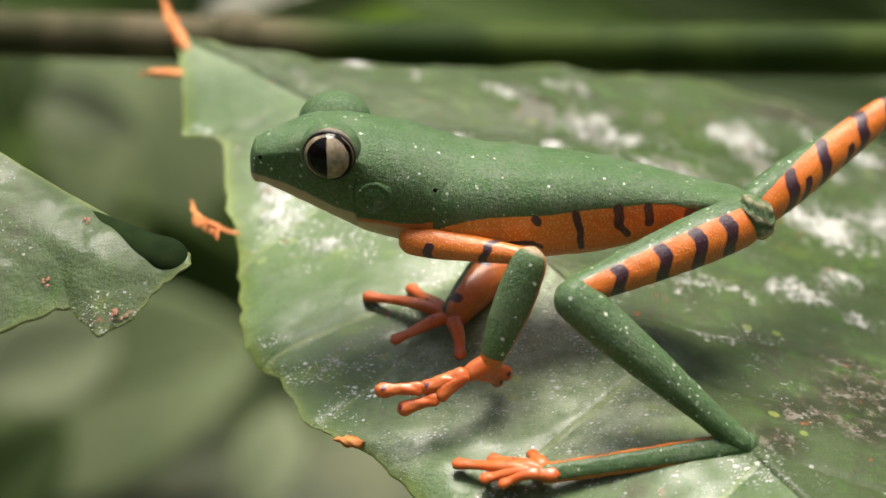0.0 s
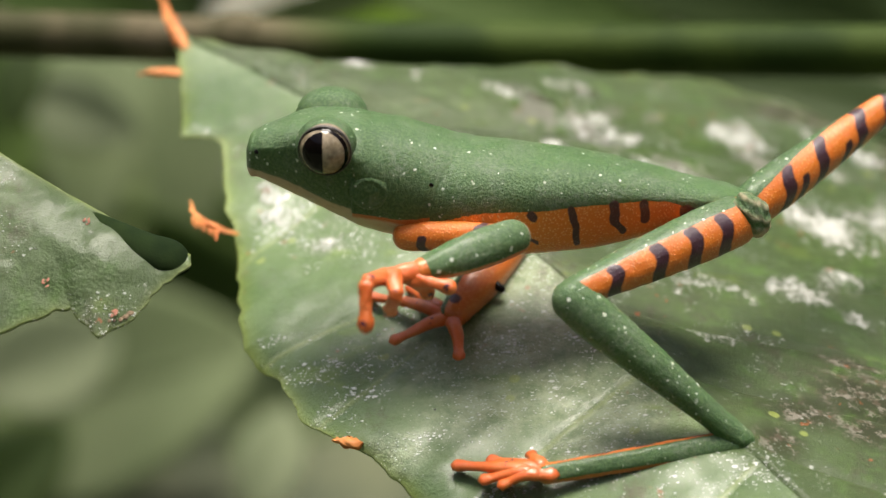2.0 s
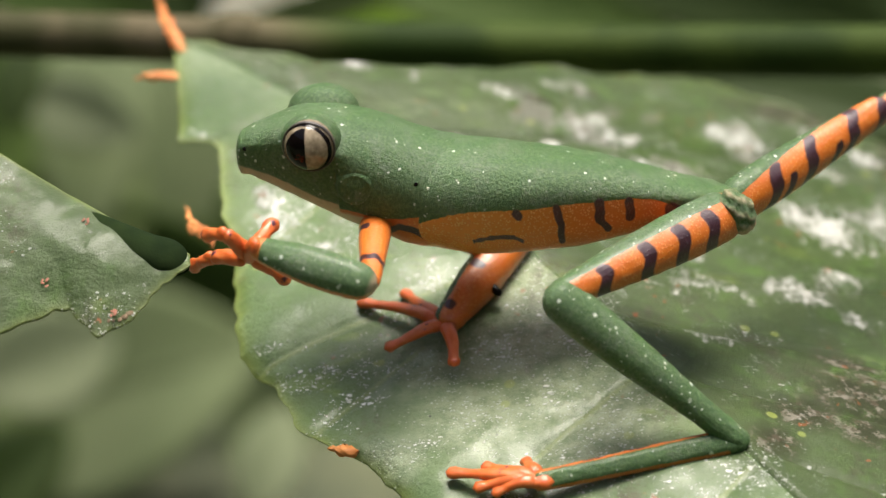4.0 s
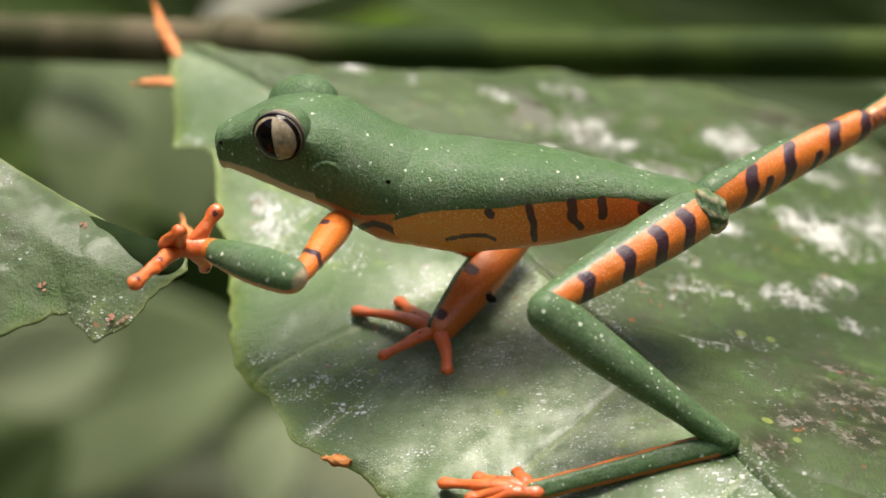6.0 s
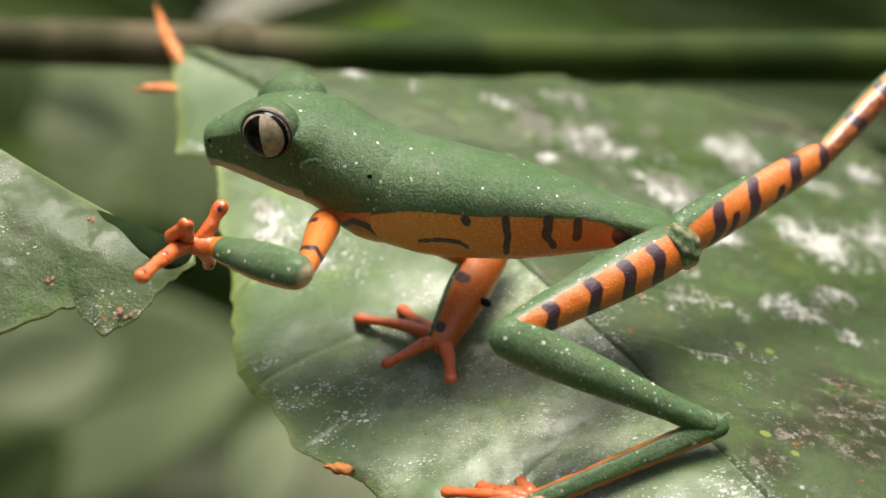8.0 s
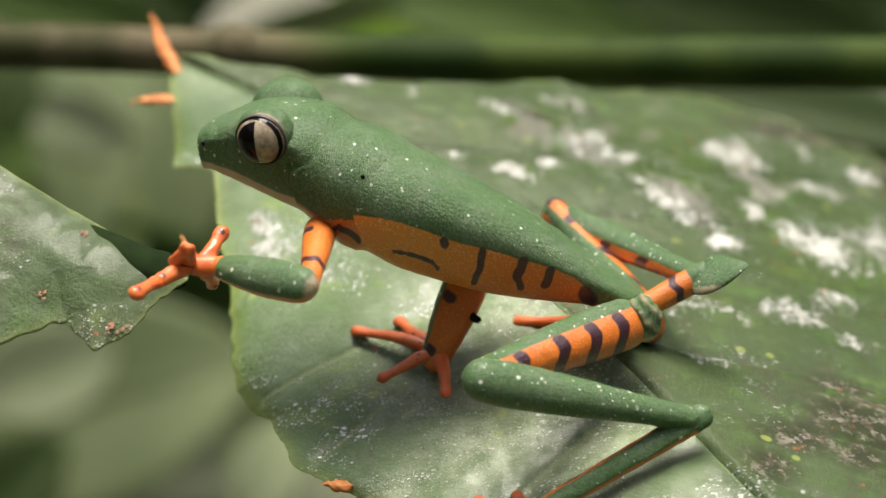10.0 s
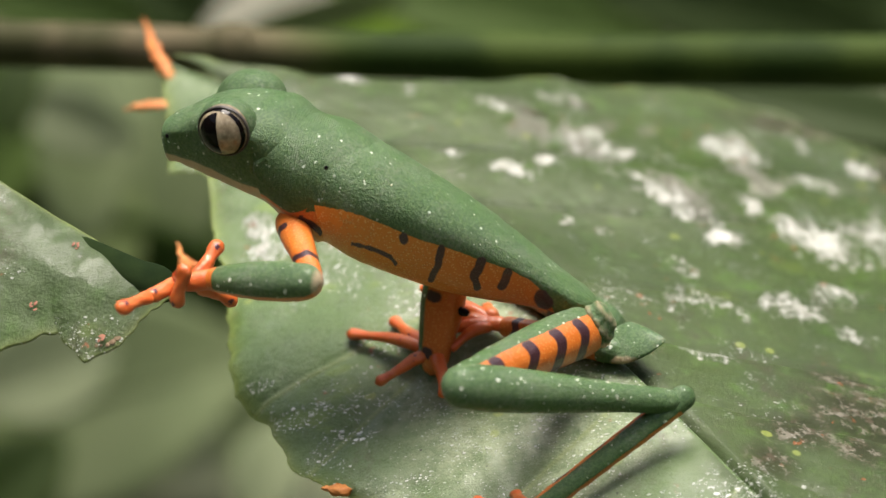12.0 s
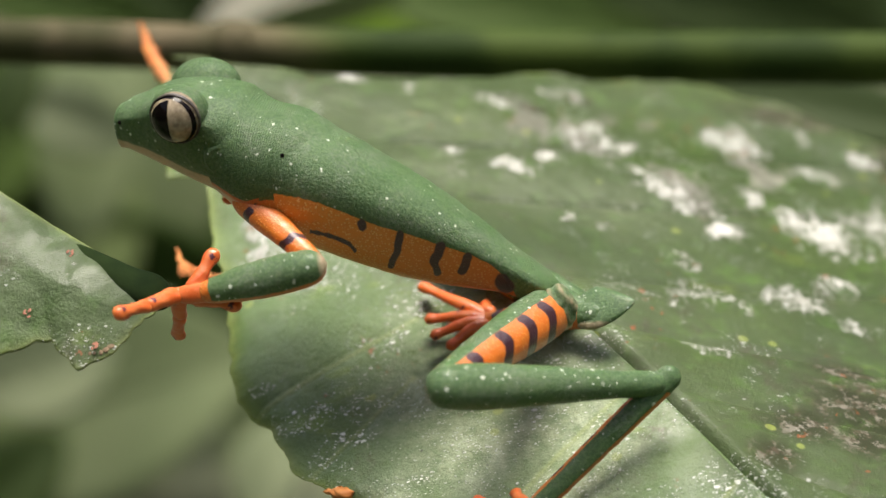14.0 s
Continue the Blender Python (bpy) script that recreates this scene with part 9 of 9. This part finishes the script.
    on_frog(far_thigh, [
        (0, limb((32.4, 4.7, 3.1), (48.4, 19.4, 9.2), (0.00, -0.99, 0.10))),
        (0.5, limb((32.4, 4.8, 3.2), (48.4, 19.4, 9.3), (0.00, -0.99, 0.10))),
        (1, limb((32.3, 4.8, 3.2), (48.3, 19.4, 9.4), (0.00, -0.99, 0.10))),
        (1.5, limb((32.2, 4.9, 3.3), (48.3, 19.4, 9.5), (0.00, -0.99, 0.10))),
        (1.75, limb((32.1, 4.9, 3.4), (48.3, 19.4, 9.5), (0.00, -0.99, 0.10))),
        (2, limb((32.1, 4.9, 3.4), (48.2, 19.4, 9.6), (0.00, -0.99, 0.10))),
        (2.25, limb((31.9, 4.9, 3.4), (48.2, 19.3, 9.6), (0.00, -0.99, 0.10))),
        (2.5, limb((31.8, 4.9, 3.4), (48.1, 19.2, 9.6), (0.00, -0.99, 0.10))),
        (2.75, limb((31.7, 4.9, 3.5), (48.1, 19.2, 9.6), (0.00, -0.99, 0.10))),
        (3, limb((31.6, 4.9, 3.6), (48.1, 19.2, 9.6), (0.00, -0.99, 0.10))),
        (3.5, limb((31.2, 5.0, 3.7), (47.9, 19.1, 9.6), (0.00, -0.99, 0.10))),
        (4, limb((30.7, 5.1, 3.8), (47.7, 19.0, 9.5), (0.00, -0.99, 0.10))),
        (4.5, limb((30.2, 5.1, 3.9), (47.4, 18.9, 9.4), (0.00, -0.99, 0.10))),
        (5, limb((29.5, 5.2, 4.0), (47.0, 18.8, 9.2), (0.00, -0.99, 0.10))),
        (5.5, limb((28.9, 5.2, 4.2), (46.6, 18.7, 8.9), (0.00, -0.99, 0.10))),
        (5.75, limb((28.5, 5.3, 4.3), (46.3, 18.6, 8.7), (0.00, -0.99, 0.10))),
        (6, limb((28.1, 5.3, 4.3), (46.0, 18.6, 8.4), (0.00, -0.99, 0.10))),
        (6.5, limb((27.3, 5.2, 3.6), (45.2, 18.5, 8.0), (0.00, -0.99, 0.10))),
        (7, limb((26.5, 5.1, 2.9), (44.0, 18.7, 7.2), (0.00, -0.99, 0.10))),
        (7.5, limb((26.1, 4.9, 1.9), (43.0, 19.1, 6.1), (0.00, -0.99, 0.10))),
        (8, limb((25.0, 4.7, 0.8), (41.5, 19.1, 4.8), (0.00, -0.99, 0.10))),
        (8.5, limb((23.5, 4.5, -1.3), (37.2, 20.3, 2.9), (0.00, -0.73, 0.68))),
        (9, limb((22.6, 3.6, -3.7), (26.5, 23.1, -0.5), (0.00, -0.18, 0.98))),
        (9.5, limb((22.3, 3.9, -6.0), (17.0, 22.9, -2.2), (0.00, 0.45, 0.89))),
        (10, limb((21.3, 4.4, -8.1), (13.5, 22.3, -2.9), (0.00, 0.90, 0.44))),
        (10.5, limb((20.1, 4.6, -9.4), (10.7, 21.0, -1.6), (0.00, 1.00, 0.07))),
        (10.75, limb((19.5, 4.7, -9.6), (9.1, 20.3, -1.3), (0.00, 1.00, 0.07))),
        (11, limb((19.0, 4.8, -9.6), (6.7, 19.3, -1.5), (0.00, 1.00, 0.07))),
        (11.25, limb((18.6, 4.8, -9.5), (5.0, 18.7, -2.4), (0.00, 1.00, 0.07))),
        (11.5, limb((18.2, 4.9, -9.4), (3.7, 18.2, -3.1), (0.00, 1.00, 0.07))),
        (11.75, limb((17.6, 4.9, -9.2), (2.7, 18.0, -3.7), (0.00, 1.00, 0.07))),
        (12, limb((17.0, 5.0, -9.1), (1.9, 18.0, -3.9), (0.00, 1.00, 0.07))),
        (12.25, limb((16.6, 5.0, -8.9), (1.2, 17.7, -3.7), (0.00, 1.00, 0.07))),
        (12.5, limb((16.2, 5.1, -8.8), (0.6, 17.4, -3.5), (0.00, 1.00, 0.07))),
        (12.75, limb((15.7, 5.1, -8.6), (0.1, 17.4, -3.4), (0.00, 1.00, 0.07))),
        (13, limb((15.2, 5.2, -8.4), (-0.5, 17.3, -3.3), (0.00, 1.00, 0.07))),
        (13.5, limb((14.5, 5.3, -7.7), (-1.4, 17.1, -2.7), (0.00, 1.00, 0.07))),
        (14, limb((13.5, 5.3, -7.5), (-2.4, 17.0, -2.2), (0.00, 1.00, 0.07))),
    ])
    on_frog(far_shank, [
        (0, limb((48.4, 19.4, 9.2), (68.5, 37.4, 12.9), (0.00, 0.60, 0.80))),
        (0.5, limb((48.4, 19.4, 9.3), (68.3, 37.4, 12.9), (0.00, 0.60, 0.80))),
        (1, limb((49.8, 20.7, 9.6), (68.1, 37.2, 12.9), (0.00, 0.60, 0.80))),
        (1.5, limb((49.7, 20.6, 9.7), (68.0, 37.1, 12.8), (0.00, 0.60, 0.80))),
        (1.75, limb((49.6, 20.6, 9.8), (67.9, 37.0, 12.8), (0.00, 0.60, 0.80))),
        (2, limb((49.5, 20.6, 9.8), (67.8, 36.9, 12.8), (0.00, 0.60, 0.80))),
        (2.25, limb((49.4, 20.4, 9.8), (67.7, 36.7, 12.8), (0.00, 0.60, 0.80))),
        (2.5, limb((49.3, 20.3, 9.8), (67.6, 36.5, 12.7), (0.00, 0.60, 0.80))),
        (2.75, limb((49.2, 20.2, 9.8), (67.5, 36.3, 12.7), (0.00, 0.60, 0.80))),
        (3, limb((49.2, 20.2, 9.8), (67.4, 36.3, 12.7), (0.00, 0.60, 0.80))),
        (3.5, limb((49.0, 20.1, 9.8), (67.2, 36.0, 12.7), (0.00, 0.60, 0.80))),
        (4, limb((48.7, 19.9, 9.7), (67.0, 35.7, 12.8), (0.00, 0.60, 0.80))),
        (4.5, limb((48.4, 19.7, 9.6), (66.7, 35.4, 13.0), (0.00, 0.60, 0.80))),
        (5, limb((48.0, 19.6, 9.4), (66.4, 35.1, 13.2), (0.00, 0.60, 0.80))),
        (5.5, limb((47.6, 19.5, 9.2), (66.0, 34.9, 13.3), (0.00, 0.60, 0.80))),
        (5.75, limb((47.3, 19.4, 9.0), (65.7, 34.8, 13.4), (0.00, 0.60, 0.80))),
        (6, limb((47.0, 19.5, 8.7), (65.3, 34.8, 13.5), (0.00, 0.60, 0.80))),
        (6.5, limb((46.2, 19.3, 8.4), (64.2, 34.8, 14.1), (0.00, 0.60, 0.80))),
        (7, limb((45.1, 19.6, 7.6), (62.7, 35.0, 14.5), (0.00, 0.60, 0.80))),
        (7.5, limb((44.0, 20.0, 6.7), (61.0, 35.4, 15.1), (0.00, 0.60, 0.80))),
        (8, limb((42.4, 20.0, 5.4), (58.2, 35.3, 15.7), (0.00, 0.60, 0.80))),
        (8.5, limb((36.6, 19.9, 2.7), (53.1, 33.5, 8.9), (0.00, 0.05, 1.00))),
        (9, limb((26.5, 23.1, -0.5), (44.3, 24.2, -0.2), (0.00, -0.50, 0.87))),
        (9.5, limb((16.5, 23.4, -2.3), (32.7, 8.2, -1.7), (0.00, -0.85, 0.58))),
        (10, limb((13.2, 22.7, -2.9), (26.6, 4.5, -3.4), (0.00, -0.85, 0.58))),
        (10.5, limb((10.9, 20.7, -1.7), (24.7, 2.2, -5.7), (0.00, -0.85, 0.58))),
        (10.75, limb((9.6, 19.6, -1.5), (23.8, 1.1, -6.9), (0.00, -0.85, 0.58))),
        (11, limb((7.5, 18.3, -1.9), (22.3, -0.0, -8.0), (0.00, -0.85, 0.58))),
        (11.25, limb((5.8, 17.6, -2.8), (20.3, -1.2, -8.9), (0.00, -0.85, 0.58))),
        (11.5, limb((4.7, 16.9, -3.5), (19.4, -2.0, -9.8), (0.00, -0.85, 0.58))),
        (11.75, limb((3.8, 16.7, -4.1), (19.1, -1.9, -9.7), (0.00, -0.85, 0.58))),
        (12, limb((3.1, 16.6, -4.3), (18.9, -1.7, -9.5), (0.00, -0.85, 0.58))),
        (12.25, limb((2.3, 16.5, -4.1), (18.5, -1.5, -9.2), (0.00, -0.85, 0.58))),
        (12.5, limb((1.6, 16.3, -3.8), (17.9, -1.4, -8.8), (0.00, -0.85, 0.58))),
        (12.75, limb((1.0, 16.3, -3.7), (17.5, -1.2, -8.5), (0.00, -0.85, 0.58))),
        (13, limb((0.5, 16.3, -3.6), (17.1, -1.0, -8.2), (0.00, -0.85, 0.58))),
        (13.5, limb((-0.6, 16.3, -2.9), (16.4, -0.3, -7.2), (0.00, -0.85, 0.58))),
        (14, limb((-1.8, 16.4, -2.4), (15.4, 0.2, -6.4), (0.00, -0.85, 0.58))),
    ])
    on_frog(far_tarsus, [
        (0, limb((68.5, 37.4, 12.9), (85.9, 43.8, 5.1), (0.00, -0.85, 0.58))),
        (0.5, limb((68.3, 37.4, 12.9), (85.8, 44.0, 4.9), (0.00, -0.85, 0.58))),
        (1, limb((68.1, 37.2, 12.9), (85.4, 43.6, 5.0), (0.00, -0.85, 0.58))),
        (1.5, limb((68.0, 37.1, 12.8), (85.2, 43.4, 5.0), (0.00, -0.85, 0.58))),
        (1.75, limb((67.9, 37.0, 12.8), (85.0, 43.0, 5.1), (0.00, -0.85, 0.58))),
        (2, limb((67.8, 36.9, 12.8), (84.7, 42.4, 5.2), (0.00, -0.85, 0.58))),
        (2.25, limb((67.7, 36.7, 12.8), (84.3, 41.3, 5.4), (0.00, -0.85, 0.58))),
        (2.5, limb((67.6, 36.5, 12.7), (83.9, 40.4, 5.6), (0.00, -0.85, 0.58))),
        (2.75, limb((67.5, 36.3, 12.7), (83.8, 40.3, 5.6), (0.00, -0.85, 0.58))),
        (3, limb((67.4, 36.3, 12.7), (83.7, 40.2, 5.6), (0.00, -0.85, 0.58))),
        (3.5, limb((67.2, 36.0, 12.7), (83.3, 39.4, 5.8), (0.00, -0.85, 0.58))),
        (4, limb((68.7, 36.0, 12.1), (82.7, 38.2, 6.1), (0.00, -0.85, 0.58))),
        (4.5, limb((68.2, 35.5, 12.4), (82.1, 36.9, 6.5), (0.00, -0.85, 0.58))),
        (5, limb((67.7, 35.2, 12.6), (81.5, 35.8, 6.8), (0.00, -0.85, 0.58))),
        (5.5, limb((67.3, 34.9, 12.7), (81.1, 35.4, 7.0), (0.00, -0.85, 0.58))),
        (5.75, limb((67.2, 34.9, 12.8), (81.1, 35.7, 6.8), (0.00, -0.85, 0.58))),
        (6, limb((67.0, 35.0, 12.8), (81.0, 36.2, 6.7), (0.00, -0.85, 0.58))),
        (6.5, limb((64.2, 34.8, 14.1), (80.8, 36.5, 6.7), (0.00, -0.85, 0.58))),
        (7, limb((62.7, 35.0, 14.5), (80.3, 36.5, 6.7), (0.00, -0.85, 0.58))),
        (7.5, limb((61.0, 35.4, 15.1), (78.9, 38.6, 5.7), (0.00, -0.85, 0.58))),
        (8, limb((58.2, 35.3, 15.7), (74.0, 36.9, 5.2), (0.00, -0.85, 0.58))),
        (8.5, limb((52.3, 33.7, 9.4), (62.7, 30.5, 3.1), (0.00, -0.85, 0.58))),
        (9, limb((44.3, 24.2, -0.2), (44.3, 16.4, -2.2), (0.00, -0.85, 0.58))),
        (9.5, limb((32.7, 8.2, -1.7), (27.9, 6.8, -6.2), (0.00, -0.85, 0.58))),
        (10, limb((28.0, 4.7, -2.7), (17.5, 3.1, -8.2), (0.00, -0.85, 0.58))),
        (10.5, limb((24.8, 2.2, -5.7), (11.7, 3.2, -8.7), (0.00, -0.85, 0.58))),
        (10.75, limb((23.6, 1.2, -6.9), (10.3, 4.0, -8.5), (0.00, -0.85, 0.58))),
        (11, limb((22.5, -0.1, -8.0), (9.7, 3.8, -8.7), (0.00, -0.85, 0.58))),
        (11.25, limb((20.3, -1.2, -8.9), (8.0, 4.2, -8.7), (0.00, -0.85, 0.58))),
        (11.5, limb((18.7, -1.6, -9.8), (5.8, 4.7, -9.2), (0.00, -0.85, 0.58))),
        (11.75, limb((18.5, -1.6, -9.7), (5.8, 4.7, -9.0), (0.00, -0.85, 0.58))),
        (12, limb((18.4, -1.5, -9.5), (5.8, 4.8, -8.9), (0.00, -0.85, 0.58))),
        (12.25, limb((18.2, -1.4, -9.2), (5.8, 4.7, -8.9), (0.00, -0.85, 0.58))),
        (12.5, limb((17.9, -1.4, -8.8), (5.8, 4.7, -8.9), (0.00, -0.85, 0.58))),
        (12.75, limb((17.6, -1.3, -8.5), (5.8, 4.7, -9.0), (0.00, -0.85, 0.58))),
        (13, limb((17.4, -1.1, -8.2), (5.7, 4.7, -8.9), (0.00, -0.85, 0.58))),
        (13.5, limb((17.2, -0.7, -7.1), (5.8, 4.6, -8.8), (0.00, -0.85, 0.58))),
        (14, limb((16.5, -0.3, -6.1), (5.6, 4.5, -8.8), (0.00, -0.85, 0.58))),
    ])
    on_frog(far_foot, [
        (0, limb((85.9, 43.8, 5.1), (77.9, 44.3, 3.3), (0.00, -0.30, 0.95))),
        (0.5, limb((85.8, 44.0, 4.9), (77.8, 44.5, 3.2), (0.00, -0.30, 0.95))),
        (1, limb((85.4, 43.6, 5.0), (77.4, 44.0, 3.2), (-0.00, -0.30, 0.95))),
        (1.5, limb((85.2, 43.4, 5.0), (77.2, 43.8, 3.2), (-0.00, -0.30, 0.95))),
        (1.75, limb((85.0, 43.0, 5.1), (77.0, 43.4, 3.3), (-0.00, -0.30, 0.95))),
        (2, limb((84.7, 42.4, 5.2), (76.7, 42.8, 3.5), (-0.00, -0.31, 0.95))),
        (2.25, limb((84.3, 41.3, 5.4), (76.3, 41.7, 3.7), (-0.01, -0.31, 0.95))),
        (2.5, limb((83.9, 40.4, 5.6), (75.9, 40.8, 3.8), (-0.01, -0.31, 0.95))),
        (2.75, limb((83.8, 40.3, 5.6), (75.8, 40.7, 3.8), (-0.01, -0.31, 0.95))),
        (3, limb((83.7, 40.2, 5.6), (75.7, 40.6, 3.8), (-0.01, -0.31, 0.95))),
        (3.5, limb((83.3, 39.4, 5.8), (75.3, 39.8, 4.0), (-0.02, -0.32, 0.95))),
        (4, limb((82.7, 38.2, 6.1), (74.7, 38.6, 4.4), (-0.03, -0.32, 0.95))),
        (4.5, limb((82.1, 36.9, 6.5), (74.1, 37.3, 4.8), (-0.04, -0.33, 0.94))),
        (5, limb((81.5, 35.8, 6.8), (73.5, 36.2, 5.1), (-0.04, -0.33, 0.94))),
        (5.5, limb((81.1, 35.4, 7.0), (73.1, 35.8, 5.2), (-0.05, -0.33, 0.94))),
        (5.75, limb((81.1, 35.7, 6.8), (73.1, 36.1, 5.1), (-0.04, -0.33, 0.94))),
        (6, limb((81.0, 36.2, 6.7), (73.0, 36.6, 4.9), (-0.04, -0.33, 0.94))),
        (6.5, limb((80.8, 36.5, 6.7), (72.8, 36.9, 5.0), (-0.04, -0.34, 0.94))),
        (7, limb((80.3, 36.5, 6.7), (72.3, 36.9, 4.9), (-0.04, -0.34, 0.94))),
        (7.5, limb((78.9, 38.6, 5.7), (70.9, 39.0, 3.9), (-0.03, -0.33, 0.94))),
        (8, limb((74.0, 36.9, 5.2), (66.0, 37.4, 3.4), (-0.03, -0.33, 0.94))),
        (8.5, limb((62.7, 30.5, 3.1), (54.7, 30.9, 1.3), (-0.04, -0.34, 0.94))),
        (9, limb((44.3, 16.4, -2.2), (36.3, 16.9, -3.9), (-0.05, -0.35, 0.94))),
        (9.5, limb((27.9, 6.8, -6.2), (19.9, 7.3, -8.0), (-0.06, -0.35, 0.93))),
        (10, limb((17.5, 3.1, -8.2), (9.5, 3.5, -10.0), (-0.07, -0.36, 0.93))),
        (10.5, limb((11.7, 3.2, -8.7), (3.7, 3.6, -10.4), (-0.08, -0.37, 0.93))),
        (10.75, limb((10.3, 4.0, -8.5), (2.3, 4.4, -10.3), (-0.09, -0.37, 0.92))),
        (11, limb((9.7, 3.8, -8.7), (1.7, 4.2, -10.5), (-0.10, -0.37, 0.92))),
        (11.25, limb((8.0, 4.2, -8.7), (-0.0, 4.6, -10.4), (-0.10, -0.38, 0.92))),
        (11.5, limb((5.8, 4.7, -9.2), (-2.3, 8.0, -8.8), (-0.11, -0.38, 0.92))),
        (11.75, limb((5.8, 4.7, -9.0), (-2.3, 8.0, -8.6), (-0.11, -0.37, 0.92))),
        (12, limb((5.8, 4.8, -8.9), (-2.3, 8.0, -8.5), (-0.11, -0.37, 0.92))),
        (12.25, limb((5.8, 4.7, -8.9), (-2.3, 8.0, -8.6), (-0.11, -0.37, 0.92))),
        (12.5, limb((5.8, 4.7, -8.9), (-2.3, 8.0, -8.6), (-0.11, -0.37, 0.92))),
        (12.75, limb((5.8, 4.7, -9.0), (-2.4, 8.0, -8.7), (-0.12, -0.37, 0.92))),
        (13, limb((5.7, 4.7, -8.9), (-2.5, 7.9, -8.7), (-0.12, -0.38, 0.92))),
        (13.5, limb((5.8, 4.6, -8.8), (-2.4, 7.9, -8.7), (-0.13, -0.38, 0.92))),
        (14, limb((5.6, 4.5, -8.8), (-2.5, 7.8, -8.7), (-0.14, -0.38, 0.91))),
    ])


motions()
